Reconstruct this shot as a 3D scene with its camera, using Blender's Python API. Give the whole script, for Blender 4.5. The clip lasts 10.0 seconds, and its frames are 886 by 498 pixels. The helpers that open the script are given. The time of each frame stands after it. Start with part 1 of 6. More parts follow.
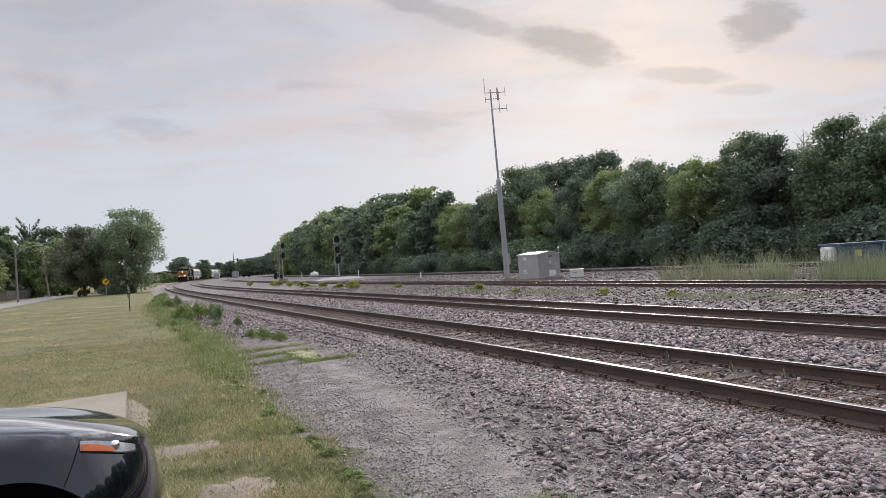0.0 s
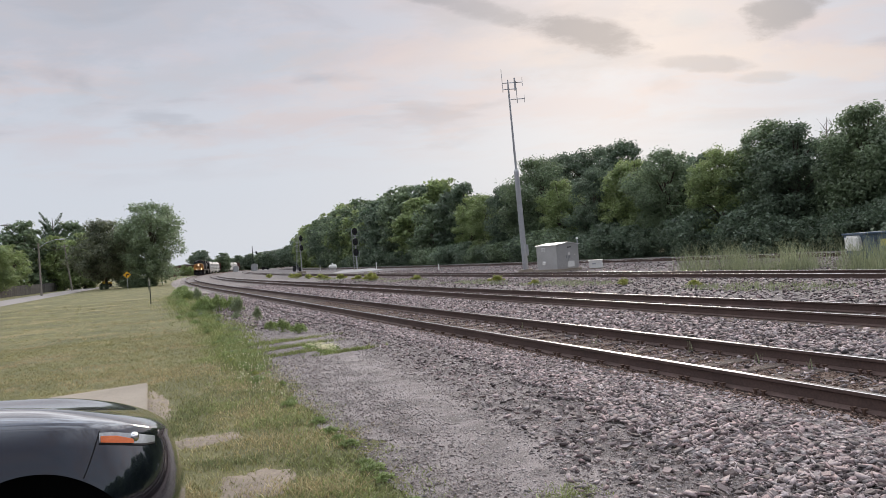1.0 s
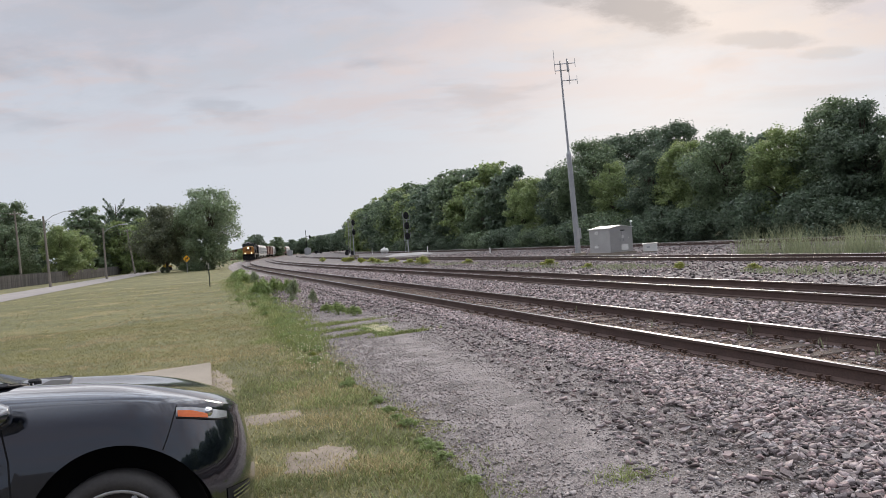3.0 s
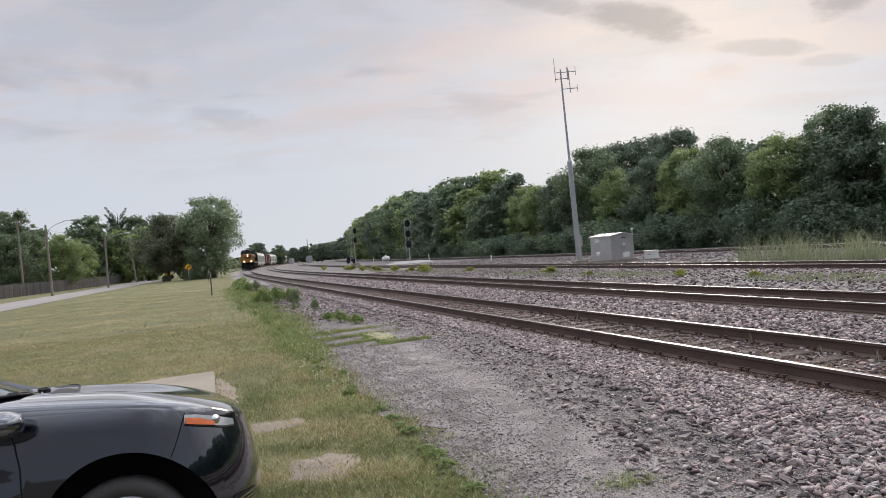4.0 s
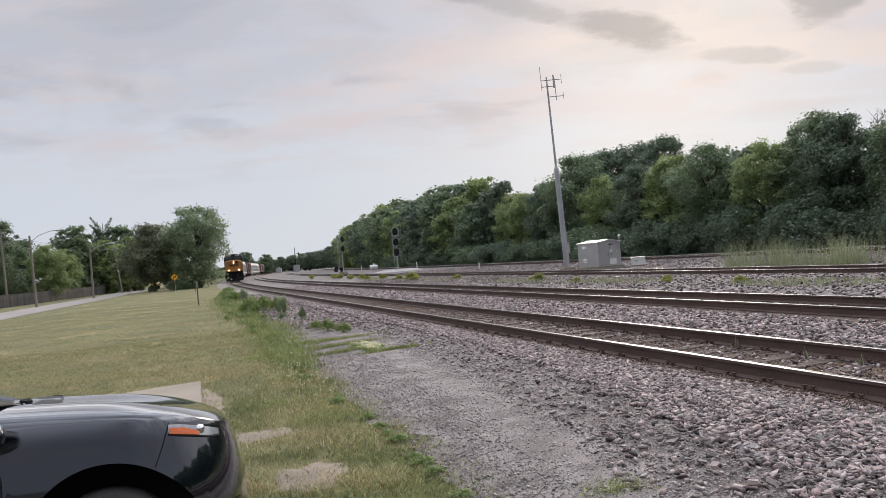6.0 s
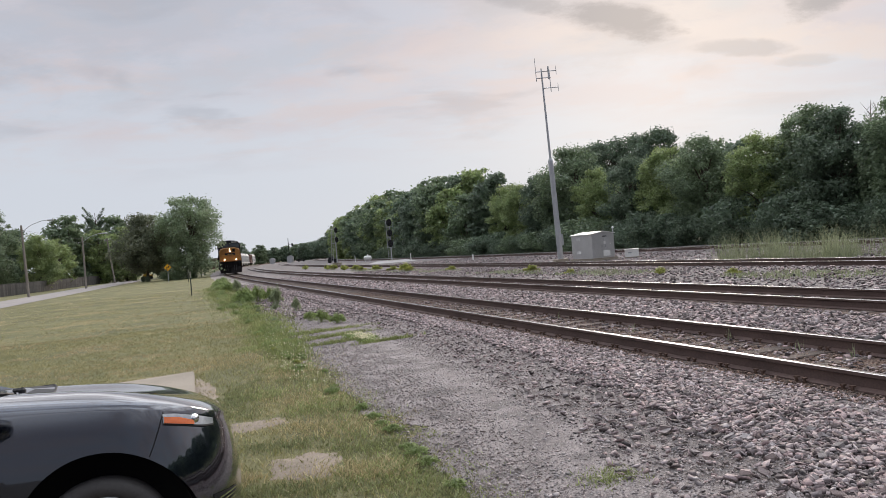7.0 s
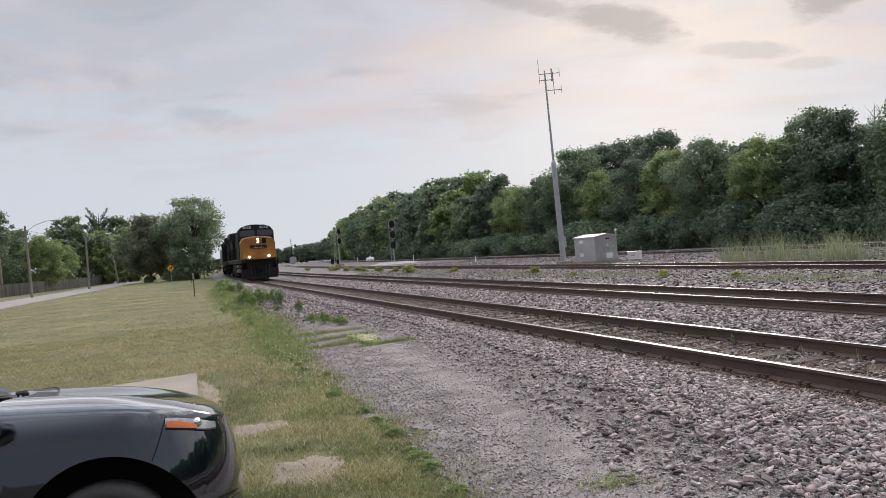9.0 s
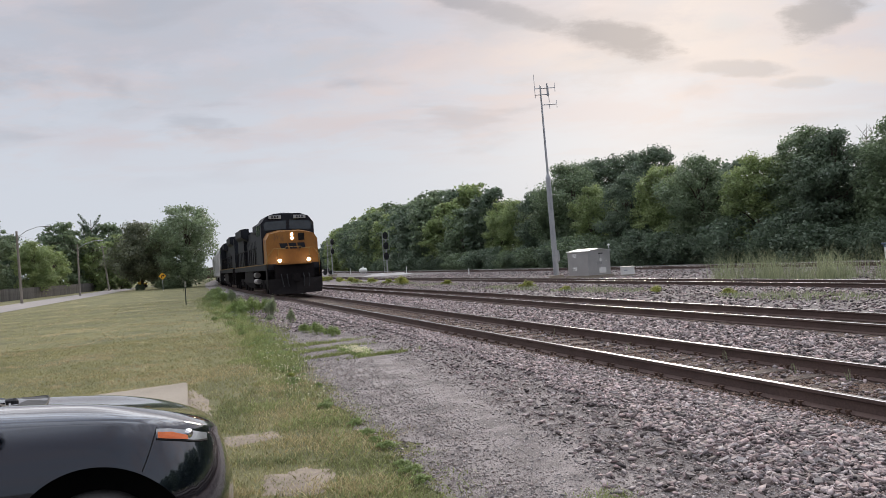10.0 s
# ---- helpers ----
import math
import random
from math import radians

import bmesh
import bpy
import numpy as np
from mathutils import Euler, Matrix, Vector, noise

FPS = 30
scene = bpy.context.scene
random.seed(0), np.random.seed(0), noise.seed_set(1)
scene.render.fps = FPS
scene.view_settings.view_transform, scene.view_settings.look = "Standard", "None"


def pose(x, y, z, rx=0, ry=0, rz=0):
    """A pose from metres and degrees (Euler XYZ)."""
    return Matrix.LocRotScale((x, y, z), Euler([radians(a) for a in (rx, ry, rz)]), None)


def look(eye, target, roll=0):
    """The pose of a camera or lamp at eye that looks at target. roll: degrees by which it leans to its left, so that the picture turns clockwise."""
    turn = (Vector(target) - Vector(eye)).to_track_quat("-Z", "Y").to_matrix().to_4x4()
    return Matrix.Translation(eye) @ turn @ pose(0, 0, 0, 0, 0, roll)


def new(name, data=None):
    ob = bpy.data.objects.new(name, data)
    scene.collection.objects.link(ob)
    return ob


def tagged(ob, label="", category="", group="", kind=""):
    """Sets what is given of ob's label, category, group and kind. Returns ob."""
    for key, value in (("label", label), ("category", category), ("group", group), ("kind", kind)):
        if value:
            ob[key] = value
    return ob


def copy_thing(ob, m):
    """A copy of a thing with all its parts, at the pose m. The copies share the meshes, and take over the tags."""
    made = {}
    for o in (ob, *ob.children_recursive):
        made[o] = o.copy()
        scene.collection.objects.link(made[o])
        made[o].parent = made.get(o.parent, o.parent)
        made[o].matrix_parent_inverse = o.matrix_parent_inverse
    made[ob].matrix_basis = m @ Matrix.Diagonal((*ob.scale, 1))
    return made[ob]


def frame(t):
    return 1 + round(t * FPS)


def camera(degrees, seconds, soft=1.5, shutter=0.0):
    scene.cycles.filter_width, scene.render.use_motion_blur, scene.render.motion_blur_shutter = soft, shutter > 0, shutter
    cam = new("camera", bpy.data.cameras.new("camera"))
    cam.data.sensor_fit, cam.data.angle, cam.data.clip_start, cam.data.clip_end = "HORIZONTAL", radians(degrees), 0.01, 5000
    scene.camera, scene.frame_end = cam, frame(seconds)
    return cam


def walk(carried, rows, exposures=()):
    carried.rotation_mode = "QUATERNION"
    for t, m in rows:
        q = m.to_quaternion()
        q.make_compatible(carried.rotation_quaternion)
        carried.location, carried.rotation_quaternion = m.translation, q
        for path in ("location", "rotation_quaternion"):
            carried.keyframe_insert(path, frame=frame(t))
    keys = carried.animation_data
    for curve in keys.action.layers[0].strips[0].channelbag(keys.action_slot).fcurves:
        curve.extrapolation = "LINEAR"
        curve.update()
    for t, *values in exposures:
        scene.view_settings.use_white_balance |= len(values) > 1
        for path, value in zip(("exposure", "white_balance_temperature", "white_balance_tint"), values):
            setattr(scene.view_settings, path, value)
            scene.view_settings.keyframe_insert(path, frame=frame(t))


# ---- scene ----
cam = camera(63.0, 10.0, soft=0.7)

PATH = [
    (0, (0.09, 0.02, 1.594), (0.222, 2.015, 1.625), -3.8),
    (0.5, (0.073, 0.044, 1.593), (0.203, 2.039, 1.62), -4.1),
    (1, (0.074, 0.105, 1.577), (0.156, 2.103, 1.589), -4.1),
    (1.5, (0.075, 0.103, 1.573), (0.094, 2.103, 1.565), -3.9),
    (2, (0.085, 0.075, 1.575), (0.055, 2.075, 1.552), -3.8),
    (2.5, (0.032, 0.074, 1.572), (-0.021, 2.073, 1.545), -4.0),
    (4, (0.019, -0.017, 1.585), (-0.044, 1.982, 1.584), -4.4),
    (4.5, (0.037, -0.027, 1.589), (-0.022, 1.972, 1.6), -4.5),
    (5, (0.043, -0.015, 1.58), (-0.009, 1.984, 1.601), -4.6),
    (5.5, (0.037, -0.013, 1.578), (-0.004, 1.987, 1.601), -4.8),
    (7, (0.022, -0.01, 1.571), (0.009, 1.99, 1.564), -4.6),
    (7.5, (0.021, 0.001, 1.573), (0.005, 2.001, 1.553), -4.6),
    (8, (0.022, -0.001, 1.574), (0.002, 1.999, 1.55), -4.6),
    (8.5, (0.023, -0.003, 1.582), (0.002, 1.997, 1.566), -4.6),
    (9, (0.02, -0.006, 1.588), (0.0, 1.994, 1.586), -4.4),
    (9.5, (0.012, -0.009, 1.597), (-0.002, 1.991, 1.613), -4.0),
    (10, (0.006, -0.004, 1.596), (0.007, 1.996, 1.626), -3.5),
]
walk(cam, [(t, look(eye, target, roll)) for t, eye, target, roll in PATH])

# ---- world, sun, exposure ----
SUN_AZ, SUN_EL = 17.0, 19.0        # degrees right of +y, above the horizon
scene.view_settings.exposure = 0.08
world = bpy.data.worlds.new("sky")
scene.world = world
world.use_nodes = True


def build_sky():
    """Veiled evening sky: a clear-sky base under layered cloud with a warm glow round the hidden sun."""
    nt = world.node_tree
    n, l = nt.nodes, nt.links
    n.clear()
    out, bg = n.new("ShaderNodeOutputWorld"), n.new("ShaderNodeBackground")
    sky = n.new("ShaderNodeTexSky")
    sky.sky_type, sky.sun_disc = "NISHITA", False
    sky.sun_elevation, sky.sun_rotation = radians(SUN_EL), radians(SUN_AZ)
    sky.dust_density = 4.0
    coord = n.new("ShaderNodeTexCoord")
    sep = n.new("ShaderNodeSeparateXYZ")
    l.new(coord.outputs["Generated"], sep.inputs[0])

    def math_node(op, a, b=None, clamp=False):
        m = n.new("ShaderNodeMath")
        m.operation, m.use_clamp = op, clamp
        for i, v in enumerate((a, b)):
            if v is None:
                continue
            if isinstance(v, (int, float)):
                m.inputs[i].default_value = v
            else:
                l.new(v, m.inputs[i])
        return m.outputs[0]

    def ramp(fac, stops):
        r = n.new("ShaderNodeValToRGB")
        r.color_ramp.interpolation = "EASE"
        while len(r.color_ramp.elements) < len(stops):
            r.color_ramp.elements.new(0.5)
        for e, (p, c) in zip(r.color_ramp.elements, stops):
            e.position, e.color = p, (*c, 1) if len(c) == 3 else c
        l.new(fac, r.inputs[0])
        return r.outputs[0]

    def mix(fac, a, b, mode="MIX"):
        m = n.new("ShaderNodeMix")
        m.data_type, m.blend_type = "RGBA", mode
        for sock, v in ((m.inputs[0], fac), (m.inputs[6], a), (m.inputs[7], b)):
            if isinstance(v, (int, float)):
                sock.default_value = v
            elif isinstance(v, tuple):
                sock.default_value = (*v, 1)
            else:
                l.new(v, sock)
        return m.outputs[2]

    # cloud layer: direction projected on a plane overhead
    up = math_node("MAXIMUM", sep.outputs[2], 0.0)
    den = math_node("ADD", up, 0.16)
    px, py = math_node("DIVIDE", sep.outputs[0], den), math_node("DIVIDE", sep.outputs[1], den)
    comb = n.new("ShaderNodeCombineXYZ")
    l.new(px, comb.inputs[0]), l.new(py, comb.inputs[1])

    def cloud(scale, detail, rough, offset, stretch=(1, 1, 1), dist=0.0):
        mp = n.new("ShaderNodeMapping")
        mp.inputs["Location"].default_value, mp.inputs["Scale"].default_value = offset, stretch
        l.new(comb.outputs[0], mp.inputs[0])
        t = n.new("ShaderNodeTexNoise")
        t.inputs["Scale"].default_value, t.inputs["Detail"].default_value = scale, detail
        t.inputs["Roughness"].default_value, t.inputs["Distortion"].default_value = rough, dist
        l.new(mp.outputs[0], t.inputs["Vector"])
        return t.outputs["Fac"]

    broad = cloud(*CLOUD_BROAD)
    fine = cloud(*CLOUD_FINE)
    dark = cloud(*CLOUD_DARK)
    base = ramp(up, [(0.0, (0.73, 0.77, 0.84)), (0.10, (0.69, 0.735, 0.82)), (0.335, (0.60, 0.62, 0.71)), (0.45, (2.4, 2.4, 2.5)), (0.62, (3.4, 3.45, 3.6)), (1.0, (3.3, 3.5, 3.9))])
    high = ramp(up, [(0.09, (0, 0, 0)), (0.22, (1, 1, 1))])
    lit = ramp(broad, [(0.42, (0, 0, 0)), (0.64, (1, 1, 1))])
    body = mix(math_node("MULTIPLY", lit, math_node("MULTIPLY", high, 0.65)), base, (0.67, 0.60, 0.64))
    wisp = ramp(fine, [(0.46, (0, 0, 0)), (0.64, (1, 1, 1))])
    body = mix(math_node("MULTIPLY", wisp, math_node("MULTIPLY", high, 0.6)), body, (0.72, 0.63, 0.64))
    shade = ramp(dark, [(0.52, (0, 0, 0)), (0.68, (1, 1, 1))])
    body = mix(math_node("MULTIPLY", math_node("MULTIPLY", shade, high), 0.35), body, (0.36, 0.37, 0.43))
    # single clouds in the north: slope of the sight line across and up, with ragged edges
    ahead = math_node("MAXIMUM", sep.outputs[1], 0.05)
    flat = n.new("ShaderNodeCombineXYZ")
    l.new(math_node("DIVIDE", sep.outputs[0], ahead), flat.inputs[0]), l.new(math_node("DIVIDE", sep.outputs[2], ahead), flat.inputs[1])
    rag = n.new("ShaderNodeTexNoise")
    rag.inputs["Scale"].default_value, rag.inputs["Detail"].default_value, rag.inputs["Roughness"].default_value = 12.0, 9, 0.68
    stretch = n.new("ShaderNodeMapping")
    stretch.inputs["Scale"].default_value = (0.6, 1.5, 1)
    l.new(flat.outputs[0], stretch.inputs[0]), l.new(stretch.outputs[0], rag.inputs["Vector"])
    rough_edge = math_node("MULTIPLY", math_node("SUBTRACT", rag.outputs["Fac"], 0.5), 3.6)
    front = math_node("GREATER_THAN", sep.outputs[1], 0.3)
    for cx, cz, rx, rz, lean, weight, tone in CLOUDS:
        dx = math_node("SUBTRACT", math_node("DIVIDE", sep.outputs[0], ahead), cx)
        dz = math_node("SUBTRACT", math_node("SUBTRACT", math_node("DIVIDE", sep.outputs[2], ahead), cz), math_node("MULTIPLY", dx, lean))
        ex, ez = math_node("DIVIDE", dx, rx), math_node("DIVIDE", dz, rz)
        r2 = math_node("ADD", math_node("MULTIPLY", ex, ex), math_node("MULTIPLY", ez, ez))
        fall = math_node("ADD", math_node("SUBTRACT", 1.15, r2), rough_edge)
        soft = ramp(math_node("MULTIPLY", fall, 0.5, True), [(0.05, (0, 0, 0)), (0.55, (1, 1, 1))])
        body = mix(math_node("MULTIPLY", math_node("MULTIPLY", soft, weight), front), body, tone)
    # the veil is brighter on the side of the hidden sun
    sd = Vector((math.sin(radians(SUN_AZ)), math.cos(radians(SUN_AZ)), 0)) * math.cos(radians(SUN_EL)) + Vector((0, 0, math.sin(radians(SUN_EL))))
    dot = n.new("ShaderNodeVectorMath")
    dot.operation = "DOT_PRODUCT"
    l.new(coord.outputs["Generated"], dot.inputs[0])
    dot.inputs[1].default_value = sd
    sunward = math_node("ADD", math_node("MULTIPLY", dot.outputs["Value"], 0.5), 0.5)
    body = mix(1.0, body, ramp(sunward, [(0.0, (0.34, 0.36, 0.40)), (0.45, (0.50, 0.52, 0.55)), (0.80, (1, 1, 1))]), "MULTIPLY")
    # a trace of the clear sky behind the veil
    dim = n.new("ShaderNodeVectorMath")
    dim.operation = "SCALE"
    l.new(sky.outputs[0], dim.inputs[0])
    dim.inputs["Scale"].default_value = 0.06
    hsv = mix(0.93, dim.outputs[0], body)
    scaled = n.new("ShaderNodeVectorMath")
    scaled.operation = "SCALE"
    l.new(hsv, scaled.inputs[0])
    scaled.inputs["Scale"].default_value = 1.0
    l.new(scaled.outputs[0], bg.inputs["Color"])
    bg.inputs["Strength"].default_value = SKY_STRENGTH
    l.new(bg.outputs[0], out.inputs["Surface"])


SKY_STRENGTH = 0.90
# clouds seen to the north: across, up, half width, half height, lean, weight, tone
CLOUDS = [
    (0.26, 0.30, 0.30, 0.085, 0.0, 0.55, (0.56, 0.55, 0.60)),
    (0.03, 0.262, 0.26, 0.035, 0.18, 0.35, (0.80, 0.69, 0.68)),
    (0.62, 0.235, 0.20, 0.035, -0.05, 0.65, (0.80, 0.69, 0.655)),
    (0.44, 0.30, 0.15, 0.075, 0.0, 0.5, (0.80, 0.72, 0.70)),
    (0.17, 0.272, 0.12, 0.028, 0.0, 0.4, (0.80, 0.70, 0.68)),
    (0.255, 0.294, 0.090, 0.032, -0.25, 0.95, (0.29, 0.305, 0.37)),
    (0.09, 0.345, 0.13, 0.018, -0.32, 0.7, (0.35, 0.36, 0.42)),
    (0.545, 0.315, 0.07, 0.042, 0.25, 0.85, (0.35, 0.355, 0.40)),
    (0.418, 0.305, 0.045, 0.020, 0.0, 0.6, (0.58, 0.62, 0.68)),
    (0.425, 0.240, 0.075, 0.013, -0.08, 0.7, (0.46, 0.46, 0.51)),
    (0.52, 0.215, 0.05, 0.010, 0.0, 0.5, (0.50, 0.50, 0.54)),
    (-0.42, 0.35, 0.34, 0.075, 0.1, 0.45, (0.50, 0.54, 0.62)),
    (-0.28, 0.265, 0.34, 0.035, 0.15, 0.3, (0.51, 0.56, 0.63)),
]
CAR_YAW = 20.0
CLOUD_BROAD = (2.0, 6, 0.55, (3.1, 1.7, 0), (0.8, 1.1, 1), 0.3)
CLOUD_FINE = (3.4, 9, 0.62, (2.4, 6.2, 0), (0.7, 1.1, 1), 0.5)
CLOUD_DARK = (2.3, 6, 0.5, (0.95, 3.1, 0), (0.8, 1.1, 1), 0.4)
build_sky()
sun_data = bpy.data.lights.new("sun", "SUN")
sun_data.energy, sun_data.angle, sun_data.color = 1.7, radians(14), (1.0, 0.86, 0.72)
sun = new("sun", sun_data)
sun.matrix_world = look((0, 0, 60), (-60 * math.sin(radians(SUN_AZ)) / math.tan(radians(SUN_EL)), -60 * math.cos(radians(SUN_AZ)) / math.tan(radians(SUN_EL)), 0))


# ---- materials ----
def mat(name, c, c2=None, rough=0.75, metal=0.0, scale=2.0, fine=30.0, bump=0.15, islands=0.0, pieces=0.0, spots=None, tint=None, coat=0.0,
        emit=0.0, spec=0.4, coat_ior=1.5, stretch=(1, 1, 1), translucent=0.0, coord="Object", contrast=(0.35, 0.65), bump_scale=0.02):
    """A node material: two colours mixed by broad and fine noise, with bump, and variation from piece to piece."""
    m = bpy.data.materials.new(name)
    m.use_nodes = True
    nt = m.node_tree
    n, l = nt.nodes, nt.links
    b = n["Principled BSDF"]
    c2 = c2 or tuple(min(1, v * 0.72) for v in c)
    tc, mp = n.new("ShaderNodeTexCoord"), n.new("ShaderNodeMapping")
    mp.inputs["Scale"].default_value = stretch
    l.new(tc.outputs[coord], mp.inputs[0])

    def tex(s, d, r=0.6):
        t = n.new("ShaderNodeTexNoise")
        t.inputs["Scale"].default_value, t.inputs["Detail"].default_value, t.inputs["Roughness"].default_value = s, d, r
        l.new(mp.outputs[0], t.inputs["Vector"])
        return t.outputs["Fac"]

    big, small = tex(scale, 5), tex(fine, 4)
    add = n.new("ShaderNodeMath")
    add.operation = "ADD"
    half = n.new("ShaderNodeMath")
    half.operation = "MULTIPLY"
    half.inputs[1].default_value = 0.5
    l.new(big, add.inputs[0]), l.new(small, add.inputs[1]), l.new(add.outputs[0], half.inputs[0])
    r = n.new("ShaderNodeValToRGB")
    r.color_ramp.elements[0].position, r.color_ramp.elements[1].position = contrast
    r.color_ramp.elements[0].color, r.color_ramp.elements[1].color = (*c2, 1), (*c, 1)
    l.new(half.outputs[0], r.inputs[0])
    col = r.outputs[0]
    if spots:
        s_scale, s_at, s_col = spots
        sr = n.new("ShaderNodeValToRGB")
        sr.color_ramp.elements[0].position, sr.color_ramp.elements[1].position = s_at, s_at + 0.08
        l.new(tex(s_scale, 6, 0.7), sr.inputs[0])
        mx = n.new("ShaderNodeMix")
        mx.data_type = "RGBA"
        l.new(sr.outputs[0], mx.inputs[0]), l.new(col, mx.inputs[6])
        mx.inputs[7].default_value = (*s_col, 1)
        col = mx.outputs[2]
    if islands or pieces:
        src = n.new("ShaderNodeNewGeometry").outputs["Random Per Island"] if islands else n.new("ShaderNodeObjectInfo").outputs["Random"]
        k = islands or pieces
        mr = n.new("ShaderNodeMapRange")
        mr.inputs["To Min"].default_value, mr.inputs["To Max"].default_value = 1 - k, 1 + k
        l.new(src, mr.inputs[0])
        hs = n.new("ShaderNodeHueSaturation")
        l.new(mr.outputs[0], hs.inputs["Value"]), l.new(col, hs.inputs["Color"])
        col = hs.outputs[0]
        if tint:
            mul, fr, tm = n.new("ShaderNodeMath"), n.new("ShaderNodeMath"), n.new("ShaderNodeMix")
            mul.operation, fr.operation, tm.data_type, tm.blend_type = "MULTIPLY", "FRACT", "RGBA", "MULTIPLY"
            mul.inputs[1].default_value = 37.7
            l.new(src, mul.inputs[0]), l.new(mul.outputs[0], fr.inputs[0]), l.new(fr.outputs[0], tm.inputs[0]), l.new(col, tm.inputs[6])
            tm.inputs[7].default_value = (*tint, 1)
            col = tm.outputs[2]
    l.new(col, b.inputs["Base Color"])
    b.inputs["Roughness"].default_value, b.inputs["Metallic"].default_value = rough, metal
    b.inputs["Specular IOR Level"].default_value, b.inputs["Coat Weight"].default_value = spec, coat
    b.inputs["Coat Roughness"].default_value, b.inputs["Coat IOR"].default_value = 0.04, coat_ior
    if bump:
        bp = n.new("ShaderNodeBump")
        bp.inputs["Strength"].default_value, bp.inputs["Distance"].default_value = bump, bump_scale
        l.new(half.outputs[0], bp.inputs["Height"]), l.new(bp.outputs[0], b.inputs["Normal"])
    if emit:
        l.new(col, b.inputs["Emission Color"])
        b.inputs["Emission Strength"].default_value = emit
    if translucent:
        tr, ms = n.new("ShaderNodeBsdfTranslucent"), n.new("ShaderNodeMixShader")
        l.new(col, tr.inputs["Color"])
        ms.inputs[0].default_value = translucent
        l.new(b.outputs[0], ms.inputs[1]), l.new(tr.outputs[0], ms.inputs[2]), l.new(ms.outputs[0], n["Material Output"].inputs["Surface"])
    return m


GRASS = mat("lawn", (0.178, 0.163, 0.068), (0.098, 0.100, 0.043), 0.9, scale=0.5, fine=42, bump=1.0, spots=(0.35, 0.55, (0.24, 0.205, 0.095)), bump_scale=0.05, contrast=(0.44, 0.56))
BLADE = mat("grass_blade", (0.345, 0.318, 0.148), (0.220, 0.222, 0.098), 0.7, scale=0.4, fine=3, bump=0, islands=0.4, spots=(0.55, 0.52, (0.47, 0.375, 0.22)), translucent=0.3)
VERGE = mat("verge_blade", (0.300, 0.330, 0.130), (0.200, 0.240, 0.090), 0.6, scale=1, fine=6, bump=0, islands=0.35, translucent=0.3)
STRAW = mat("straw_blade", (0.34, 0.36, 0.22), (0.21, 0.25, 0.14), 0.7, scale=1, fine=5, bump=0, islands=0.3, translucent=0.3)
DIRT = mat("packed_dirt", (0.305, 0.270, 0.258), (0.14, 0.123, 0.118), 0.95, scale=2.5, fine=75, bump=1.0, spots=(38.0, 0.58, (0.36, 0.33, 0.315)), bump_scale=0.03, contrast=(0.44, 0.56))
BARE = mat("bare_soil", (0.30, 0.245, 0.195), (0.17, 0.140, 0.108), 0.95, scale=3, fine=40, bump=0.8)
STONE = mat("ballast_stone", (0.312, 0.280, 0.278), (0.128, 0.114, 0.117), 0.8, scale=6, fine=60, bump=0.5, islands=0.78, tint=(1.0, 0.82, 0.80))
PEBBLE = mat("path_gravel", (0.36, 0.335, 0.328), (0.19, 0.177, 0.177), 0.85, scale=6, fine=60, bump=0.4, islands=0.42, tint=(1.0, 0.88, 0.84))
STONE_PIECE = mat("ballast_piece", (0.31, 0.285, 0.275), (0.17, 0.155, 0.16), 0.85, scale=6, fine=60, bump=0.25, pieces=0.5, tint=(1.0, 0.83, 0.78))
BED = mat("ballast_bed", (0.235, 0.208, 0.200), (0.10, 0.088, 0.085), 0.95, scale=3, fine=24, bump=1.0, spots=(16.0, 0.57, (0.33, 0.30, 0.29)), bump_scale=0.06, contrast=(0.44, 0.56))
FILL = mat("track_fill", (0.165, 0.112, 0.085), (0.05, 0.036, 0.029), 0.95, scale=2.5, fine=40, bump=1.0, spots=(18.0, 0.60, (0.27, 0.235, 0.21)), bump_scale=0.04, contrast=(0.44, 0.56))
FARBED = mat("yard_gravel", (0.205, 0.182, 0.174), (0.088, 0.080, 0.076), 0.95, scale=0.5, fine=11, bump=1.0, spots=(5.0, 0.60, (0.30, 0.28, 0.27)), contrast=(0.38, 0.62), bump_scale=0.05)
RUST = mat("rail_side", (0.135, 0.088, 0.075), (0.072, 0.048, 0.042), 0.7, 0.2, scale=1.5, fine=40, bump=0.2)
SHINE = mat("rail_head", (0.55, 0.54, 0.54), (0.42, 0.41, 0.41), 0.2, 1.0, scale=0.6, fine=12, bump=0.02)
TIE = mat("tie_wood", (0.15, 0.115, 0.095), (0.07, 0.055, 0.048), 0.9, scale=3, fine=40, bump=0.6, pieces=0.3, stretch=(1, 12, 6))
PLATE = mat("rusty_plate", (0.14, 0.085, 0.06), (0.08, 0.05, 0.04), 0.85, 0.2, scale=5, fine=60, bump=0.3)
CONCRETE = mat("concrete", (0.33, 0.285, 0.23), (0.22, 0.19, 0.155), 0.9, scale=0.9, fine=40, bump=0.25, spots=(2.5, 0.62, (0.22, 0.20, 0.17)))
ASPHALT = mat("old_asphalt", (0.30, 0.275, 0.26), (0.22, 0.20, 0.19), 0.9, scale=0.4, fine=40, bump=0.3)
BARK = mat("bark", (0.13, 0.105, 0.085), (0.06, 0.05, 0.04), 0.95, scale=4, fine=30, bump=0.8, stretch=(1, 1, 0.3))
WOOD = mat("weathered_pole", (0.27, 0.24, 0.21), (0.16, 0.14, 0.12), 0.9, scale=2, fine=30, bump=0.3, stretch=(4, 4, 0.4))
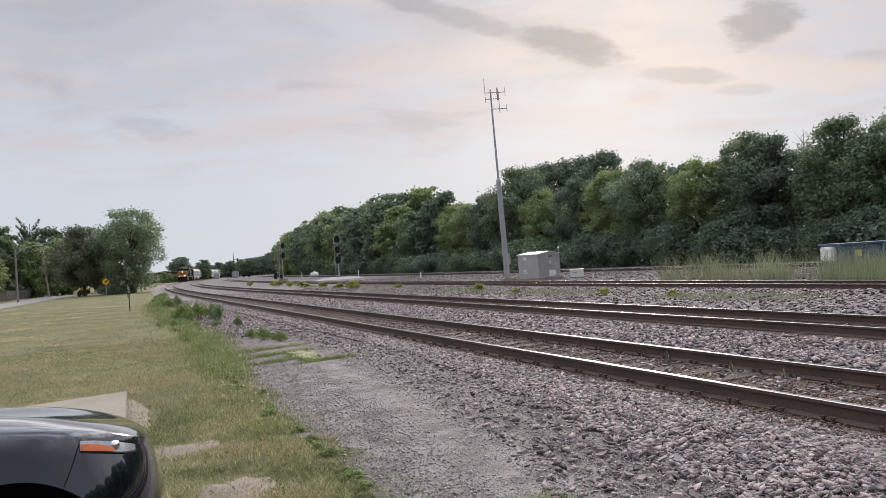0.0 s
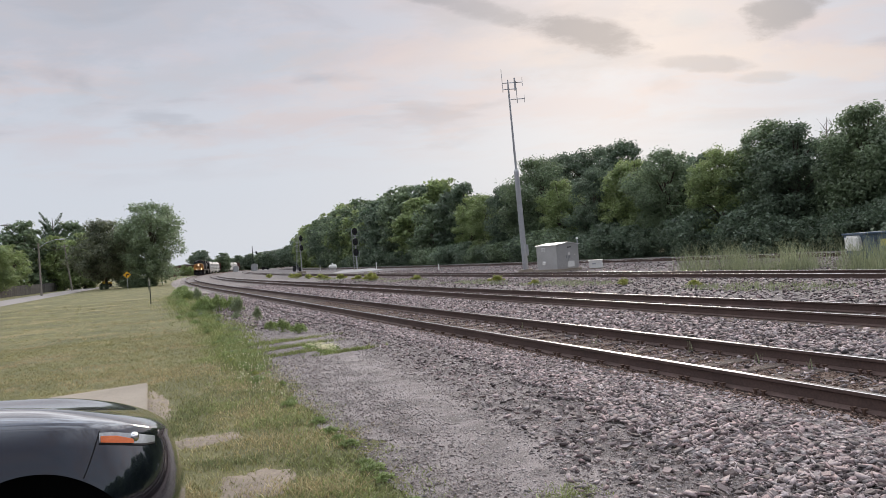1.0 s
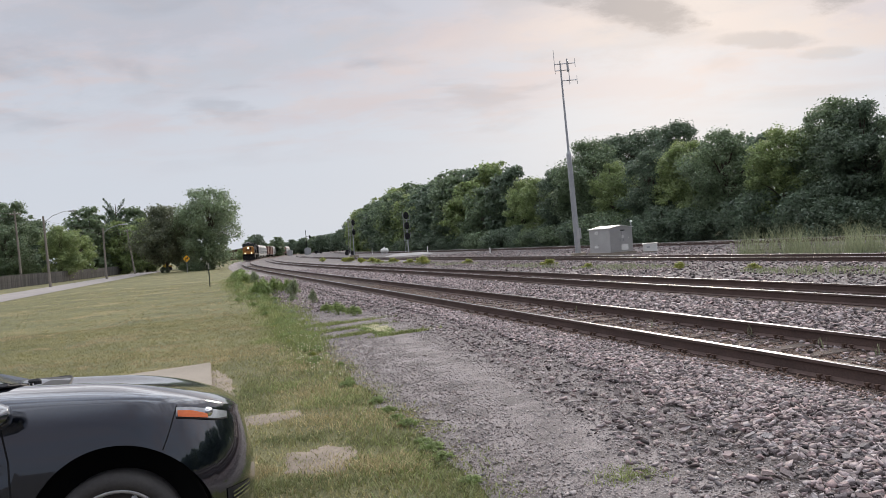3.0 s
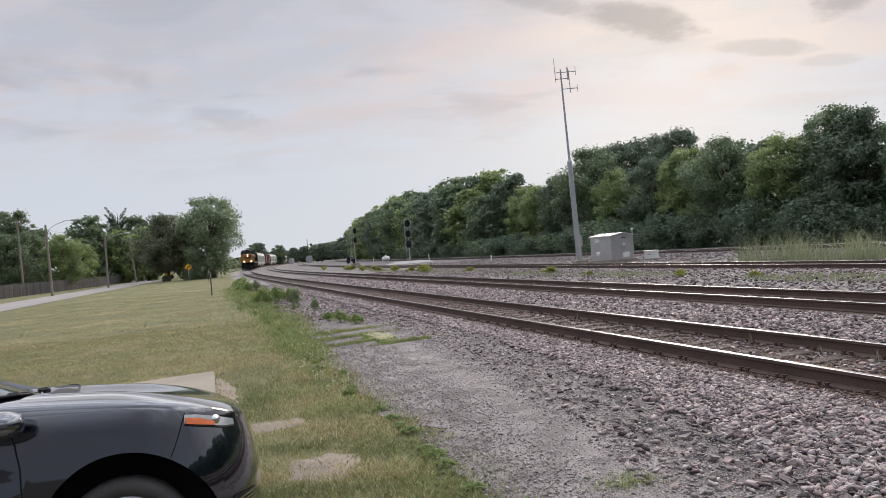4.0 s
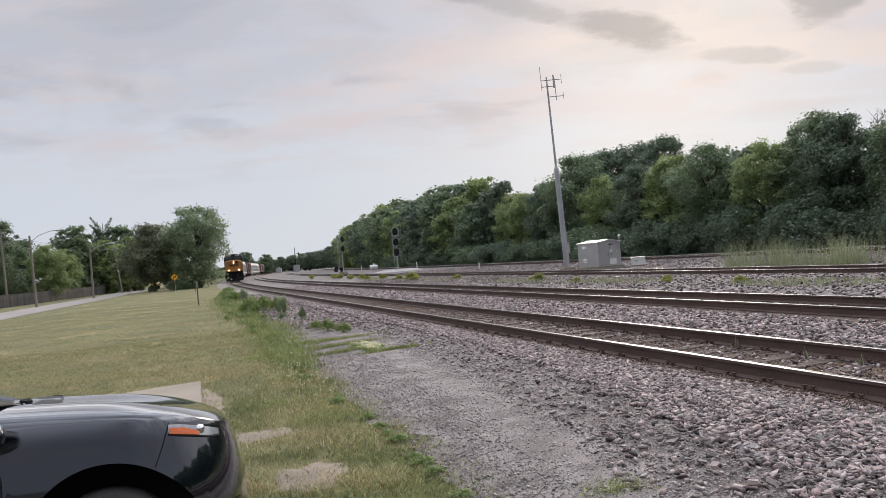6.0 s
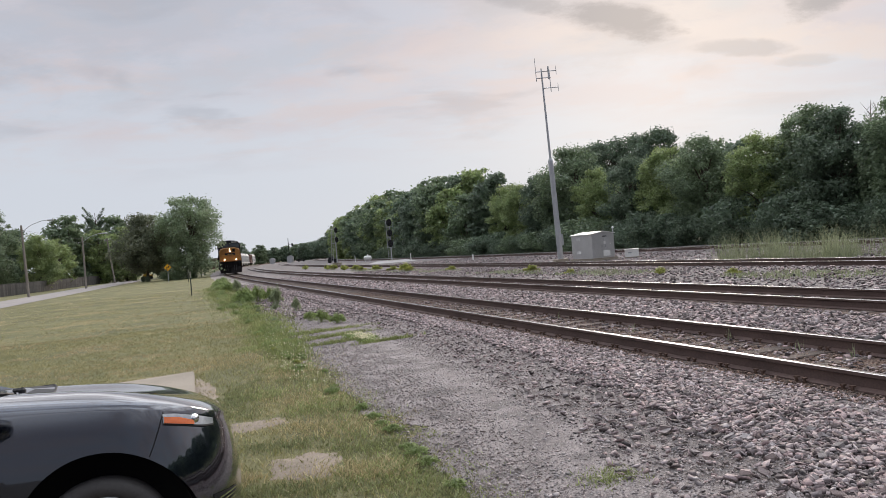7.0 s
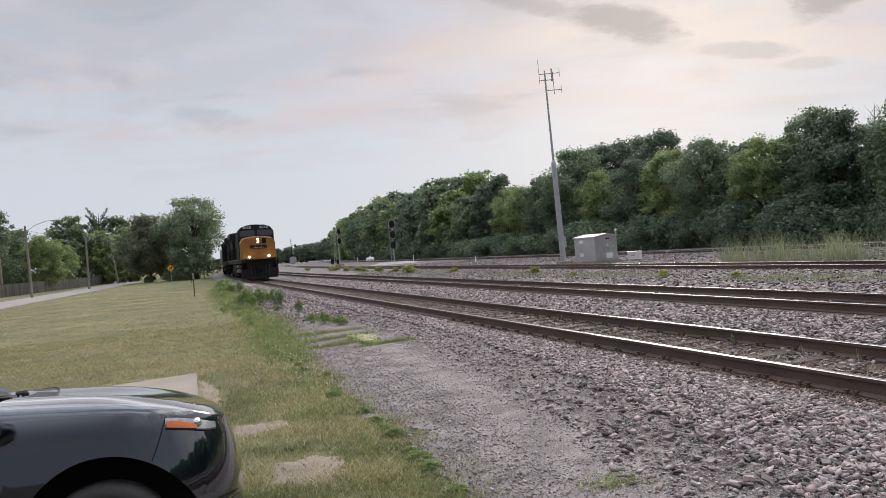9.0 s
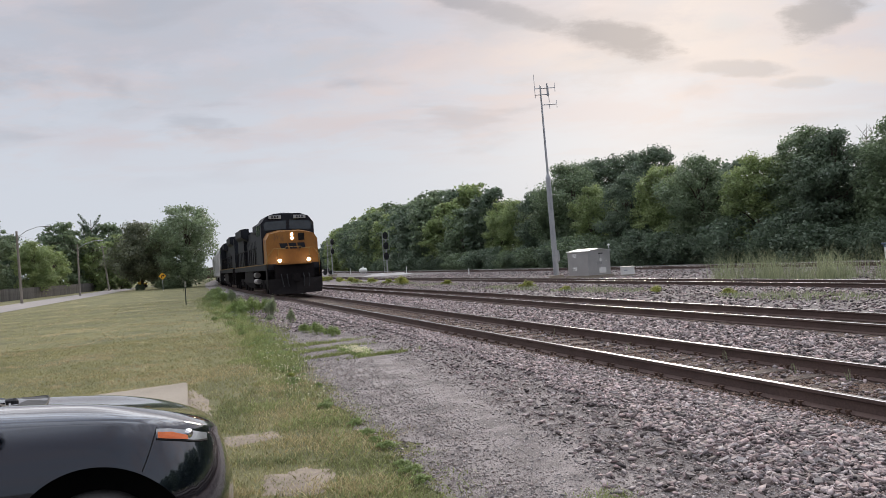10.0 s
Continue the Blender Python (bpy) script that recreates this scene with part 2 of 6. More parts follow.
STEEL = mat("galvanised_steel", (0.47, 0.48, 0.50), (0.36, 0.37, 0.39), 0.45, 0.55, scale=3, fine=40, bump=0.06)
ALU = mat("aluminium_sheet", (0.62, 0.62, 0.62), (0.50, 0.50, 0.50), 0.38, 0.7, scale=1.2, fine=25, bump=0.05)
WHITE = mat("white_paint", (0.80, 0.80, 0.78), (0.68, 0.67, 0.64), 0.5, scale=1.5, fine=20, bump=0.03)
BLACK = mat("matt_black", (0.018, 0.018, 0.02), (0.010, 0.010, 0.012), 0.6, scale=3, fine=30, bump=0.05)


def leaf_mat(name, c, c2):
    return mat(name, c, c2, 0.5, scale=0.35, fine=2.0, bump=0, islands=0.38, translucent=0.45, spec=0.5)


LEAF_MID = leaf_mat("leaf_mid", (0.208, 0.270, 0.152), (0.124, 0.175, 0.103))
LEAF_DARK = leaf_mat("leaf_dark", (0.160, 0.212, 0.135), (0.096, 0.139, 0.095))
LEAF_LIGHT = leaf_mat("leaf_light", (0.300, 0.365, 0.145), (0.185, 0.250, 0.108))
LEAF_BLUE = leaf_mat("leaf_blue", (0.280, 0.350, 0.205), (0.185, 0.245, 0.145))
LEAF_RED = leaf_mat("leaf_bronze", (0.192, 0.208, 0.125), (0.112, 0.132, 0.084))


# ---- mesh helpers ----
def mesh_object(name, verts, faces, material, parent=None, label="", smooth=False):
    me = bpy.data.meshes.new(name)
    me.from_pydata(verts, [], faces)
    me.materials.append(material)
    if smooth:
        me.polygons.foreach_set("use_smooth", [True] * len(me.polygons))
    me.update()
    ob = new(name, me)
    ob.parent = parent
    if label:
        tagged(ob, label)
    return ob


def part(name, bm, material, parent=None, label="", smooth=False, bevel=0.0):
    """Links a bmesh as one mesh object under a thing or a part."""
    if bevel:
        edges = [e for e in bm.edges if len(e.link_faces) == 2 and e.calc_face_angle(0) > 0.5]
        bmesh.ops.bevel(bm, geom=edges, offset=bevel, segments=2, affect="EDGES", clamp_overlap=True)
    me = bpy.data.meshes.new(name)
    if smooth:
        for f in bm.faces:
            f.smooth = True
        for e in bm.edges:
            if len(e.link_faces) == 2 and e.calc_face_angle(0) > 0.7:
                e.smooth = False
    bm.to_mesh(me)
    bm.free()
    me.materials.append(material)
    ob = new(name, me)
    ob.parent = parent
    if label:
        tagged(ob, label)
    return ob


def thing(name, m, label, category, group="", kind=""):
    ob = new(name)
    ob.empty_display_size = 0.2
    ob.matrix_world = m
    return tagged(ob, label, category, group, kind)


def box(bm, size, at, m=None):
    t = Matrix.Translation(at) @ (m or Matrix()) @ Matrix.Diagonal((*size, 1))
    return bmesh.ops.create_cube(bm, size=1, matrix=t)["verts"]


def tube(bm, p, q, r0, r1=None, n=12, caps=True):
    """A round bar from p to q."""
    p, q = Vector(p), Vector(q)
    m = Matrix.Translation((p + q) / 2) @ (q - p).to_track_quat("Z", "Y").to_matrix().to_4x4()
    return bmesh.ops.create_cone(bm, cap_ends=caps, segments=n, radius1=r0, radius2=r0 if r1 is None else r1, depth=(q - p).length, matrix=m)["verts"]


def bent_tube(bm, pts, radii, n=8):
    """A tapering round limb through the points."""
    rings = []
    for i, p in enumerate(pts):
        d = (Vector(pts[min(i + 1, len(pts) - 1)]) - Vector(pts[max(i - 1, 0)])).normalized()
        q = d.to_track_quat("Z", "Y")
        rings.append([bm.verts.new(Vector(p) + q @ Vector((math.cos(a) * radii[i], math.sin(a) * radii[i], 0))) for a in (2 * math.pi * k / n for k in range(n))])
    for a, b in zip(rings, rings[1:]):
        for k in range(n):
            bm.faces.new((a[k], a[(k + 1) % n], b[(k + 1) % n], b[k]))
    bm.faces.new(rings[-1]), bm.faces.new(rings[0][::-1])


def lathe(bm, profile, n=24, m=None):
    """A turned body: profile of (radius, height) round the z axis of m."""
    m = m or Matrix()
    rings = [[bm.verts.new(m @ Vector((r * math.cos(a), r * math.sin(a), z))) for a in (2 * math.pi * k / n for k in range(n))] for r, z in profile]
    for a, b in zip(rings, rings[1:]):
        for k in range(n):
            bm.faces.new((a[k], a[(k + 1) % n], b[(k + 1) % n], b[k]))
    bm.faces.new(rings[-1]), bm.faces.new(rings[0][::-1])


def prism(bm, outline, depth, m=None):
    """A 2D outline in the xy plane of m, made thick along its z."""
    m = m or Matrix()
    a = [bm.verts.new(m @ Vector((x, y, 0))) for x, y in outline]
    b = [bm.verts.new(m @ Vector((x, y, depth))) for x, y in outline]
    k = len(outline)
    bm.faces.new(a[::-1]), bm.faces.new(b)
    for i in range(k):
        bm.faces.new((a[i], a[(i + 1) % k], b[(i + 1) % k], b[i]))


# ---- the line of the railway ----
HEADINGS = [(-300, -20.8), (50, -20.8), (100, -18.6), (140, -16.9), (176, -15.5), (250, -13.2), (330, -10.3), (520, -3), (900, 0)]
STEP = 1.0
S0, S1 = -1200, 2400


def lay_line():
    xs, hs = zip(*HEADINGS)
    s = np.arange(S0, S1 + STEP, STEP)
    h = np.radians(np.interp(s, xs, hs))
    x = np.concatenate([[0], np.cumsum(np.sin(h[:-1]) * STEP)])
    y = np.concatenate([[0], np.cumsum(np.cos(h[:-1]) * STEP)])
    k = int(-S0 / STEP)
    return s, x - x[k] + 4.45, y - y[k] + 6.6, h


LINE_S, LINE_X, LINE_Y, LINE_H = lay_line()


def on_line(s, off=0.0, z=0.0):
    """The place s metres along the nearest track, off metres to its right as seen by one who walks away."""
    x, y, h = np.interp(s, LINE_S, LINE_X), np.interp(s, LINE_S, LINE_Y), np.interp(s, LINE_S, LINE_H)
    return Vector((x + off * math.cos(h), y - off * math.sin(h), z))


def line_turn(s):
    """Degrees about z that turn +y along the track."""
    return -math.degrees(np.interp(s, LINE_S, LINE_H))


RAIL_TOP = 0.14


# ---- ground ----
def strip(name, s_list, edges, z, material, label, category="", kind="structure", wobble=0.0, seed=0):
    """A sheet along the track between lines of offset edges[0](s) .. edges[-1](s), z per edge line."""
    verts, faces, k = [], [], len(edges)
    for s in s_list:
        for j, e in enumerate(edges):
            w = wobble * (noise.noise((s * 0.9, j * 7.3, seed)) + 0.6 * noise.noise((s * 3.1, j * 3.3, seed))) if wobble and j in (0, k - 1) else 0
            verts.append(on_line(s, (e(s) if callable(e) else e) + w, z[j]))
    for i in range(len(s_list) - 1):
        for j in range(k - 1):
            a = i * k + j
            faces.append((a, a + 1, a + k + 1, a + k))
    return tagged(mesh_object(name, verts, faces, material), label, category or name.replace("_", " "), "", kind)


def stations(a, b, near, far):
    """Distances along the line, close together near the start."""
    out, s = [], a
    while s < b:
        out.append(s)
        s += near + (far - near) * min(1, max(0, (s - 20) / 150))
    return out + [b]


def lawn_edge(s):
    return float(np.interp(s, [-120, -6, 0, 8, 15, 24, 36, 60, 620], [-5.2, -4.9, -4.8, -4.6, -4.4, -3.75, -3.1, -2.9, -2.9]))


def stone_edge(s):
    return float(np.interp(s, [-10, -3, -1.5, 0, 1, 3.5, 8, 20, 620], [-4.0, -3.6, -3.3, -2.95, -2.65, -2.25, -1.8, -1.9, -2.2]))


def ground_sheet():
    """One sheet to the horizon, laid along the line, a little lower under the ballast and the yard."""
    edges = [-1500, -700, -300, -150, -90, -60, -40, -28, -20, -15, -11, -8, -6.5, -5.6, lambda s: lawn_edge(s) + 0.5, lambda s: lawn_edge(s) + 0.95, 33, 34, 60, 150, 400, 800]
    s_list = [-1200, -600, -300, -150, -80] + stations(-50, 620, 1.5, 12) + [700, 850, 1100, 1500, 2000, 2400]
    verts, faces, k = [], [], len(edges)
    for s in s_list:
        for j, e in enumerate(edges):
            off = e(s) if callable(e) else e
            z = -0.2 if j in (15, 16) else -0.02
            p = on_line(s, off, z)
            if -62 < off < -12 and abs(s) < 150:
                p.z += 0.025 * noise.noise((p.x * 0.25, p.y * 0.25, 1))
            verts.append(p)
    for i in range(len(s_list) - 1):
        for j in range(k - 1):
            q = i * k + j
            faces.append((q, q + 1, q + k + 1, q + k))
    return tagged(mesh_object("ground", verts, faces, GRASS, smooth=True), "mown lawn of green and straw-coloured grass running to the horizon", "ground", "", "structure")


ground_sheet()
S_ALL = stations(-60, 600, 0.3, 6)
strip("gravel_yard", stations(-100, 600, 2, 8), [lambda s: lawn_edge(s) + 1.0, 7.4, 8.0, 20, 33.8], [-0.10, -0.10, -0.012, -0.012, -0.015], FARBED, "wide grey railway yard of fine gravel", "gravel", wobble=0.5)
strip("dirt_path", S_ALL, [lawn_edge, lambda s: lawn_edge(s) * 0.5 + stone_edge(s) * 0.5, lambda s: stone_edge(s) + 1.1], [-0.014, 0.004, -0.05], DIRT, "packed grey dirt path with scattered small stones", "path", wobble=0.35, seed=4)
bed = strip("ballast_bed", S_ALL, [lambda s: min(stone_edge(s) + 0.3, -1.5), -1.4, -0.74, -0.6, 0.6, 0.74, 1.9, 2.6, 4.0, 5.5, 6.8, 8.0], [-0.03, -0.012, -0.05, -0.075, -0.075, -0.05, -0.02, -0.05, -0.06, -0.075, -0.05, -0.005], BED, "bed of coarse grey crushed-stone ballast under the tracks", "ballast", wobble=0.3, seed=9)


for c, e in ((0, 70), (4.85, 45)):
    strip("track_fill", stations(-30, e, 0.4, 2), [c - 1.32, c - 0.9, c, c + 0.9, c + 1.32], [-0.045, -0.036, -0.052, -0.036, -0.045], FILL, "brown dirt and rust dust packed between the ties", "track bed", wobble=0.12, seed=c)


# ---- tracks ----
def rail_part(off, s_list, parent, head=SHINE):
    """A rolled rail of flat-bottom section following the line: dark sides and a bright running head."""
    prof = [(-0.075, 0), (0.075, 0), (0.075, 0.012), (0.012, 0.035), (0.012, 0.125), (0.036, 0.137), (0.036, 0.168), (-0.036, 0.168), (-0.036, 0.137), (-0.012, 0.125), (-0.012, 0.035), (-0.075, 0.012)]
    k = len(prof)
    verts, faces = [], []
    for s in s_list:
        for u, w in prof:
            verts.append(on_line(s, off + u, RAIL_TOP - 0.172 + w))
    for i in range(len(s_list) - 1):
        for j in range(k):
            a, b = i * k + j, i * k + (j + 1) % k
            faces.append((a, b, b + k, a + k))
    rail = mesh_object("rail", verts, faces, RUST, parent, "rust-brown steel rail")
    top = [on_line(s, off + u, RAIL_TOP - 0.172 + w) for s in s_list for u, w in ((-0.034, 0.1685), (-0.026, 0.172), (0.026, 0.172), (0.034, 0.1685))]
    tf = [(i * 4 + j, i * 4 + j + 1, i * 4 + j + 5, i * 4 + j + 4) for i in range(len(s_list) - 1) for j in range(3)]
    mesh_object("running_surface", top, tf, head, rail, "polished bright rail head")
    return rail


def track(off, a, b, label, ties=None):
    root = thing("railway_track", Matrix(), label, "railway track", "parallel tracks")
    sl = stations(a, b, 0.8, 4)
    rail_part(off - 0.75, sl, root), rail_part(off + 0.75, sl, root)
    if ties:
        bm = bmesh.new()
        box(bm, (2.6, 0.22, 0.16), (0, 0, 0))
        bmesh.ops.bevel(bm, geom=bm.edges[:], offset=0.012, segments=1, affect="EDGES")
        me = bpy.data.meshes.new("tie")
        bm.to_mesh(me), bm.free()
        me.materials.append(TIE)
        s, i = ties[0], 0
        while s < ties[1] and i < 290:
            o = new("tie", me)
            o.parent = root
            p = on_line(s, off, RAIL_TOP - 0.172 - 0.076)
            o.matrix_world = Matrix.Translation(p) @ pose(0, 0, random.uniform(-0.012, 0.004), 0, 0, line_turn(s) + random.uniform(-1, 1))
            s, i = s + 0.53, i + 1
    return root


track_a = track(0, -60, 600, "main railway track with rusty rails and half-buried ties", ties=(-14, 110))
track(4.85, -60, 600, "second railway track on coarse ballast", ties=(-14, 60))
track(13.6, -60, 520, "yard track with dark rails in fine gravel", ties=(0, 60))
track(27.0, -60, 520, "far yard track below the tree line")


# ---- trees ----
def crown_mesh(name, lobes, count, size, material, seed, inner=0.3, thin=1.0):
    """A crown of small folded leaf sprays scattered through overlapping lobes (centre, radii)."""
    rng = np.random.RandomState(seed)
    vol = np.array([a * b + b * c + a * c for _, (a, b, c) in lobes])
    pick = rng.choice(len(lobes), count, p=vol / vol.sum())
    cen = np.array([c for c, _ in lobes])[pick]
    rad = np.array([r for _, r in lobes])[pick]
    d = rng.normal(size=(count, 3))
    d /= np.linalg.norm(d, axis=1)[:, None]
    deep = np.where(rng.rand(count) < inner, rng.uniform(0.3, 0.85, count), rng.uniform(0.75, 1.15, count) + (rng.rand(count) < 0.22) * rng.uniform(0, 0.65, count))
    p = cen + d * rad * deep[:, None]
    # sprays face outward and up, with scatter
    nrm = d + rng.normal(size=(count, 3)) * 0.55 + [0, 0, 0.35]
    nrm /= np.linalg.norm(nrm, axis=1)[:, None]
    t = np.cross(nrm, rng.normal(size=(count, 3)))
    t /= np.linalg.norm(t, axis=1)[:, None]
    b = np.cross(nrm, t)
    sz = size * rng.uniform(0.55, 1.25, count)[:, None]
    v = np.empty((count, 3, 3))
    v[:, 0] = p - t * sz * 0.75
    v[:, 1] = p + t * sz * rng.uniform(0.3, 0.75, (count, 1)) - b * sz * 0.5 * thin
    v[:, 2] = p + t * sz * rng.uniform(0.0, 0.6, (count, 1)) + b * sz * 0.55 * thin
    f = np.arange(count * 3).reshape(-1, 3)
    me = bpy.data.meshes.new(name)
    me.from_pydata(v.reshape(-1, 3).tolist(), [], f.tolist())
    me.materials.append(material)
    me.update()
    return me


def tree(kind, material, height, width, seed, label, count=9000, size=0.34, trunk=0.22, low=0.15, category="tree", shape="round"):
    """A tapered trunk with limbs and a lobed crown; its base is at the origin."""
    rng = random.Random(seed)
    root = thing(kind, Matrix(), label, category)
    lobes, limbs = [], []
    nl = 34
    for i in range(nl):
        u = (i + 0.5) / nl
        z = height * (low + (1 - low) * u)
        if shape == "round":
            rr = math.sin(math.pi * min(1, 0.12 + 0.83 * u)) ** 0.75
        elif shape == "column":
            rr = 0.75 + 0.25 * math.sin(math.pi * u)
            rr *= 1 if u < 0.85 else 0.7
        else:
            rr = (1 - u) * 0.9 + 0.12
        for k in range(4 if u < 0.8 else 3):
            a = rng.uniform(0, 2 * math.pi)
            r = width / 2 * rr * rng.uniform(0.25, 1.02)
            q = width * rng.uniform(0.055, 0.145) * (0.75 if u > 0.8 else 1)
            c = (r * math.cos(a), r * math.sin(a), min(z + rng.uniform(-0.3, 0.3), height - q * 0.6))
            lobes.append((c, (q * rng.uniform(0.8, 1.3), q * rng.uniform(0.8, 1.3), q * rng.uniform(0.6, 1.05))))
            if rng.random() < 0.25:
                limbs.append((c, u))
    bm = bmesh.new()
    lean = [(rng.uniform(-0.1, 0.1), rng.uniform(-0.1, 0.1)) for _ in range(5)]
    pts = [(lean[i][0] * i, lean[i][1] * i, height * 0.88 * i / 4) for i in range(5)]
    bent_tube(bm, pts, [trunk * 1.25, trunk * 0.9, trunk * 0.65, trunk * 0.4, trunk * 0.1], 10)
    for c, u in limbs:
        z0 = max(height * low * 0.8, c[2] * 0.62)
        bent_tube(bm, [(0, 0, z0), (c[0] * 0.5, c[1] * 0.5, z0 + (c[2] - z0) * 0.65), c], [trunk * 0.38, trunk * 0.25, trunk * 0.06], 6)
    part("trunk", bm, BARK, root)
    me = crown_mesh("crown", lobes, count, size, material, seed)
    o = new("crown", me)
    o.parent = root
    return root


def grown(proto, x, y, height, turn, width=1.0, base=10.0):
    """A copy of a tree at its place, grown to the given height."""
    t = copy_thing(proto, pose(x, y, -0.05, 0, 0, turn))
    k = height / base
    t.scale = (k * width, k * width, k)
    return t


protos = [
    tree("deciduous_tree", LEAF_MID, 10, 7.0, 11, "leafy green deciduous tree in the lineside wood", 30000, 0.165, low=0.10),
    tree("deciduous_tree", LEAF_DARK, 10, 6.4, 12, "dark green deciduous tree in the lineside wood", 30000, 0.165, low=0.12),
    tree("deciduous_tree", LEAF_LIGHT, 10, 6.6, 13, "yellow-green deciduous tree in the lineside wood", 30000, 0.165, low=0.08),
    tree("deciduous_tree", LEAF_MID, 10, 5.6, 14, "tall green deciduous tree with a loose crown", 30000, 0.165, low=0.15, shape="column"),
    tree("deciduous_tree", LEAF_DARK, 10, 7.4, 15, "broad dark green tree with an uneven crown", 30000, 0.165, low=0.10),
]
far_protos = [
    tree("deciduous_tree", LEAF_MID, 10, 7.0, 41, "green deciduous tree in the far wood", 7500, 0.34, low=0.06),
    tree("deciduous_tree", LEAF_DARK, 10, 6.6, 42, "dark green deciduous tree in the far wood", 7500, 0.34, low=0.06),
    tree("deciduous_tree", LEAF_LIGHT, 10, 6.6, 43, "yellow-green deciduous tree in the far wood", 7500, 0.34, low=0.05),
    tree("deciduous_tree", LEAF_MID, 10, 5.8, 44, "tall green deciduous tree in the far wood", 7500, 0.34, low=0.08, shape="column"),
    tree("deciduous_tree", LEAF_DARK, 10, 7.4, 45, "broad dark green tree in the far wood", 7500, 0.34, low=0.06),
]
protos += far_protos
used = set()


def plant(k, x, y, height, width=1.0, group="lineside wood", rear=False):
    if rear or math.hypot(x, y) > 112:
        k += 5
    proto, turn = protos[k], random.uniform(0, 360)
    if k not in used:
        used.add(k)
        proto.matrix_world = pose(x, y, -0.05, 0, 0, turn)
        s = height / 10
        proto.scale = (s * width, s * width, s)
        return tagged(proto, group=group)
    return tagged(grown(proto, x, y, height, turn, width), group=group)


# the lineside wood: distance along the line, offset, height, kind
WOOD_ROW = [
    (14, 38, 9.2, 1), (19, 38, 9.4, 4), (24, 38, 9.0, 3), (28, 38, 9.2, 0), (33, 37.5, 9.0, 1), (36, 38, 9.6, 3),
    (39.5, 37, 8.3, 2), (46, 37, 9.2, 0), (52, 38, 9.2, 2), (57, 37, 9.0, 1), (69.5, 50, 13.8, 1), (76, 50, 13.8, 4),
    (81, 48, 13.6, 4), (71, 38.5, 12, 0), (64, 37, 8.6, 2), (77, 37, 9.6, 1), (83, 37, 9.0, 2), (99, 40, 12.2, 1), (90, 37.5, 9.2, 2), (105, 37, 9.6, 0),
]
for s, off, h, k in WOOD_ROW:
    p = on_line(s, off)
    plant(k, p.x, p.y, h, random.uniform(0.95, 1.15))
s = 112
while s < 330:
    for off, lift in ((37.5, 0.86), (43, 1.0)):
        p = on_line(s + random.uniform(-2, 2), off + random.uniform(-1, 1))
        plant(random.choice((0, 1, 2, 3, 4)), p.x, p.y, (random.uniform(13.2, 15.6) + min(2.5, max(0, s - 130) * 0.04)) * lift, 1.1)
    s += 6 + (s - 112) * 0.05
for s in (20, 27, 34, 42, 50, 58, 63, 88, 95):
    p = on_line(s, 44 + random.uniform(-1, 1.5))
    plant(random.choice((0, 1, 4)), p.x, p.y, random.uniform(8.2, 9.4), 1.25, rear=True)
# added trees out of view, close-set so the car's front corner reflects a dark mass
for s in range(-60, 10, 4):
    p = on_line(s, 39 + random.uniform(-1, 2))
    plant(random.choice((0, 1, 4)), p.x, p.y, random.uniform(9, 10.5), 1.3, rear=True)
# low growth that closes the foot of the wood
BUSH = tree("bush", LEAF_MID, 3.0, 4.6, 31, "low green bush at the foot of the wood", 4500, 0.17, trunk=0.05, low=0.0, category="bush")
BUSH_B = tree("bush", LEAF_DARK, 3.0, 4.4, 32, "dark green bush at the foot of the wood", 4500, 0.17, trunk=0.05, low=0.0, category="bush")
first = {BUSH: True, BUSH_B: True}


def bush(proto, x, y, height, width=1.0):
    if first[proto]:
        first[proto], b = False, proto
        b.matrix_world = pose(x, y, -0.08, 0, 0, random.uniform(0, 360))
    else:
        b = copy_thing(proto, pose(x, y, -0.08, 0, 0, random.uniform(0, 360)))
    b.scale = (height / 3 * width, height / 3 * width, height / 3)
    return tagged(b, group="undergrowth")


s = 8
while s < 200:
    p = on_line(s, 34.4 + random.uniform(-0.7, 1.0))
    bush(random.choice((BUSH, BUSH_B, BUSH_B)), p.x, p.y, random.uniform(1.6, 3.6), random.uniform(1.0, 1.4))
    s += 2.7 + max(0, s - 60) * 0.03



def bare_tree(x, y, height):
    """A dead tree: grey forked branches standing above the leafy crowns."""
    rng = random.Random(5)
    root = thing("bare_tree", pose(x, y, -0.05), "leafless dead tree with thin grey branches in the wood", "tree")
    bm = bmesh.new()
    bent_tube(bm, [(0, 0, 0), (0.1, 0.05, height * 0.4), (-0.05, 0.1, height * 0.75), (0.05, 0, height)], [0.16, 0.12, 0.07, 0.012], 7)
    part("trunk", bm, WOOD, root)
    for k in range(16):
        z0, a = height * rng.uniform(0.45, 0.9), rng.uniform(0, 6.28)
        reach = rng.uniform(0.6, 1.7) * (1.25 - z0 / height)
        c, s = math.cos(a), math.sin(a)
        bm = bmesh.new()
        tip = Vector((c * reach, s * reach, min(height * 1.02, z0 + reach * rng.uniform(1.0, 1.8))))
        mid = Vector((c * reach * 0.5, s * reach * 0.5, z0 + (tip.z - z0) * 0.4))
        bent_tube(bm, [(0, 0, z0), mid, tip], [0.04, 0.025, 0.008], 5)
        for _ in range(4):
            q = mid.lerp(tip, rng.uniform(0.0, 0.8))
            bent_tube(bm, [q, q + Vector((rng.uniform(-0.4, 0.4), rng.uniform(-0.4, 0.4), rng.uniform(0.25, 0.6)))], [0.014, 0.005], 4)
        part("branch", bm, WOOD, root)


bare_tree(29.8, 50.0, 9.3)
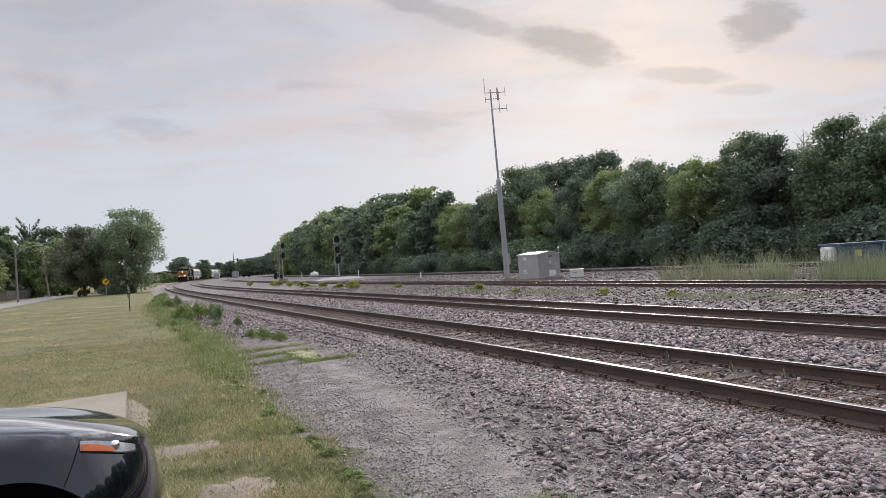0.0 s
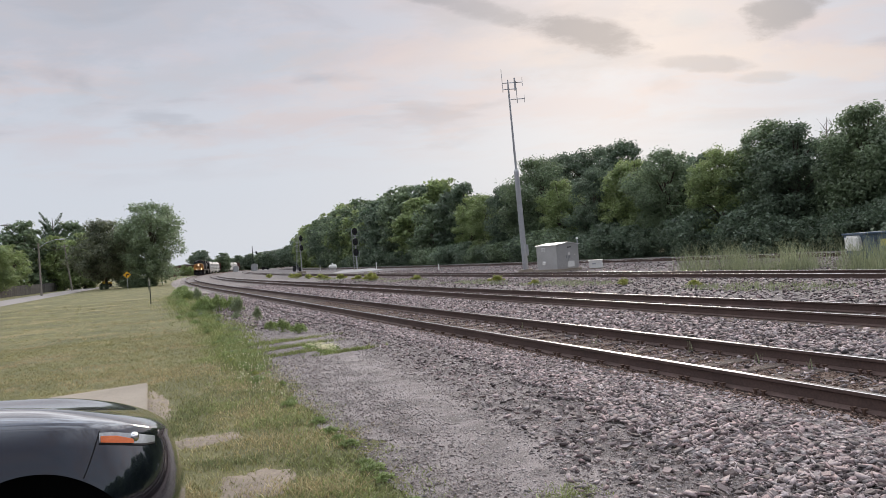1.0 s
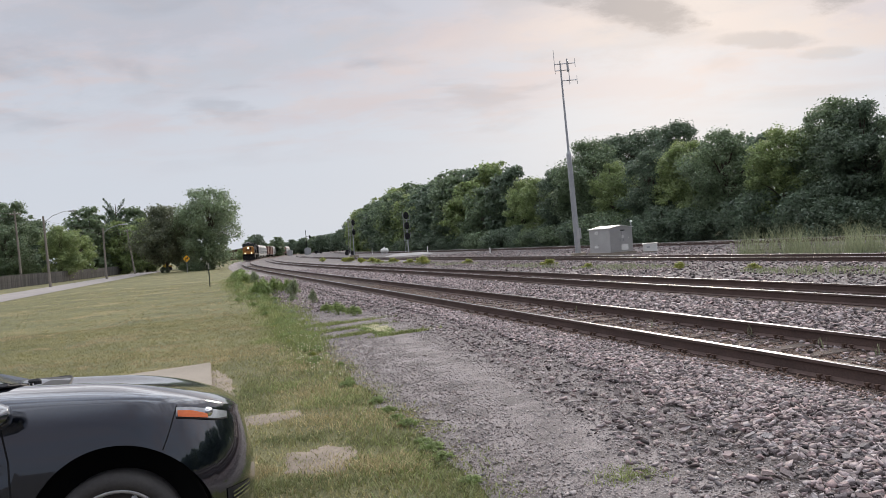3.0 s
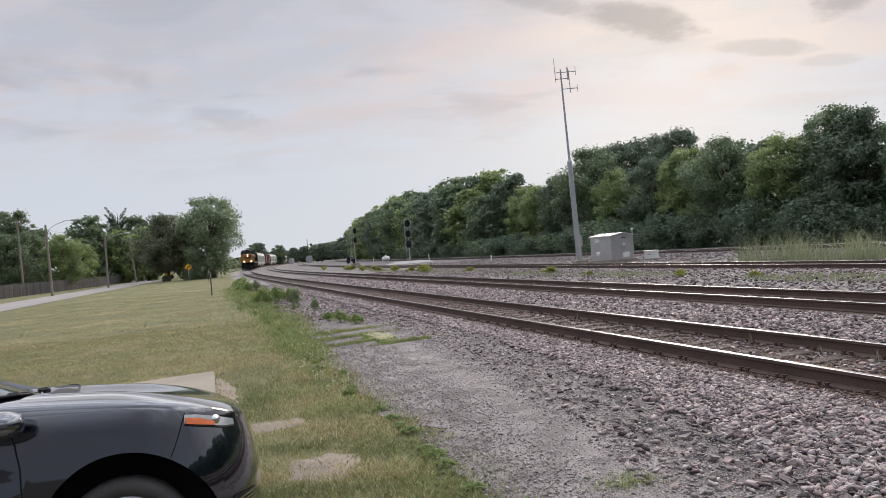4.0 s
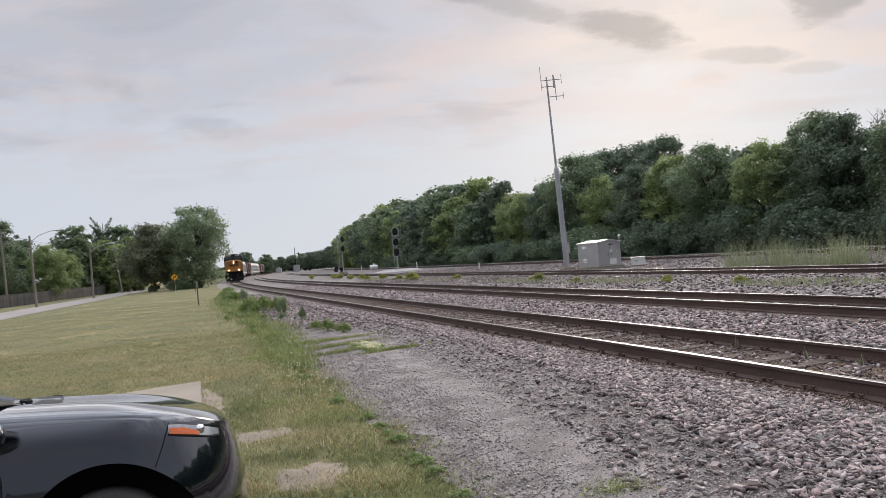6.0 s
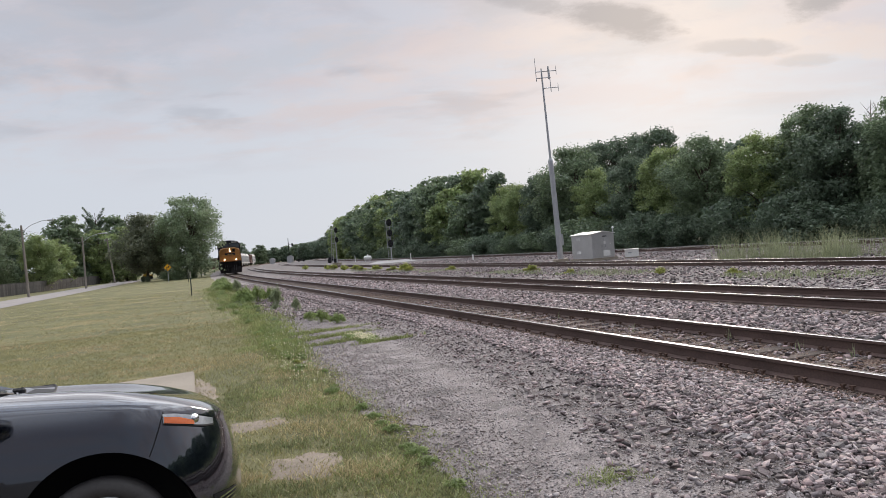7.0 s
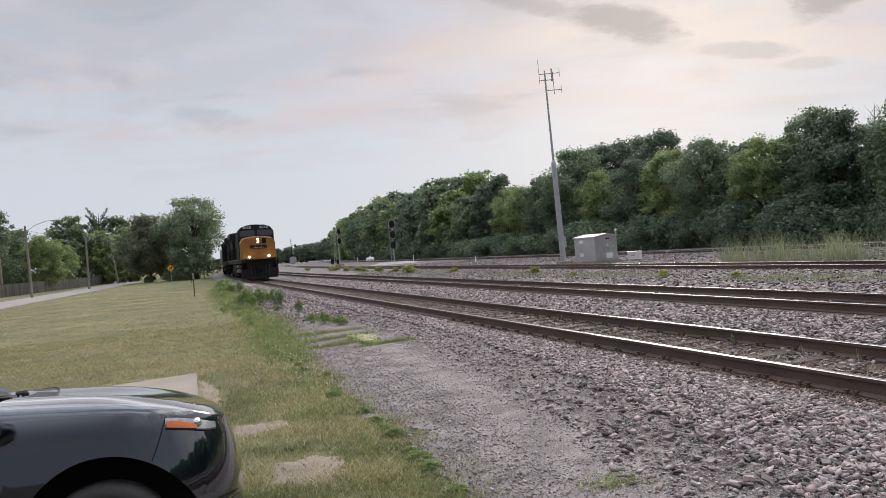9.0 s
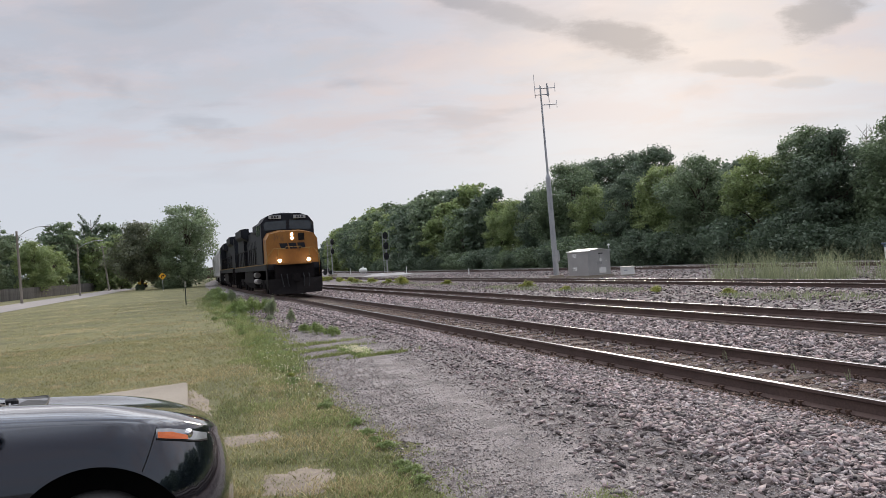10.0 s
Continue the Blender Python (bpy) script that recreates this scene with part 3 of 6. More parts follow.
# trees across the street
MAPLE = tree("maple_tree", LEAF_RED, 9.2, 8.2, 21, "round bronze-green maple beside the street", 26000, 0.21, trunk=0.24, low=0.20)
MAPLE.matrix_world = pose(-41.6, 99.7, -0.03)
TALL = tree("street_tree", LEAF_BLUE, 11.0, 8.4, 22, "tall grey-green tree with a broad crown beside the tracks", 28000, 0.20, trunk=0.26, low=0.13, shape="column")
TALL.matrix_world = pose(-34.7, 98.1, -0.03)


def spire_tree(x, y, height):
    """A dark tree with many upswept pointed leaders fanning from the trunk."""
    rng = random.Random(23)
    root = thing("conifer_tree", pose(x, y, -0.05), "dark ragged conifer with upswept pointed branches above the other trees", "tree")
    bm, lobes = bmesh.new(), []
    bent_tube(bm, [(0, 0, 0), (0.1, 0, height * 0.5), (0, 0.1, height * 0.9)], [0.26, 0.18, 0.04], 8)
    for k in range(46):
        a, z0 = rng.uniform(0, 6.28), height * rng.uniform(0.3, 0.8)
        reach = rng.uniform(1.2, 3.6) * (1.2 - 0.55 * z0 / height)
        tip = (reach * math.cos(a), reach * math.sin(a), min(height * rng.uniform(0.93, 1.0), z0 + reach * rng.uniform(0.75, 1.25)))
        bent_tube(bm, [(0, 0, z0), (tip[0] * 0.6, tip[1] * 0.6, z0 + (tip[2] - z0) * 0.45), tip], [0.06, 0.04, 0.015], 5)
        for f in (0.35, 0.5, 0.62, 0.74, 0.85, 0.95, 1.02):
            q = 0.52 * (1.15 - 0.75 * f)
            lobes.append(((tip[0] * f, tip[1] * f, z0 + (tip[2] - z0) * f ** 1.15), (q, q, q * 1.2)))
    part("trunk", bm, BARK, root)
    o = new("crown", crown_mesh("crown", lobes, 13000, 0.24, LEAF_DARK, 23, 0.5, 0.5))
    o.parent = root


spire_tree(-65.4, 135, 14.6)
for x, y, h, k in ((-59.5, 93.8, 10.8, 3), (-60, 115, 11.2, 3), (-63, 136, 12.2, 0), (-52, 92, 7.2, 2), (-58, 90, 7.6, 0), (-55, 101, 7.0, 2), (-68, 104, 9.0, 1), (-57, 118, 8.8, 2),
                   (-62, 126, 9.0, 1), (-50, 128, 8.0, 1), (-46, 118, 7.4, 1), (-66, 84, 9, 1), (-74, 92, 10, 0), (-54, 121, 9.2, 2), (-71, 118, 10, 4)):
    plant(k, x, y, h, 1.1, "trees across the street")
for x, y, h in ((-92, 318, 10.5), (-98, 330, 10), (-86, 330, 9), (-95, 420, 9), (-90, 430, 10), (-102, 425, 9), (-82, 410, 10), (-110, 440, 8), (-118, 440, 8), (-75, 420, 11), (-68, 400, 12), (-125, 445, 8)):
    plant(random.choice((1, 3, 4)), x, y, h, 1.35, "distant trees")
for x, y in ((-38, 97.5), (-36, 95.5), (-35, 97), (-39, 103)):
    bush(BUSH, x, y, random.uniform(1.0, 1.8), 1.1)
for x, y in ((-41.2, 98.6), (-41.9, 98.8)):
    bush(BUSH_B, x, y, 0.9, 0.5)

for x, y, h in ((-86, 282, 3.6), (-83, 278, 3.2), (-89, 284, 4.2)):
    plant(2, x, y, h, 1.3, "distant trees")
rf = random.Random(8)
for i in range(26):
    x = -132 + i * 3.4
    plant(rf.choice((0, 1, 3, 4)), x, 455 + rf.uniform(-12, 25) - max(0, x + 90) * 0.6, rf.uniform(7.5, 10.5) + max(0, (x + 100) * 0.06), 1.5, "distant trees")

# ---- street ----
def sheet(name, pts, z, material, label, category, cuts=0):
    bm = bmesh.new()
    bm.faces.new([bm.verts.new((x, y, z)) for x, y in pts])
    return tagged(part(name, bm, material), label, category, "", "structure")


ROAD_DIR = Vector((-0.292, 0.956))


def road_side(u, w):
    return (-25.9 + ROAD_DIR.x * u - ROAD_DIR.y * w, 39.8 + ROAD_DIR.y * u + ROAD_DIR.x * w)


sheet("street", [road_side(-80, 0), road_side(92, 0), road_side(92, 4.6), road_side(-80, 4.6)], 0.006, ASPHALT, "pale grey worn street running past the lawn", "road")
sheet("side_street", [road_side(86, -9), road_side(92.5, -9), road_side(92.5, 60), road_side(86, 60)], 0.011, ASPHALT, "pale grey crossing street", "road")


def wooden_fence():
    root = thing("fence", Matrix(), "dark weathered wooden board fence behind the street", "fence")
    bm = bmesh.new()
    box(bm, (0.19, 0.025, 1.35), (0, 0, 0.675))
    me = bpy.data.meshes.new("board")
    bm.to_mesh(me), bm.free()
    me.materials.append(mat("fence_board", (0.085, 0.08, 0.078), (0.05, 0.047, 0.045), 0.9, scale=2, fine=20, bump=0.3, pieces=0.35))
    a, b = Vector((-43, 58)), Vector((-57, 118))
    d = (b - a).normalized()
    count = int((b - a).length / 0.205)
    for i in range(count):
        p = a + d * 0.205 * i
        o = new("board", me)
        o.parent = root
        o.matrix_world = pose(p.x, p.y, -0.03 + random.uniform(-0.03, 0.03), 0, 0, math.degrees(math.atan2(d.y, d.x)))
    for z in (0.35, 1.2):
        bm = bmesh.new()
        tube(bm, (a.x - 0.05, a.y, z), (b.x - 0.05, b.y, z), 0.04, n=4)
        part("fence_rail", bm, WOOD, root)


wooden_fence()


def utility_pole(x, y, height, lean, arm, label, lamp=False):
    root = thing("street_lamp" if lamp else "utility_pole", pose(x, y, 0, 0, lean, 0), label, "street lamp" if lamp else "utility pole")
    bm = bmesh.new()
    tube(bm, (0, 0, -0.2), (0, 0, height), 0.125, 0.085, 12)
    part("pole", bm, WOOD, root)
    if lamp:
        bm = bmesh.new()
        bent_tube(bm, [(0, 0, height - 0.6), (0.9, 0, height - 0.05), (1.9, 0, height + 0.22), (2.5, 0, height + 0.24)], [0.035, 0.03, 0.028, 0.026], 8)
        part("arm", bm, STEEL, root)
        bm = bmesh.new()
        lathe(bm, [(0.02, -0.35), (0.12, -0.28), (0.15, 0), (0.13, 0.28), (0.03, 0.36)], 12, Matrix.Translation((2.7, 0, height + 0.22)) @ pose(0, 0, 0, 0, 90, 0) @ Matrix.Diagonal((0.6, 1, 1, 1)))
        part("lamp_head", bm, STEEL, root)
    else:
        bm = bmesh.new()
        box(bm, (arm, 0.09, 0.11), (0, 0.1, height - 0.35))
        part("crossarm", bm, WOOD, root)
        for k in (-0.45, -0.2, 0.2, 0.45):
            bm = bmesh.new()
            lathe(bm, [(0.02, 0), (0.04, 0.04), (0.03, 0.08), (0.04, 0.12), (0.01, 0.15)], 8, Matrix.Translation((k * arm, 0.1, height - 0.3)))
            part("insulator", bm, WHITE, root)
    return root


utility_pole(-37.9, 64.8, 6.5, -1.5, 0, "street lamp with a bent arm on a wooden pole", True)
utility_pole(-42.8, 84.9, 6.1, 0, 0, "street lamp on a wooden pole farther along the street", True)
utility_pole(-47.2, 75.5, 8.1, -1.5, 1.2, "weathered wooden utility pole beside the fence")
utility_pole(-50.9, 109.8, 7.0, -6, 1.0, "leaning wooden utility pole among the trees")
utility_pole(-65.4, 123.8, 8.4, 0, 1.0, "thin wooden utility pole before the trees")


def warning_sign(x, y):
    root = thing("warning_sign", pose(x, y, 0, 0, 0, 20), "yellow diamond warning sign with a black arrow on a post", "road sign")
    bm = bmesh.new()
    box(bm, (0.07, 0.05, 2.05), (0, 0, 1.0))
    part("post", bm, STEEL, root)
    bm = bmesh.new()
    box(bm, (0.6, 0.02, 0.6), (0, -0.05, 1.7), pose(0, 0, 0, 0, 45, 0))
    part("plate", bm, mat("sign_yellow", (0.75, 0.40, 0.02), (0.65, 0.33, 0.02), 0.5, scale=2, fine=20, bump=0), root, bevel=0.008)
    bm = bmesh.new()
    prism(bm, [(-0.13, -0.25), (-0.04, -0.25), (-0.04, 0.0), (0.06, 0.0), (0.06, -0.1), (0.24, 0.06), (0.06, 0.22), (0.06, 0.1), (-0.13, 0.1)], 0.006, Matrix.Translation((0, -0.062, 1.7)) @ pose(0, 0, 0, 90, 0, 0))
    part("arrow", bm, BLACK, root)


warning_sign(-33.3, 85.6)


def marker_post(x, y, h, lean=0):
    root = thing("marker_post", pose(x, y, -0.05, 0, lean, random.uniform(0, 90)), "thin lineside marker post with a pale top", "post", "marker posts")
    bm = bmesh.new()
    box(bm, (0.05, 0.035, h), (0, 0, h / 2))
    part("post", bm, mat("post_green", (0.05, 0.06, 0.045), None, 0.7), root)
    bm = bmesh.new()
    box(bm, (0.075, 0.045, 0.34), (0, 0, h + 0.12))
    part("cap", bm, mat("post_cap", (0.34, 0.33, 0.28), None, 0.7), root, "pale reflective cap", bevel=0.008)


marker_post(-14.3, 39.9, 1.05)
marker_post(-27.0, 74.7, 1.0, 2)

# ---- yard equipment ----
def radio_mast(x, y):
    root = thing("radio_mast", pose(x, y, 0, 0, -1.4, 4), "tall slim grey radio mast with whip and dipole antennas", "radio mast")
    bm = bmesh.new()
    box(bm, (0.8, 0.8, 0.3), (0, 0, 0.05))
    part("footing", bm, CONCRETE, root, bevel=0.03)
    bm = bmesh.new()
    tube(bm, (0, 0, 0.15), (0, 0, 6.4), 0.185, 0.16, 12)
    part("lower_pole", bm, STEEL, root)
    bm = bmesh.new()
    tube(bm, (0, 0, 6.35), (0, 0, 11.9), 0.075, 0.05, 10)
    tube(bm, (0, 0, 6.35), (0, 0, 6.55), 0.17, 0.09, 12)
    part("upper_pole", bm, STEEL, root)
    bm = bmesh.new()
    box(bm, (0.2, 0.16, 0.7), (0.2, 0.05, 1.4))
    part("junction_box", bm, STEEL, root, bevel=0.02)
    for z, x0, x1 in ((12.0, -0.38, 0.95), (11.6, -0.38, 0.55), (10.95, 0.0, 0.98)):
        bm = bmesh.new()
        tube(bm, (x0, 0, z), (x1, 0, z), 0.028, n=8)
        part("antenna_arm", bm, STEEL, root)
    for xx, z0, z1, r in ((-0.36, 11.4, 12.9, 0.02), (0.0, 11.0, 12.2, 0.05), (0.44, 11.5, 12.3, 0.06), (0.5, 10.7, 12.1, 0.025), (0.93, 11.75, 12.3, 0.018), (0.97, 10.7, 11.2, 0.018)):
        bm = bmesh.new()
        tube(bm, (xx, 0, z0), (xx, 0, z1), r, r * 0.8, 8)
        part("antenna", bm, STEEL, root)


radio_mast(7.05, 45.4)


def equipment_case(x, y):
    """Signal equipment shelter: two faces seen, shallow ridged roof, doors, vents and stickers."""
    root = thing("equipment_shelter", pose(x, y, 0, 0, 0, 26), "bare aluminium signal equipment shelter with a shallow pitched roof", "equipment shelter")
    w, d, h = 1.62, 2.0, 1.55
    bm = bmesh.new()
    box(bm, (w + 0.25, d + 0.25, 0.2), (0, 0, 0.06))
    part("plinth", bm, CONCRETE, root, bevel=0.02)
    bm = bmesh.new()
    prism(bm, [(-w / 2, 0.16), (w / 2, 0.16), (w / 2, h), (0, h + 0.14), (-w / 2, h)], d, Matrix.Translation((0, d / 2, 0)) @ pose(0, 0, 0, 90, 0, 0))
    part("body", bm, ALU, root, bevel=0.01)
    for sx in (-1, 1):
        bm = bmesh.new()
        prism(bm, [(0, 0), (sx * (w / 2 + 0.07), -0.15), (sx * (w / 2 + 0.07), -0.11), (0, 0.04)][::sx], d + 0.14, Matrix.Translation((0, d / 2 + 0.07, h + 0.15)) @ pose(0, 0, 0, 90, 0, 0))
        part("roof_panel", bm, mat("roof_sheet", (0.72, 0.72, 0.72), (0.6, 0.6, 0.6), 0.4, 0.4, bump=0.03), root)
    for cx in (-0.4, 0.4):
        bm = bmesh.new()
        box(bm, (0.74, 0.025, 1.22), (cx, -d / 2 - 0.012, 0.84))
        door = part("door", bm, ALU, root, bevel=0.006)
        bm = bmesh.new()
        box(bm, (0.03, 0.035, 0.16), (cx + (0.28 if cx < 0 else -0.28), -d / 2 - 0.04, 0.85))
        part("handle", bm, STEEL, door, bevel=0.006)
    for cx, z, a, b, m_ in ((0.08, 1.05, 0.16, 0.16, WHITE), (0.2, 0.42, 0.5, 0.34, WHITE), (0.5, 0.95, 0.1, 0.07, WHITE), (0.1, 1.42, 0.3, 0.06, BLACK)):
        bm = bmesh.new()
        box(bm, (a, 0.006, b), (cx, -d / 2 - 0.03, z))
        part("notice", bm, m_, root)
    for z in (0.45, 1.25):
        bm = bmesh.new()
        for i in range(5):
            box(bm, (0.02, 0.36, 0.02), (-w / 2 - 0.012, 0.3, z + i * 0.045), pose(0, 0, 0, 0, 30, 0))
        part("vent", bm, ALU, root)
    bm = bmesh.new()
    tube(bm, (w / 2 + 0.05, -d / 2 + 0.1, 0.1), (w / 2 + 0.05, -d / 2 + 0.1, h + 0.32), 0.028, n=8)
    part("vent_pipe", bm, STEEL, root)
    bm = bmesh.new()
    lathe(bm, [(0.03, 0), (0.07, 0.02), (0.07, 0.08), (0.02, 0.11)], 10, Matrix.Translation((w / 2 + 0.05, -d / 2 + 0.1, h + 0.3)))
    part("pipe_cap", bm, WHITE, root)


equipment_case(8.75, 43.6)


def battery_box(x, y):
    root = thing("battery_box", pose(x, y, 0, 0, 0, -14), "low white metal battery box on the gravel", "box")
    bm = bmesh.new()
    box(bm, (0.82, 0.5, 0.44), (0, 0, 0.26))
    part("body", bm, WHITE, root, bevel=0.012)
    bm = bmesh.new()
    box(bm, (0.88, 0.56, 0.05), (0, 0, 0.505))
    part("lid", bm, WHITE, root, bevel=0.012)
    bm = bmesh.new()
    box(bm, (0.2, 0.008, 0.07), (-0.1, -0.256, 0.3))
    part("notice", bm, STEEL, root)
    bm = bmesh.new()
    box(bm, (0.9, 0.6, 0.1), (0, 0, 0.0))
    part("plinth", bm, CONCRETE, root)


battery_box(11.05, 43.6)


def signal(x, y, turn, height, heads, label):
    root = thing("railway_signal", pose(x, y, 0, 0, 0, turn), label, "railway signal", "railway signals")
    bm = bmesh.new()
    box(bm, (1.0, 1.0, 0.5), (0, 0, 0.1))
    part("footing", bm, CONCRETE, root, bevel=0.03)
    bm = bmesh.new()
    tube(bm, (0, 0, 0.3), (0, 0, height), 0.085, 0.075, 12)
    part("mast", bm, STEEL, root)
    for z in heads:
        bm = bmesh.new()
        lathe(bm, [(0.36, -0.02), (0.36, 0.0), (0.05, 0.01)], 20, Matrix.Translation((0, -0.22, z)) @ Matrix.Diagonal((1, 1, 1.35, 1)) @ pose(0, 0, 0, 90, 0, 0))
        head = part("target", bm, BLACK, root, "black oval signal target")
        for dz in (-0.2, 0.12):
            bm = bmesh.new()
            lathe(bm, [(0.11, 0), (0.12, 0.02), (0.12, 0.26), (0.11, 0.26), (0.105, 0.04)], 14, Matrix.Translation((0, -0.24, z + dz)) @ pose(0, 0, 0, 90, 0, 0))
            part("hood", bm, BLACK, head)
        bm = bmesh.new()
        box(bm, (0.3, 0.22, 0.5), (0, -0.09, z))
        part("lamp_case", bm, BLACK, head, bevel=0.02)
    # ladder and cage at the back
    bm = bmesh.new()
    for sx in (-0.2, 0.2):
        tube(bm, (sx - 0.25, 0.75, 0.2), (sx - 0.25, 0.3, height), 0.03, n=6)
    part("ladder_side", bm, STEEL, root)
    for i in range(int(height / 0.32)):
        u = (0.3 + i * 0.32) / height
        bm = bmesh.new()
        tube(bm, (-0.45, 0.75 - 0.45 * u, 0.2 + u * (height - 0.3)), (-0.05, 0.75 - 0.45 * u, 0.2 + u * (height - 0.3)), 0.016, n=6)
        part("rung", bm, STEEL, root)
    for z in heads:
        bm = bmesh.new()
        box(bm, (0.95, 0.6, 0.04), (-0.05, 0.25, z - 0.55))
        part("platform", bm, STEEL, root)
        for sx in (-0.5, 0.4):
            bm = bmesh.new()
            tube(bm, (sx, 0.5, z - 0.55), (sx, 0.5, z + 0.45), 0.022, n=6)
            tube(bm, (sx, 0.5, z + 0.45), (sx, 0.0, z + 0.45), 0.022, n=6)
            part("guard_rail", bm, STEEL, root)
    return root


signal(-7.6, 97.5, 0, 5.7, (5.35, 3.95, 2.55), "three-headed railway signal with ladder and platforms")
signal(-17.6, 114.5, 60, 5.9, (5.5, 4.0), "two-headed railway signal seen from its side")


def pad(x, y):
    bm = bmesh.new()
    bmesh.ops.create_cone(bm, cap_ends=True, segments=24, radius1=3.4, radius2=2.0, depth=0.28, matrix=Matrix.Translation((x, y, 0.12)))
    tagged(part("gravel_mound", bm, mat("pale_gravel", (0.42, 0.41, 0.40), (0.30, 0.29, 0.28), 0.95, scale=1, fine=12, bump=0.5)), "low mound of pale gravel round the signal", "gravel mound", "", "structure")


pad(-7.6, 97.8)


def gas_tank(x, y):
    root = thing("propane_tank", pose(x, y, 0.05, 0, 0, 12), "small white propane tank on feet in the yard", "tank")
    bm = bmesh.new()
    lathe(bm, [(0.05, -0.68), (0.25, -0.62), (0.37, -0.48), (0.38, 0), (0.37, 0.48), (0.25, 0.62), (0.05, 0.68)], 20, Matrix.Translation((0, 0, 0.6)) @ pose(0, 0, 0, 0, 90, 0))
    part("tank", bm, WHITE, root, smooth=True)
    bm = bmesh.new()
    lathe(bm, [(0.14, 0.9), (0.15, 1.1), (0.1, 1.2), (0.02, 1.22)], 12)
    part("valve_dome", bm, WHITE, root)
    for sx in (-0.35, 0.35):
        bm = bmesh.new()
        box(bm, (0.1, 0.5, 0.3), (sx, 0, 0.12))
        part("foot", bm, STEEL, root)


gas_tank(-13.4, 120.3)


def relay_hut(x, y, w, h, turn):
    root = thing("relay_hut", pose(x, y, 0, 0, 0, turn), "pale distant relay hut beside the tracks", "hut", "relay huts")
    bm = bmesh.new()
    prism(bm, [(-w / 2, 0), (w / 2, 0), (w / 2, h), (0, h + 0.5), (-w / 2, h)], 2.4, Matrix.Translation((0, 1.2, 0)) @ pose(0, 0, 0, 90, 0, 0))
    part("body", bm, mat("hut_paint", (0.42, 0.43, 0.44), None, 0.6), root)
    bm = bmesh.new()
    box(bm, (0.9, 0.05, 1.7), (0.2, -1.22, 0.9))
    part("door", bm, STEEL, root)


relay_hut(-78, 320.5, 2.3, 2.1, 10), relay_hut(-65.5, 300, 2.6, 2.5, 10)


def far_mast():
    root = thing("signal_mast", pose(-66.5, 303, 0), "thin distant dark signal mast", "mast")
    bm = bmesh.new()
    tube(bm, (0, 0, 0), (0, 0, 10.2), 0.17, 0.12, 8)
    part("mast", bm, BLACK, root)
    bm = bmesh.new()
    box(bm, (1.6, 0.12, 0.12), (0.8, 0, 7.6))
    part("arm", bm, BLACK, root)
    bm = bmesh.new()
    box(bm, (0.6, 0.4, 1.2), (1.6, 0, 7.4))
    part("lamp_case", bm, BLACK, root)


far_mast()


def brick_shed():
    root = thing("storage_building", pose(-91, 292, 0, 0, 0, 16), "long low reddish-brown storage building", "building")
    bm = bmesh.new()
    box(bm, (9, 26, 4.0), (0, 12, 2.0))
    part("wall", bm, mat("red_siding", (0.13, 0.065, 0.055), (0.09, 0.048, 0.042), 0.85, scale=0.6, fine=6, bump=0.2), root)
    bm = bmesh.new()
    prism(bm, [(-4.8, 4.0), (4.8, 4.0), (0, 4.6)], 26.6, Matrix.Translation((0, 25.3, 0)) @ pose(0, 0, 0, 90, 0, 0))
    part("roof", bm, FARBED, root)


brick_shed()


def blue_container(x, y, turn):
    root = thing("dumpster", pose(x, y, 0, 0, 0, turn), "blue steel dumpster half hidden by tall grass", "dumpster")
    blue = mat("blue_paint", (0.10, 0.15, 0.22), (0.07, 0.105, 0.16), 0.55, scale=1.5, fine=20, bump=0.1, spots=(3, 0.62, (0.16, 0.10, 0.07)))
    bm = bmesh.new()
    prism(bm, [(-1.6, 0.2), (1.6, 0.2), (1.75, 1.15), (-1.75, 1.15)], 1.6, Matrix.Translation((0, 0.8, 0)) @ pose(0, 0, 0, 90, 0, 0))
    part("body", bm, blue, root, bevel=0.02)
    for i in range(6):
        bm = bmesh.new()
        box(bm, (0.08, 0.07, 0.9), (-1.35 + i * 0.54, -0.84, 0.68))
        part("rib", bm, blue, root)
    bm = bmesh.new()
    box(bm, (3.6, 1.7, 0.07), (0, 0, 1.2))
    part("rim", bm, blue, root, bevel=0.015)
    bm = bmesh.new()
    box(bm, (0.22, 0.9, 0.55), (-1.82, 0, 0.86))
    part("end_plate", bm, WHITE, root, "white end plate", bevel=0.06)
    bm = bmesh.new()
    box(bm, (0.24, 0.02, 0.24), (-1.2, -0.885, 0.85))
    part("notice", bm, mat("sticker_yellow", (0.7, 0.62, 0.2), None, 0.5), root)
    for sx in (-1.2, 1.2):
        for sy in (-0.55, 0.55):
            bm = bmesh.new()
            tube(bm, (sx, sy - 0.05, 0.1), (sx, sy + 0.05, 0.1), 0.1, n=12)
            part("wheel", bm, BLACK, root)


blue_container(18.2, 26.2, -4)


# ---- small far-off equipment ----
def yard_cart(x, y, turn, paint, label, scale=1.0):
    root = thing("utility_cart", pose(x, y, 0, 0, 0, turn), label, "utility cart")
    bm = bmesh.new()
    box(bm, (1.5 * scale, 0.9, 0.4), (0, 0, 0.62))
    box(bm, (0.6 * scale, 0.8, 0.45), (-0.35 * scale, 0, 1.0))
    part("body", bm, paint, root, bevel=0.05)
    bm = bmesh.new()
    box(bm, (0.12, 0.7, 0.5), (0.1 * scale, 0, 1.1))
    part("seat", bm, BLACK, root, bevel=0.03)
    for sx in (-0.5, 0.5):
        for sy in (-0.45, 0.45):
            bm = bmesh.new()
            tube(bm, (sx * scale, sy - 0.1, 0.3), (sx * scale, sy + 0.1, 0.3), 0.3, n=14)
            part("wheel", bm, BLACK, root)


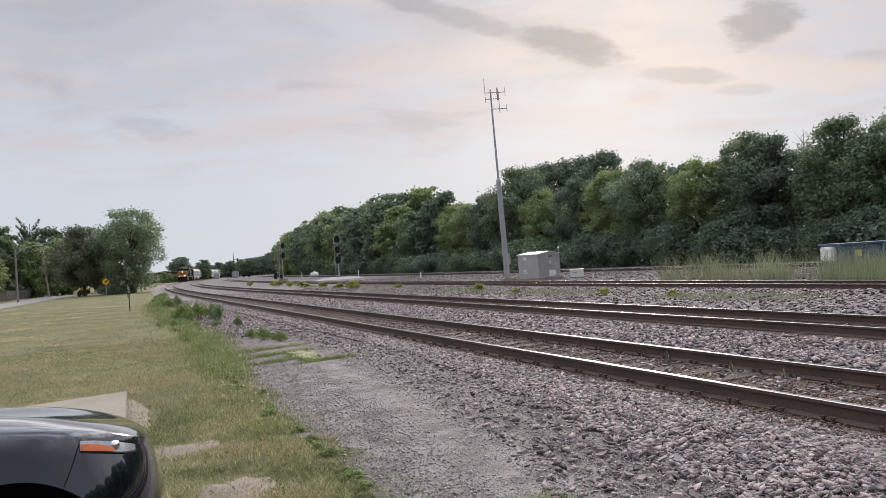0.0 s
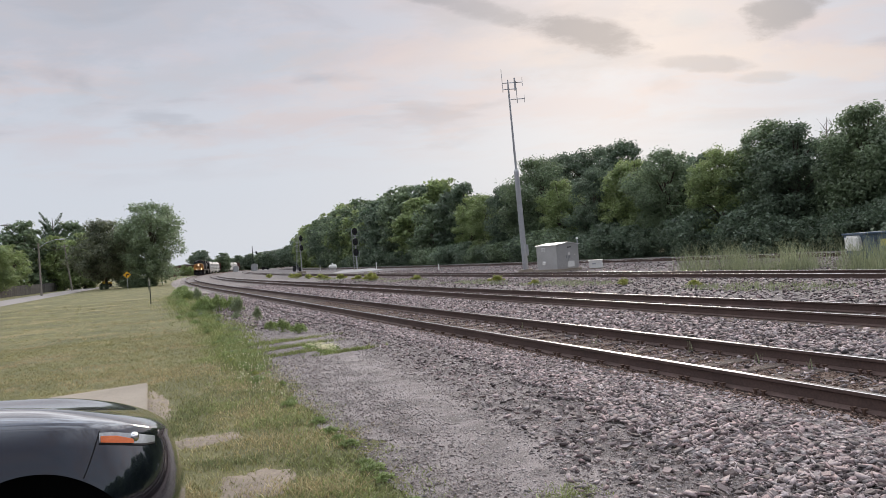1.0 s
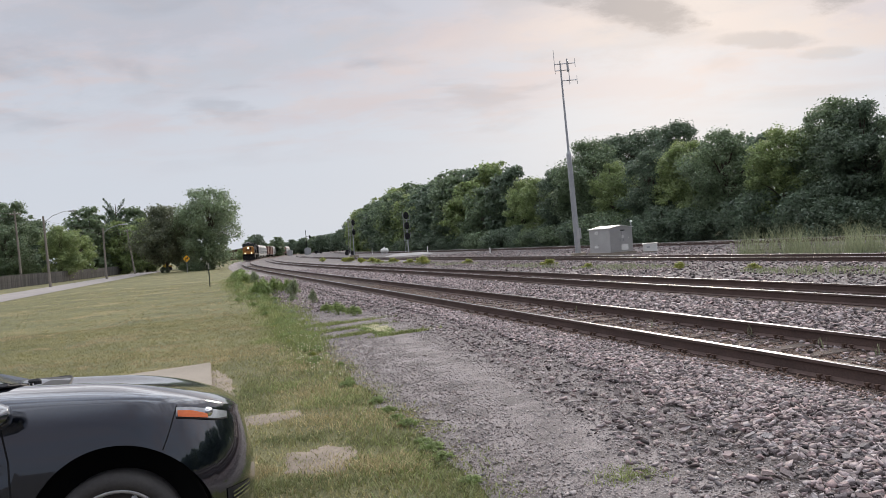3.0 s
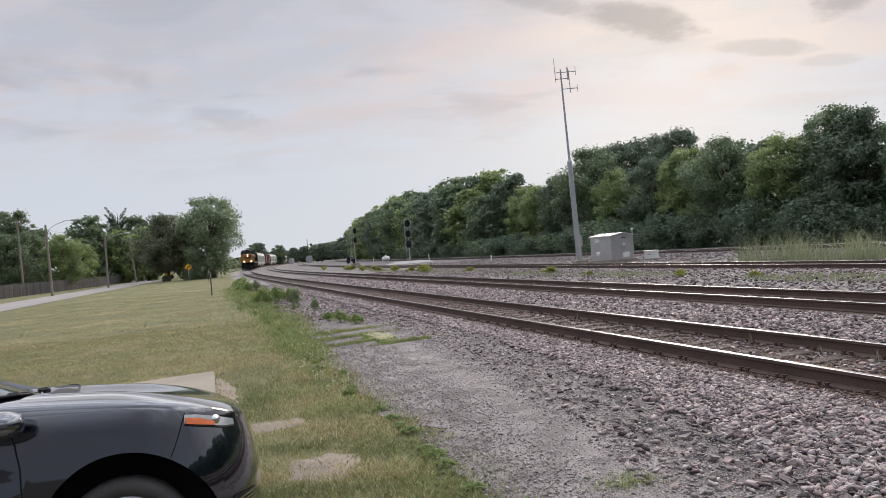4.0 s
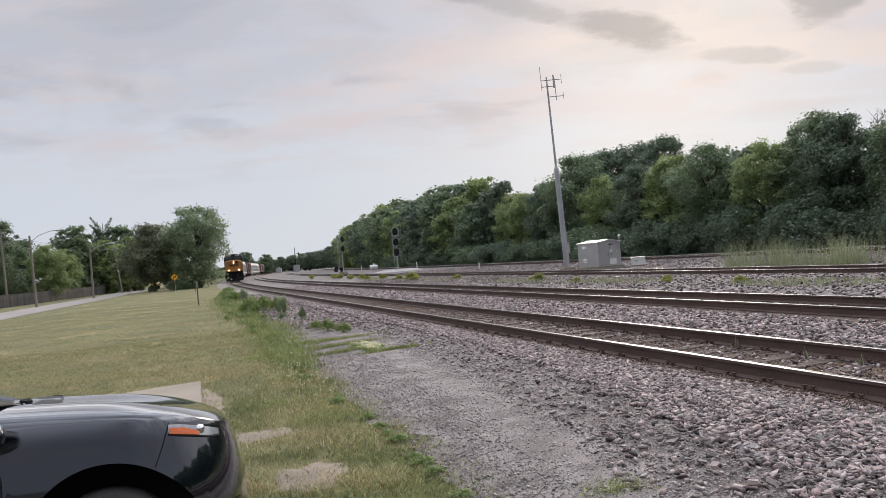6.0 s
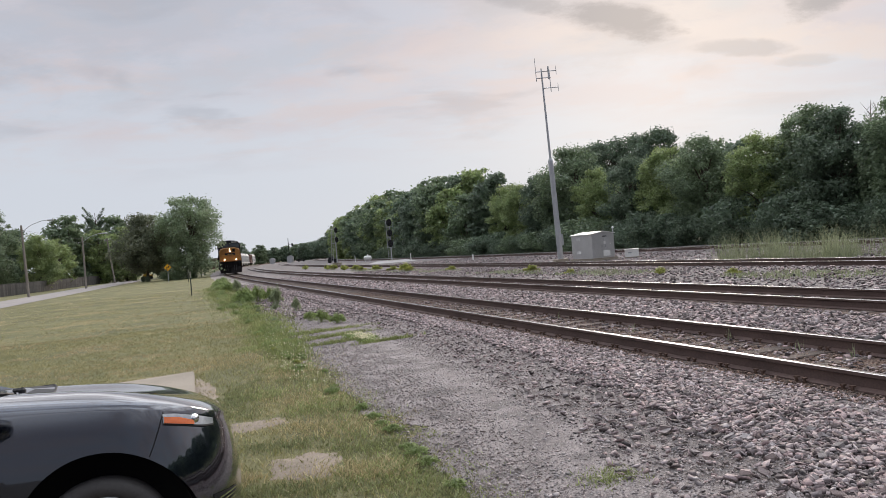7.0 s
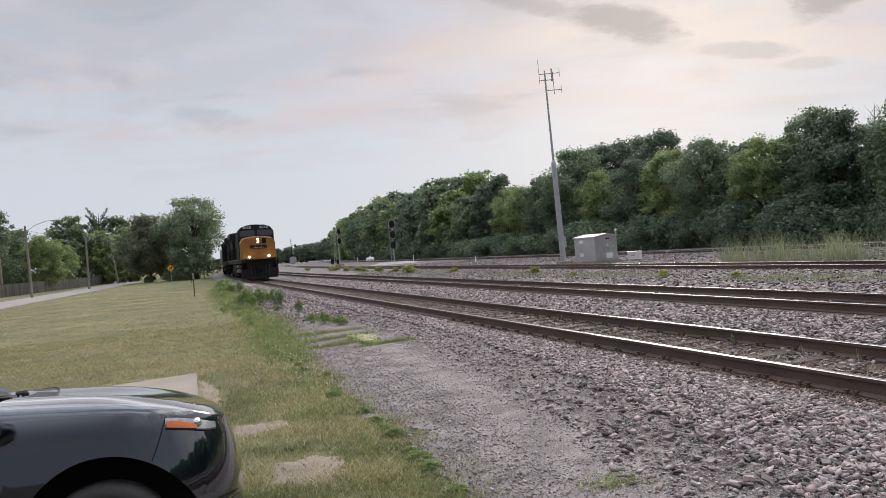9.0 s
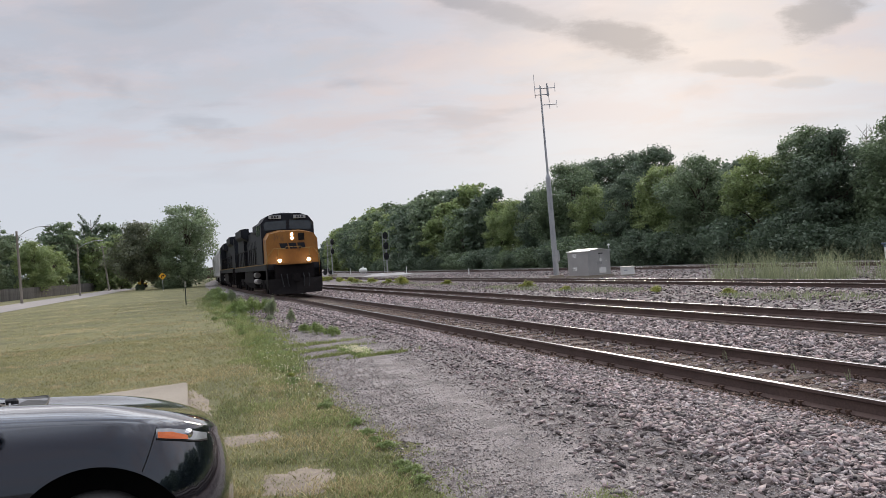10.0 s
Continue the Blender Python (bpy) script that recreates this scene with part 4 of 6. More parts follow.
yard_cart(-50.5, 121, 20, mat("cart_yellow", (0.60, 0.38, 0.04), None, 0.5), "small yellow utility cart parked by the side street")
yard_cart(-61, 300, 0, BLACK, "dark maintenance cart standing in the yard", 2.0)
yard_cart(-24, 150, 0, BLACK, "dark low maintenance cart in the yard", 1.2)


def signal_stake(x, y, h):
    root = thing("yard_stake", pose(x, y, 0), "short white yard stake", "stake", "yard stakes")
    bm = bmesh.new()
    box(bm, (0.12, 0.08, h), (0, 0, h / 2))
    part("stake", bm, WHITE, root, bevel=0.01)


for s, o, h in ((92, 27.2 - 3.5, 1.0), (130, 23, 1.1), (60, 20.5, 0.6)):
    p = on_line(s, o)
    signal_stake(p.x, p.y, h)


def overhead_wire(a, b, sag):
    """A drooping service wire between two pole tops."""
    root = thing("overhead_wire", Matrix(), "thin dark overhead wire strung between the poles", "wire", "overhead wires")
    pts = []
    for i in range(13):
        u = i / 12
        q = Vector(a).lerp(Vector(b), u)
        pts.append((q.x, q.y, q.z - sag * 4 * u * (1 - u)))
    bm = bmesh.new()
    bent_tube(bm, pts, [0.012] * 13, 5)
    part("wire", bm, BLACK, root)


for dz in (0.0, 0.5):
    overhead_wire((-47.3, 75.6, 7.8 - dz), (-51.6, 109.9, 6.7 - dz), 0.5)
    overhead_wire((-51.6, 109.9, 6.7 - dz), (-65.4, 123.9, 8.0 - dz), 0.3)
    overhead_wire((-47.3, 75.6, 7.8 - dz), (-40, 35, 8.0 - dz), 0.5)


# ---- train ----
NAVY = mat("navy_paint", (0.020, 0.022, 0.030), (0.010, 0.011, 0.016), 0.6, spec=0.2, scale=0.8, fine=14, bump=0.05, spots=(1.2, 0.6, (0.06, 0.055, 0.05)))
GOLD = mat("golden_yellow_paint", (0.30, 0.135, 0.028), (0.22, 0.092, 0.022), 0.5, scale=0.9, fine=16, bump=0.04, spots=(2.2, 0.58, (0.17, 0.080, 0.030)), stretch=(1, 1, 0.35))
UNDER = mat("grimy_black", (0.019, 0.016, 0.016), (0.008, 0.007, 0.008), 0.8, spec=0.12, scale=2, fine=25, bump=0.2)
RAILING = mat("yellow_railing", (0.30, 0.18, 0.05), None, 0.6)
GLASS = mat("dark_glass", (0.05, 0.06, 0.07), None, 0.08, scale=1, fine=5, bump=0, spec=0.8)
LAMP_ON = mat("lit_headlight", (1.0, 0.80, 0.52), (1.0, 0.80, 0.52), 0.4, bump=0, emit=14)
LAMP_OFF = mat("unlit_headlight", (0.5, 0.5, 0.5), None, 0.2, bump=0)


def wheelset(parent, y, z=0.53):
    bm = bmesh.new()
    tube(bm, (-0.95, y, z), (0.95, y, z), 0.09, n=10)
    axle = part("axle", bm, UNDER, parent)
    for sx in (-1, 1):
        bm = bmesh.new()
        lathe(bm, [(0.12, 0.0), (0.45, 0.02), (0.56, 0.0), (0.56, 0.03), (0.53, 0.04), (0.53, 0.13), (0.42, 0.12), (0.16, 0.09), (0.12, 0.16)], 20, Matrix.Translation((sx * 0.715, y, z)) @ pose(0, 0, 0, 0, 90 * sx, 0))
        part("wheel", bm, UNDER, axle, "worn steel wheel")


def truck(parent, y, axles, name="truck"):
    bm = bmesh.new()
    span = axles[-1] - axles[0]
    for sx in (-1, 1):
        box(bm, (0.16, span + 0.9, 0.32), (sx * 1.05, 0, 0.72))
        for a in axles:
            box(bm, (0.22, 0.34, 0.34), (sx * 1.1, a, 0.53))
        for a, b in zip(axles, axles[1:]):
            box(bm, (0.2, 0.4, 0.5), (sx * 1.08, (a + b) / 2, 0.62))
    box(bm, (2.1, 0.5, 0.3), (0, 0, 0.85))
    bmesh.ops.translate(bm, verts=bm.verts, vec=(0, y, 0))
    t = part(name, bm, UNDER, parent, bevel=0.03)
    for a in axles:
        wheelset(t, y + a)


def locomotive(lit, label):
    """A six-axle road diesel; +y is its front, z 0 the rail head."""
    root = thing("locomotive", Matrix(), label, "locomotive", "train")
    lamp = LAMP_ON if lit else LAMP_OFF
    bm = bmesh.new()
    box(bm, (2.95, 20.4, 0.34), (0, 0, 1.62))
    part("underframe", bm, NAVY, root, bevel=0.03)
    truck(root, 6.6, (-2.0, 0, 2.0)), truck(root, -6.6, (-2.0, 0, 2.0))
    bm = bmesh.new()
    prism(bm, [(-1.2, 0.35), (1.2, 0.35), (1.42, 0.7), (1.42, 1.42), (-1.42, 1.42), (-1.42, 0.7)], 5.6, Matrix.Translation((0, 2.8, 0)) @ pose(0, 0, 0, 90, 0, 0))
    part("fuel_tank", bm, UNDER, root, bevel=0.05)
    for sx in (-1, 1):
        for k, yy in enumerate((3.4, 4.0)):
            bm = bmesh.new()
            tube(bm, (sx * 1.25, yy - 1.2, 1.2 - k * 0.4), (sx * 1.25, yy + 0.4, 1.2 - k * 0.4), 0.17, n=12)
            part("air_reservoir", bm, mat("grey_cylinder", (0.33, 0.31, 0.30), None, 0.6), root)
    # front: pilot, plough, coupler, steps
    bm = bmesh.new()
    box(bm, (2.2, 0.5, 1.3), (0, 10.2, 1.1))
    part("pilot", bm, UNDER, root, bevel=0.05)
    for sx in (-1, 1):
        bm = bmesh.new()
        box(bm, (0.05, 0.62, 1.35), (sx * 1.475, 10.12, 1.12))
        part("step_side_plate", bm, UNDER, root, bevel=0.015)
        bm = bmesh.new()
        box(bm, (0.34, 0.05, 1.3), (sx * 1.27, 9.86, 1.12))
        part("step_well_back", bm, BLACK, root)
    bm = bmesh.new()
    prism(bm, [(-1.0, 10.3), (1.0, 10.3), (0.86, 10.56), (0.45, 10.66), (-0.45, 10.66), (-0.86, 10.56)], 0.1, Matrix.Translation((0, 0, 1.72)))
    bmesh.ops.recalc_face_normals(bm, faces=bm.faces)
    part("anticlimber", bm, GOLD, root, bevel=0.02)
    bm = bmesh.new()
    v = [bm.verts.new(c) for c in ((-1.5, 10.45, 0.95), (0, 10.62, 0.95), (1.5, 10.45, 0.95), (1.42, 10.6, 0.14), (0, 11.0, 0.12), (-1.42, 10.6, 0.14), (-1.5, 10.3, 0.95), (1.5, 10.3, 0.95), (1.42, 10.4, 0.14), (-1.42, 10.4, 0.14))]
    for f in ((0, 1, 4, 5), (1, 2, 3, 4), (2, 7, 8, 3), (0, 5, 9, 6), (5, 4, 3, 8, 9), (0, 6, 7, 2, 1), (6, 9, 8, 7)):
        bm.faces.new([v[i] for i in f])
    bmesh.ops.recalc_face_normals(bm, faces=bm.faces)
    part("snow_plough", bm, UNDER, root)
    bm = bmesh.new()
    box(bm, (0.3, 0.75, 0.32), (0, 10.75, 0.98))
    box(bm, (0.42, 0.28, 0.46), (0.03, 11.1, 0.98))
    part("coupler", bm, UNDER, root, bevel=0.05)
    for sx in (-0.75, -0.45, 0.45, 0.75):
        bm = bmesh.new()
        bent_tube(bm, [(sx, 10.48, 1.2), (sx, 10.7, 1.0), (sx * 0.96, 10.74, 0.7), (sx * 0.9, 10.78, 0.5)], [0.03] * 4, 8)
        part("air_hose", bm, BLACK, root)
    for sx in (-1, 1):
        for k in range(4):
            bm = bmesh.new()
            box(bm, (0.34, 0.5, 0.04), (sx * 1.28, 10.12, 0.42 + k * 0.34))
            part("step", bm, UNDER, root)
    # nose with a sloping top, full-width cab with chamfered roof
    nose = [(-1.42, 1.76), (1.42, 1.76), (1.42, 3.12), (1.22, 3.44), (0.6, 3.58), (-0.6, 3.58), (-1.22, 3.44), (-1.42, 3.12)]
    bm = bmesh.new()
    prism(bm, nose, 1.5, Matrix.Translation((0, 10.05, 0)) @ pose(0, 0, 0, 90, 0, 0))
    for v in bm.verts:
        if v.co.y < 9 and v.co.z > 2:
            v.co.z += 0.16
    part("nose", bm, GOLD, root, "dirty golden-yellow nose", bevel=0.06)
    cab = [(-1.5, 1.8), (1.5, 1.8), (1.5, 4.12), (1.20, 4.52), (0.72, 4.68), (-0.72, 4.68), (-1.20, 4.52), (-1.5, 4.12)]
    bm = bmesh.new()
    prism(bm, cab, 2.6, Matrix.Translation((0, 8.75, 0)) @ pose(0, 0, 0, 90, 0, 0))
    cab_part = part("cab", bm, NAVY, root, "dark navy cab", bevel=0.05)
    for sx in (-1, 1):
        bm = bmesh.new()
        prism(bm, [(sx * 0.10, 3.78), (sx * 1.30, 3.72), (sx * 1.36, 4.06), (sx * 1.24, 4.22), (sx * 0.10, 4.27)][::sx], 0.03, Matrix.Translation((0, 8.79, 0)) @ pose(0, 0, 0, 90, 0, 0))
        part("windscreen", bm, GLASS, cab_part)
        bm = bmesh.new()
        box(bm, (0.70, 0.08, 0.2), (sx * 0.70, 8.79, 4.47))
        board = part("number_board", bm, mat("board_grey", (0.42, 0.43, 0.43), None, 0.5), cab_part, bevel=0.015)
        for i in range(3):
            bm = bmesh.new()
            box(bm, (0.09, 0.012, 0.11), (sx * 0.70 - 0.15 + i * 0.15, 8.834, 4.47))
            part("board_bar", bm, BLACK, board)
        for yy in (6.9, 7.9):
            bm = bmesh.new()
            box(bm, (0.03, 0.72, 0.62), (sx * 1.505, yy, 3.80))
            part("side_window", bm, GLASS, cab_part, bevel=0.01)
        bm = bmesh.new()
        tube(bm, (sx * 0.8, 10.42, 1.95), (sx * 0.8, 10.54, 1.95), 0.09, n=16)
        part("ditch_light", bm, lamp, root, "lit round ditch light" if lit else "unlit ditch light")
    for dz in (3.40, 3.18):
        bm = bmesh.new()
        tube(bm, (0, 9.98, dz), (0, 10.1, dz), 0.078, n=16)
        part("headlight", bm, lamp, root, "lit headlight" if lit else "unlit headlight")
    bm = bmesh.new()
    box(bm, (0.36, 0.05, 0.52), (0, 10.045, 3.29))
    part("headlight_plate", bm, GOLD, root)
    bm = bmesh.new()
    box(bm, (0.34, 0.05, 0.4), (-0.52, 10.06, 3.26))
    part("nose_window", bm, UNDER, root)
    bm = bmesh.new()
    box(bm, (0.62, 0.03, 1.25), (0.45, 10.06, 2.45))
    part("nose_door", bm, GOLD, root, bevel=0.01)
    for cx, w, lean in ((-0.50, 0.40, 0.03), (-0.02, 0.42, 0.03), (0.47, 0.44, 0.03)):
        bm = bmesh.new()
        prism(bm, [(cx - w / 2 - lean, 2.60), (cx + w / 2 - lean * 2, 2.60), (cx + w / 2 + lean, 2.92), (cx - w / 2 + lean, 2.92)], 0.02, Matrix.Translation((0, 10.098, 0)) @ pose(0, 0, 0, 90, 0, 0))
        bmesh.ops.recalc_face_normals(bm, faces=bm.faces)
        part("emblem_shape", bm, NAVY, root, "dark blue emblem shape")
    # front handrails
    for sx in (-1, 1):
        bm = bmesh.new()
        bent_tube(bm, [(sx * 0.02, 10.44, 2.70), (sx * 0.4, 10.44, 2.70), (sx * 0.46, 10.44, 2.60), (sx * 1.1, 10.44, 2.62), (sx * 1.42, 10.3, 2.2), (sx * 1.46, 10.1, 1.0)], [0.025] * 6, 6)
        part("front_handrail", bm, RAILING, root)
        bm = bmesh.new()
        tube(bm, (sx * 0.86, 10.44, 1.8), (sx * 0.86, 10.44, 2.62), 0.02, n=6)
        part("front_handrail", bm, RAILING, root)
    # hood, radiator wings, stacks
    bm = bmesh.new()
    box(bm, (1.95, 11.6, 2.35), (0, 0.35, 3.0))
    hood = part("engine_hood", bm, NAVY, root, "dark navy engine hood", bevel=0.06)
    for sx in (-1, 1):
        for i in range(12):
            bm = bmesh.new()
            box(bm, (0.03, 0.78, 1.5), (sx * 0.985, 5.5 - i * 0.93, 2.7))
            d = part("hood_door", bm, NAVY, hood, bevel=0.008)
        bm = bmesh.new()
        prism(bm, [(0.9, 3.6), (1.48, 4.0), (1.48, 4.55), (0.9, 4.6)], 4.6, Matrix.Translation((0, -3.6, 0)) @ Matrix.Diagonal((sx, 1, 1, 1)) @ pose(0, 0, 0, 90, 0, 0))
        bmesh.ops.recalc_face_normals(bm, faces=bm.faces)
        part("radiator_wing", bm, NAVY, root, bevel=0.03)
        bm = bmesh.new()
        prism(bm, [(0.9, 3.65), (1.36, 3.85), (1.36, 4.3), (0.9, 4.35)], 2.6, Matrix.Translation((0, 5.7, 0)) @ Matrix.Diagonal((sx, 1, 1, 1)) @ pose(0, 0, 0, 90, 0, 0))
        bmesh.ops.recalc_face_normals(bm, faces=bm.faces)
        part("brake_grid_box", bm, NAVY, root, bevel=0.03)
        for i in range(14):
            bm = bmesh.new()
            tube(bm, (sx * 1.45, 5.9 - i * 1.15, 1.78), (sx * 1.45, 5.9 - i * 1.15, 2.85), 0.022, n=6)
            part("handrail_post", bm, UNDER, root)
        bm = bmesh.new()
        tube(bm, (sx * 1.45, 5.9, 2.85), (sx * 1.45, -9.1, 2.85), 0.022, n=6)
        part("handrail", bm, UNDER, root)
        bm = bmesh.new()
        box(bm, (0.1, 20, 0.05), (sx * 1.44, 0, 1.80))
        part("sill_stripe", bm, RAILING, root)
    bm = bmesh.new()
    box(bm, (2.4, 4.8, 2.55), (0, -7.1, 3.1))
    part("radiator_cab", bm, NAVY, root, bevel=0.06)
    bm = bmesh.new()
    box(bm, (0.7, 1.1, 0.35), (0, 1.5, 4.3))
    part("exhaust", bm, UNDER, root, bevel=0.03)
    bm = bmesh.new()
    lathe(bm, [(0.5, 4.66), (0.5, 4.76), (0.2, 4.83), (0.02, 4.84)], 16, Matrix.Translation((0, 7.6, 0)))
    part("roof_dome", bm, mat("pale_dome", (0.45, 0.46, 0.48), None, 0.5), root)
    bm = bmesh.new()
    tube(bm, (0.4, 6.4, 4.5), (0.4, 6.4, 4.75), 0.05, n=8)
    tube(bm, (0.4, 6.1, 4.75), (0.4, 6.8, 4.75), 0.06, n=8)
    part("horn", bm, UNDER, root)
    bm = bmesh.new()
    box(bm, (0.3, 0.75, 0.32), (0, -10.6, 0.98))
    part("coupler", bm, UNDER, root, bevel=0.05)
    bm = bmesh.new()
    box(bm, (3.0, 0.4, 1.3), (0, -10.2, 1.12))
    part("pilot", bm, UNDER, root, bevel=0.05)
    return root


def hopper_car(paint, label):
    root = thing("hopper_car", Matrix(), label, "freight car", "train")
    truck(root, 6.2, (-0.88, 0.88)), truck(root, -6.2, (-0.88, 0.88))
    sec = [(-1.0, 1.05), (1.0, 1.05), (1.45, 1.7), (1.56, 2.7), (1.5, 3.7), (1.15, 4.45), (0.6, 4.65), (-0.6, 4.65), (-1.15, 4.45), (-1.5, 3.7), (-1.56, 2.7), (-1.45, 1.7)]
    bm = bmesh.new()
    prism(bm, sec, 14.2, Matrix.Translation((0, 7.1, 0)) @ pose(0, 0, 0, 90, 0, 0))
    part("body", bm, paint, root, bevel=0.03, smooth=True)
    for i in range(3):
        bm = bmesh.new()
        prism(bm, [(-1.5, 0), (1.5, 0), (0.6, -0.85), (-0.6, -0.85)], 2.2, Matrix.Translation((-1.1, -4.4 + i * 4.4, 1.3)) @ pose(0, 0, 0, 90, 0, 90))
        part("hopper_chute", bm, paint, root)
    for sy in (-1, 1):
        bm = bmesh.new()
        box(bm, (2.9, 0.3, 0.4), (0, sy * 8.2, 1.15))
        part("end_sill", bm, paint, root)
        for sx in (-1, 1):
            bm = bmesh.new()
            tube(bm, (sx * 1.35, sy * 8.2, 1.2), (sx * 1.2, sy * 7.1, 4.3), 0.05, n=6)
            part("end_post", bm, paint, root)
        bm = bmesh.new()
        box(bm, (0.3, 0.9, 0.3), (0, sy * 8.6, 0.95))
        part("coupler", bm, UNDER, root)
    for sx in (-1, 1):
        bm = bmesh.new()
        box(bm, (0.14, 16.6, 0.3), (sx * 1.42, 0, 1.35))
        part("side_sill", bm, paint, root)
        for i in range(13):
            bm = bmesh.new()
            box(bm, (0.06, 0.1, 2.1), (sx * 1.56, -6.6 + i * 1.1, 2.65))
            part("side_rib", bm, paint, root)
    bm = bmesh.new()
    box(bm, (0.7, 13.6, 0.12), (0, 0, 4.72))
    part("roof_walk", bm, UNDER, root)
    return root


def box_car(paint, label):
    root = thing("box_car", Matrix(), label, "freight car", "train")
    truck(root, 6.0, (-0.88, 0.88)), truck(root, -6.0, (-0.88, 0.88))
    bm = bmesh.new()
    prism(bm, [(-1.5, 1.1), (1.5, 1.1), (1.5, 4.4), (0, 4.6), (-1.5, 4.4)], 16, Matrix.Translation((0, 8, 0)) @ pose(0, 0, 0, 90, 0, 0))
    part("body", bm, paint, root, bevel=0.03)
    for sx in (-1, 1):
        bm = bmesh.new()
        box(bm, (0.06, 3.2, 2.9), (sx * 1.53, 0, 2.75))
        part("door", bm, paint, root, bevel=0.02)
        for i in range(16):
            bm = bmesh.new()
            box(bm, (0.06, 0.1, 3.0), (sx * 1.52, -7.7 + i * 1.03, 2.75))
            part("side_rib", bm, paint, root)
    for sy in (-1, 1):
        bm = bmesh.new()
        box(bm, (0.3, 0.9, 0.3), (0, sy * 8.4, 0.95))
        part("coupler", bm, UNDER, root)
    return root


PALE = mat("pale_grey_paint", (0.56, 0.56, 0.55), (0.42, 0.42, 0.41), 0.6, scale=0.5, fine=9, bump=0.05, spots=(0.8, 0.62, (0.25, 0.23, 0.21)))
BROWN = mat("oxide_brown_paint", (0.16, 0.075, 0.055), (0.11, 0.055, 0.045), 0.7, scale=0.6, fine=10, bump=0.08)
lead = locomotive(True, "golden-nosed dark navy diesel locomotive with its headlights lit")
second = locomotive(False, "dark navy diesel locomotive coupled behind the first")
hopper = hopper_car(PALE, "pale grey covered hopper car with ribbed sides")
boxcar = box_car(BROWN, "oxide-brown box car with ribbed sides")
train = [(lead, 11.1), (second, 33.5)]
place = 54.2
for i in range(10):
    if i in (3, 4, 8):
        car_ob = boxcar if i == 3 else copy_thing(boxcar, Matrix())
    else:
        car_ob = hopper if i == 0 else copy_thing(hopper, Matrix())
    train.append((car_ob, place))
    place += 17.9
TRAIN_S, TRAIN_V = 35.0, 21.7   # where the front stands at the end, and metres a second


def train_pose(t, behind, flip=0):
    s = TRAIN_S + TRAIN_V * (10 - t) + behind
    a, b = on_line(s - 6), on_line(s + 6)
    c = (a + b) / 2
    return pose(c.x, c.y, RAIL_TOP, 0, 0, math.degrees(math.atan2(a.y - b.y, a.x - b.x)) - 90 + flip)



# ---- parked car ----
PAINT = mat("dark_car_paint", (0.014, 0.021, 0.037), (0.011, 0.017, 0.030), 0.18, 0.85, scale=1.5, fine=300, bump=0.0, coat=1.0, spec=0.5, coat_ior=2.2)
AMBER = mat("amber_reflector", (0.75, 0.17, 0.04), (0.6, 0.12, 0.03), 0.25, scale=8, fine=60, bump=0.1, coat=0.8)
CLEAR = mat("clear_lamp_lens", (0.55, 0.57, 0.58), (0.30, 0.32, 0.34), 0.12, 0.5, scale=9, fine=40, bump=0.15, coat=1.0)
CHROME = mat("chrome", (0.72, 0.72, 0.73), (0.6, 0.6, 0.6), 0.12, 1.0, scale=4, fine=40, bump=0.0)
RIM = mat("alloy_rim", (0.55, 0.56, 0.58), (0.45, 0.46, 0.48), 0.35, 0.8, scale=5, fine=50, bump=0.02)
TYRE = mat("tyre_rubber", (0.050, 0.047, 0.046), (0.032, 0.030, 0.030), 0.8, scale=6, fine=60, bump=0.2)
SEAM = mat("panel_gap", (0.004, 0.004, 0.005), None, 0.8, bump=0)
HALF_W, WHEEL_Z = 0.89, 0.327


CORNER = 2.8        # squareness of the front corners in plan


def car_shoulder(x):
    """Height of the crease between fender and hood along the car."""
    near = [x + d for d in (-0.08, -0.04, 0, 0.04, 0.08)]
    return float(np.mean(np.interp(near, [-3.6, -2.6, -1.0, -0.55, -0.2, 0.0, 0.2, 0.27, 0.36, 0.45, 0.52, 0.60, 0.70], [1.0, 1.05, 1.060, 1.046, 1.018, 0.999, 0.967, 0.951, 0.925, 0.893, 0.864, 0.825, 0.775])))


def car_low(x):
    z = 0.20
    for cx in (-0.03, -2.7):
        d = abs(x - cx) / 0.405
        if d < 1:
            z = max(z, WHEEL_Z - 0.06 + 0.490 * math.sqrt(1 - d ** 2.1))
    return z


def car_front(z):
    """How far the nose reaches at a height: leaning back above, with a lip below."""
    near = [z + 0.015 * d for d in range(-6, 7)]
    return float(np.mean(np.interp(near, [0.12, 0.22, 0.32, 0.42, 0.52, 0.62, 0.72, 0.82, 0.92, 1.05], [0.53, 0.592, 0.628, 0.644, 0.641, 0.628, 0.606, 0.575, 0.534, 0.46])))


def car_side(x, z):
    """Half width of the shell at a place: tumblehome above, tucked-in sills, lips rolled in round the wheels, square front corners."""
    w = HALF_W - 0.030 * max(0, (z - 0.60) / 0.3) ** 1.6 - 0.07 * max(0, (0.55 - z) / 0.4) ** 2
    w -= 0.012 * math.exp(-((z - 0.70) / 0.05) ** 2) * min(1, max(0, (-0.45 - x) / 0.2))
    if x < -2.6:
        w *= 1 - 0.16 * min(1, (-2.6 - x) / 0.95) ** 2
    if x > 0:
        w *= max(0.0, 1 - min(1, x / car_front(z)) ** CORNER) ** (1 / CORNER)
    return max(0.0, w)


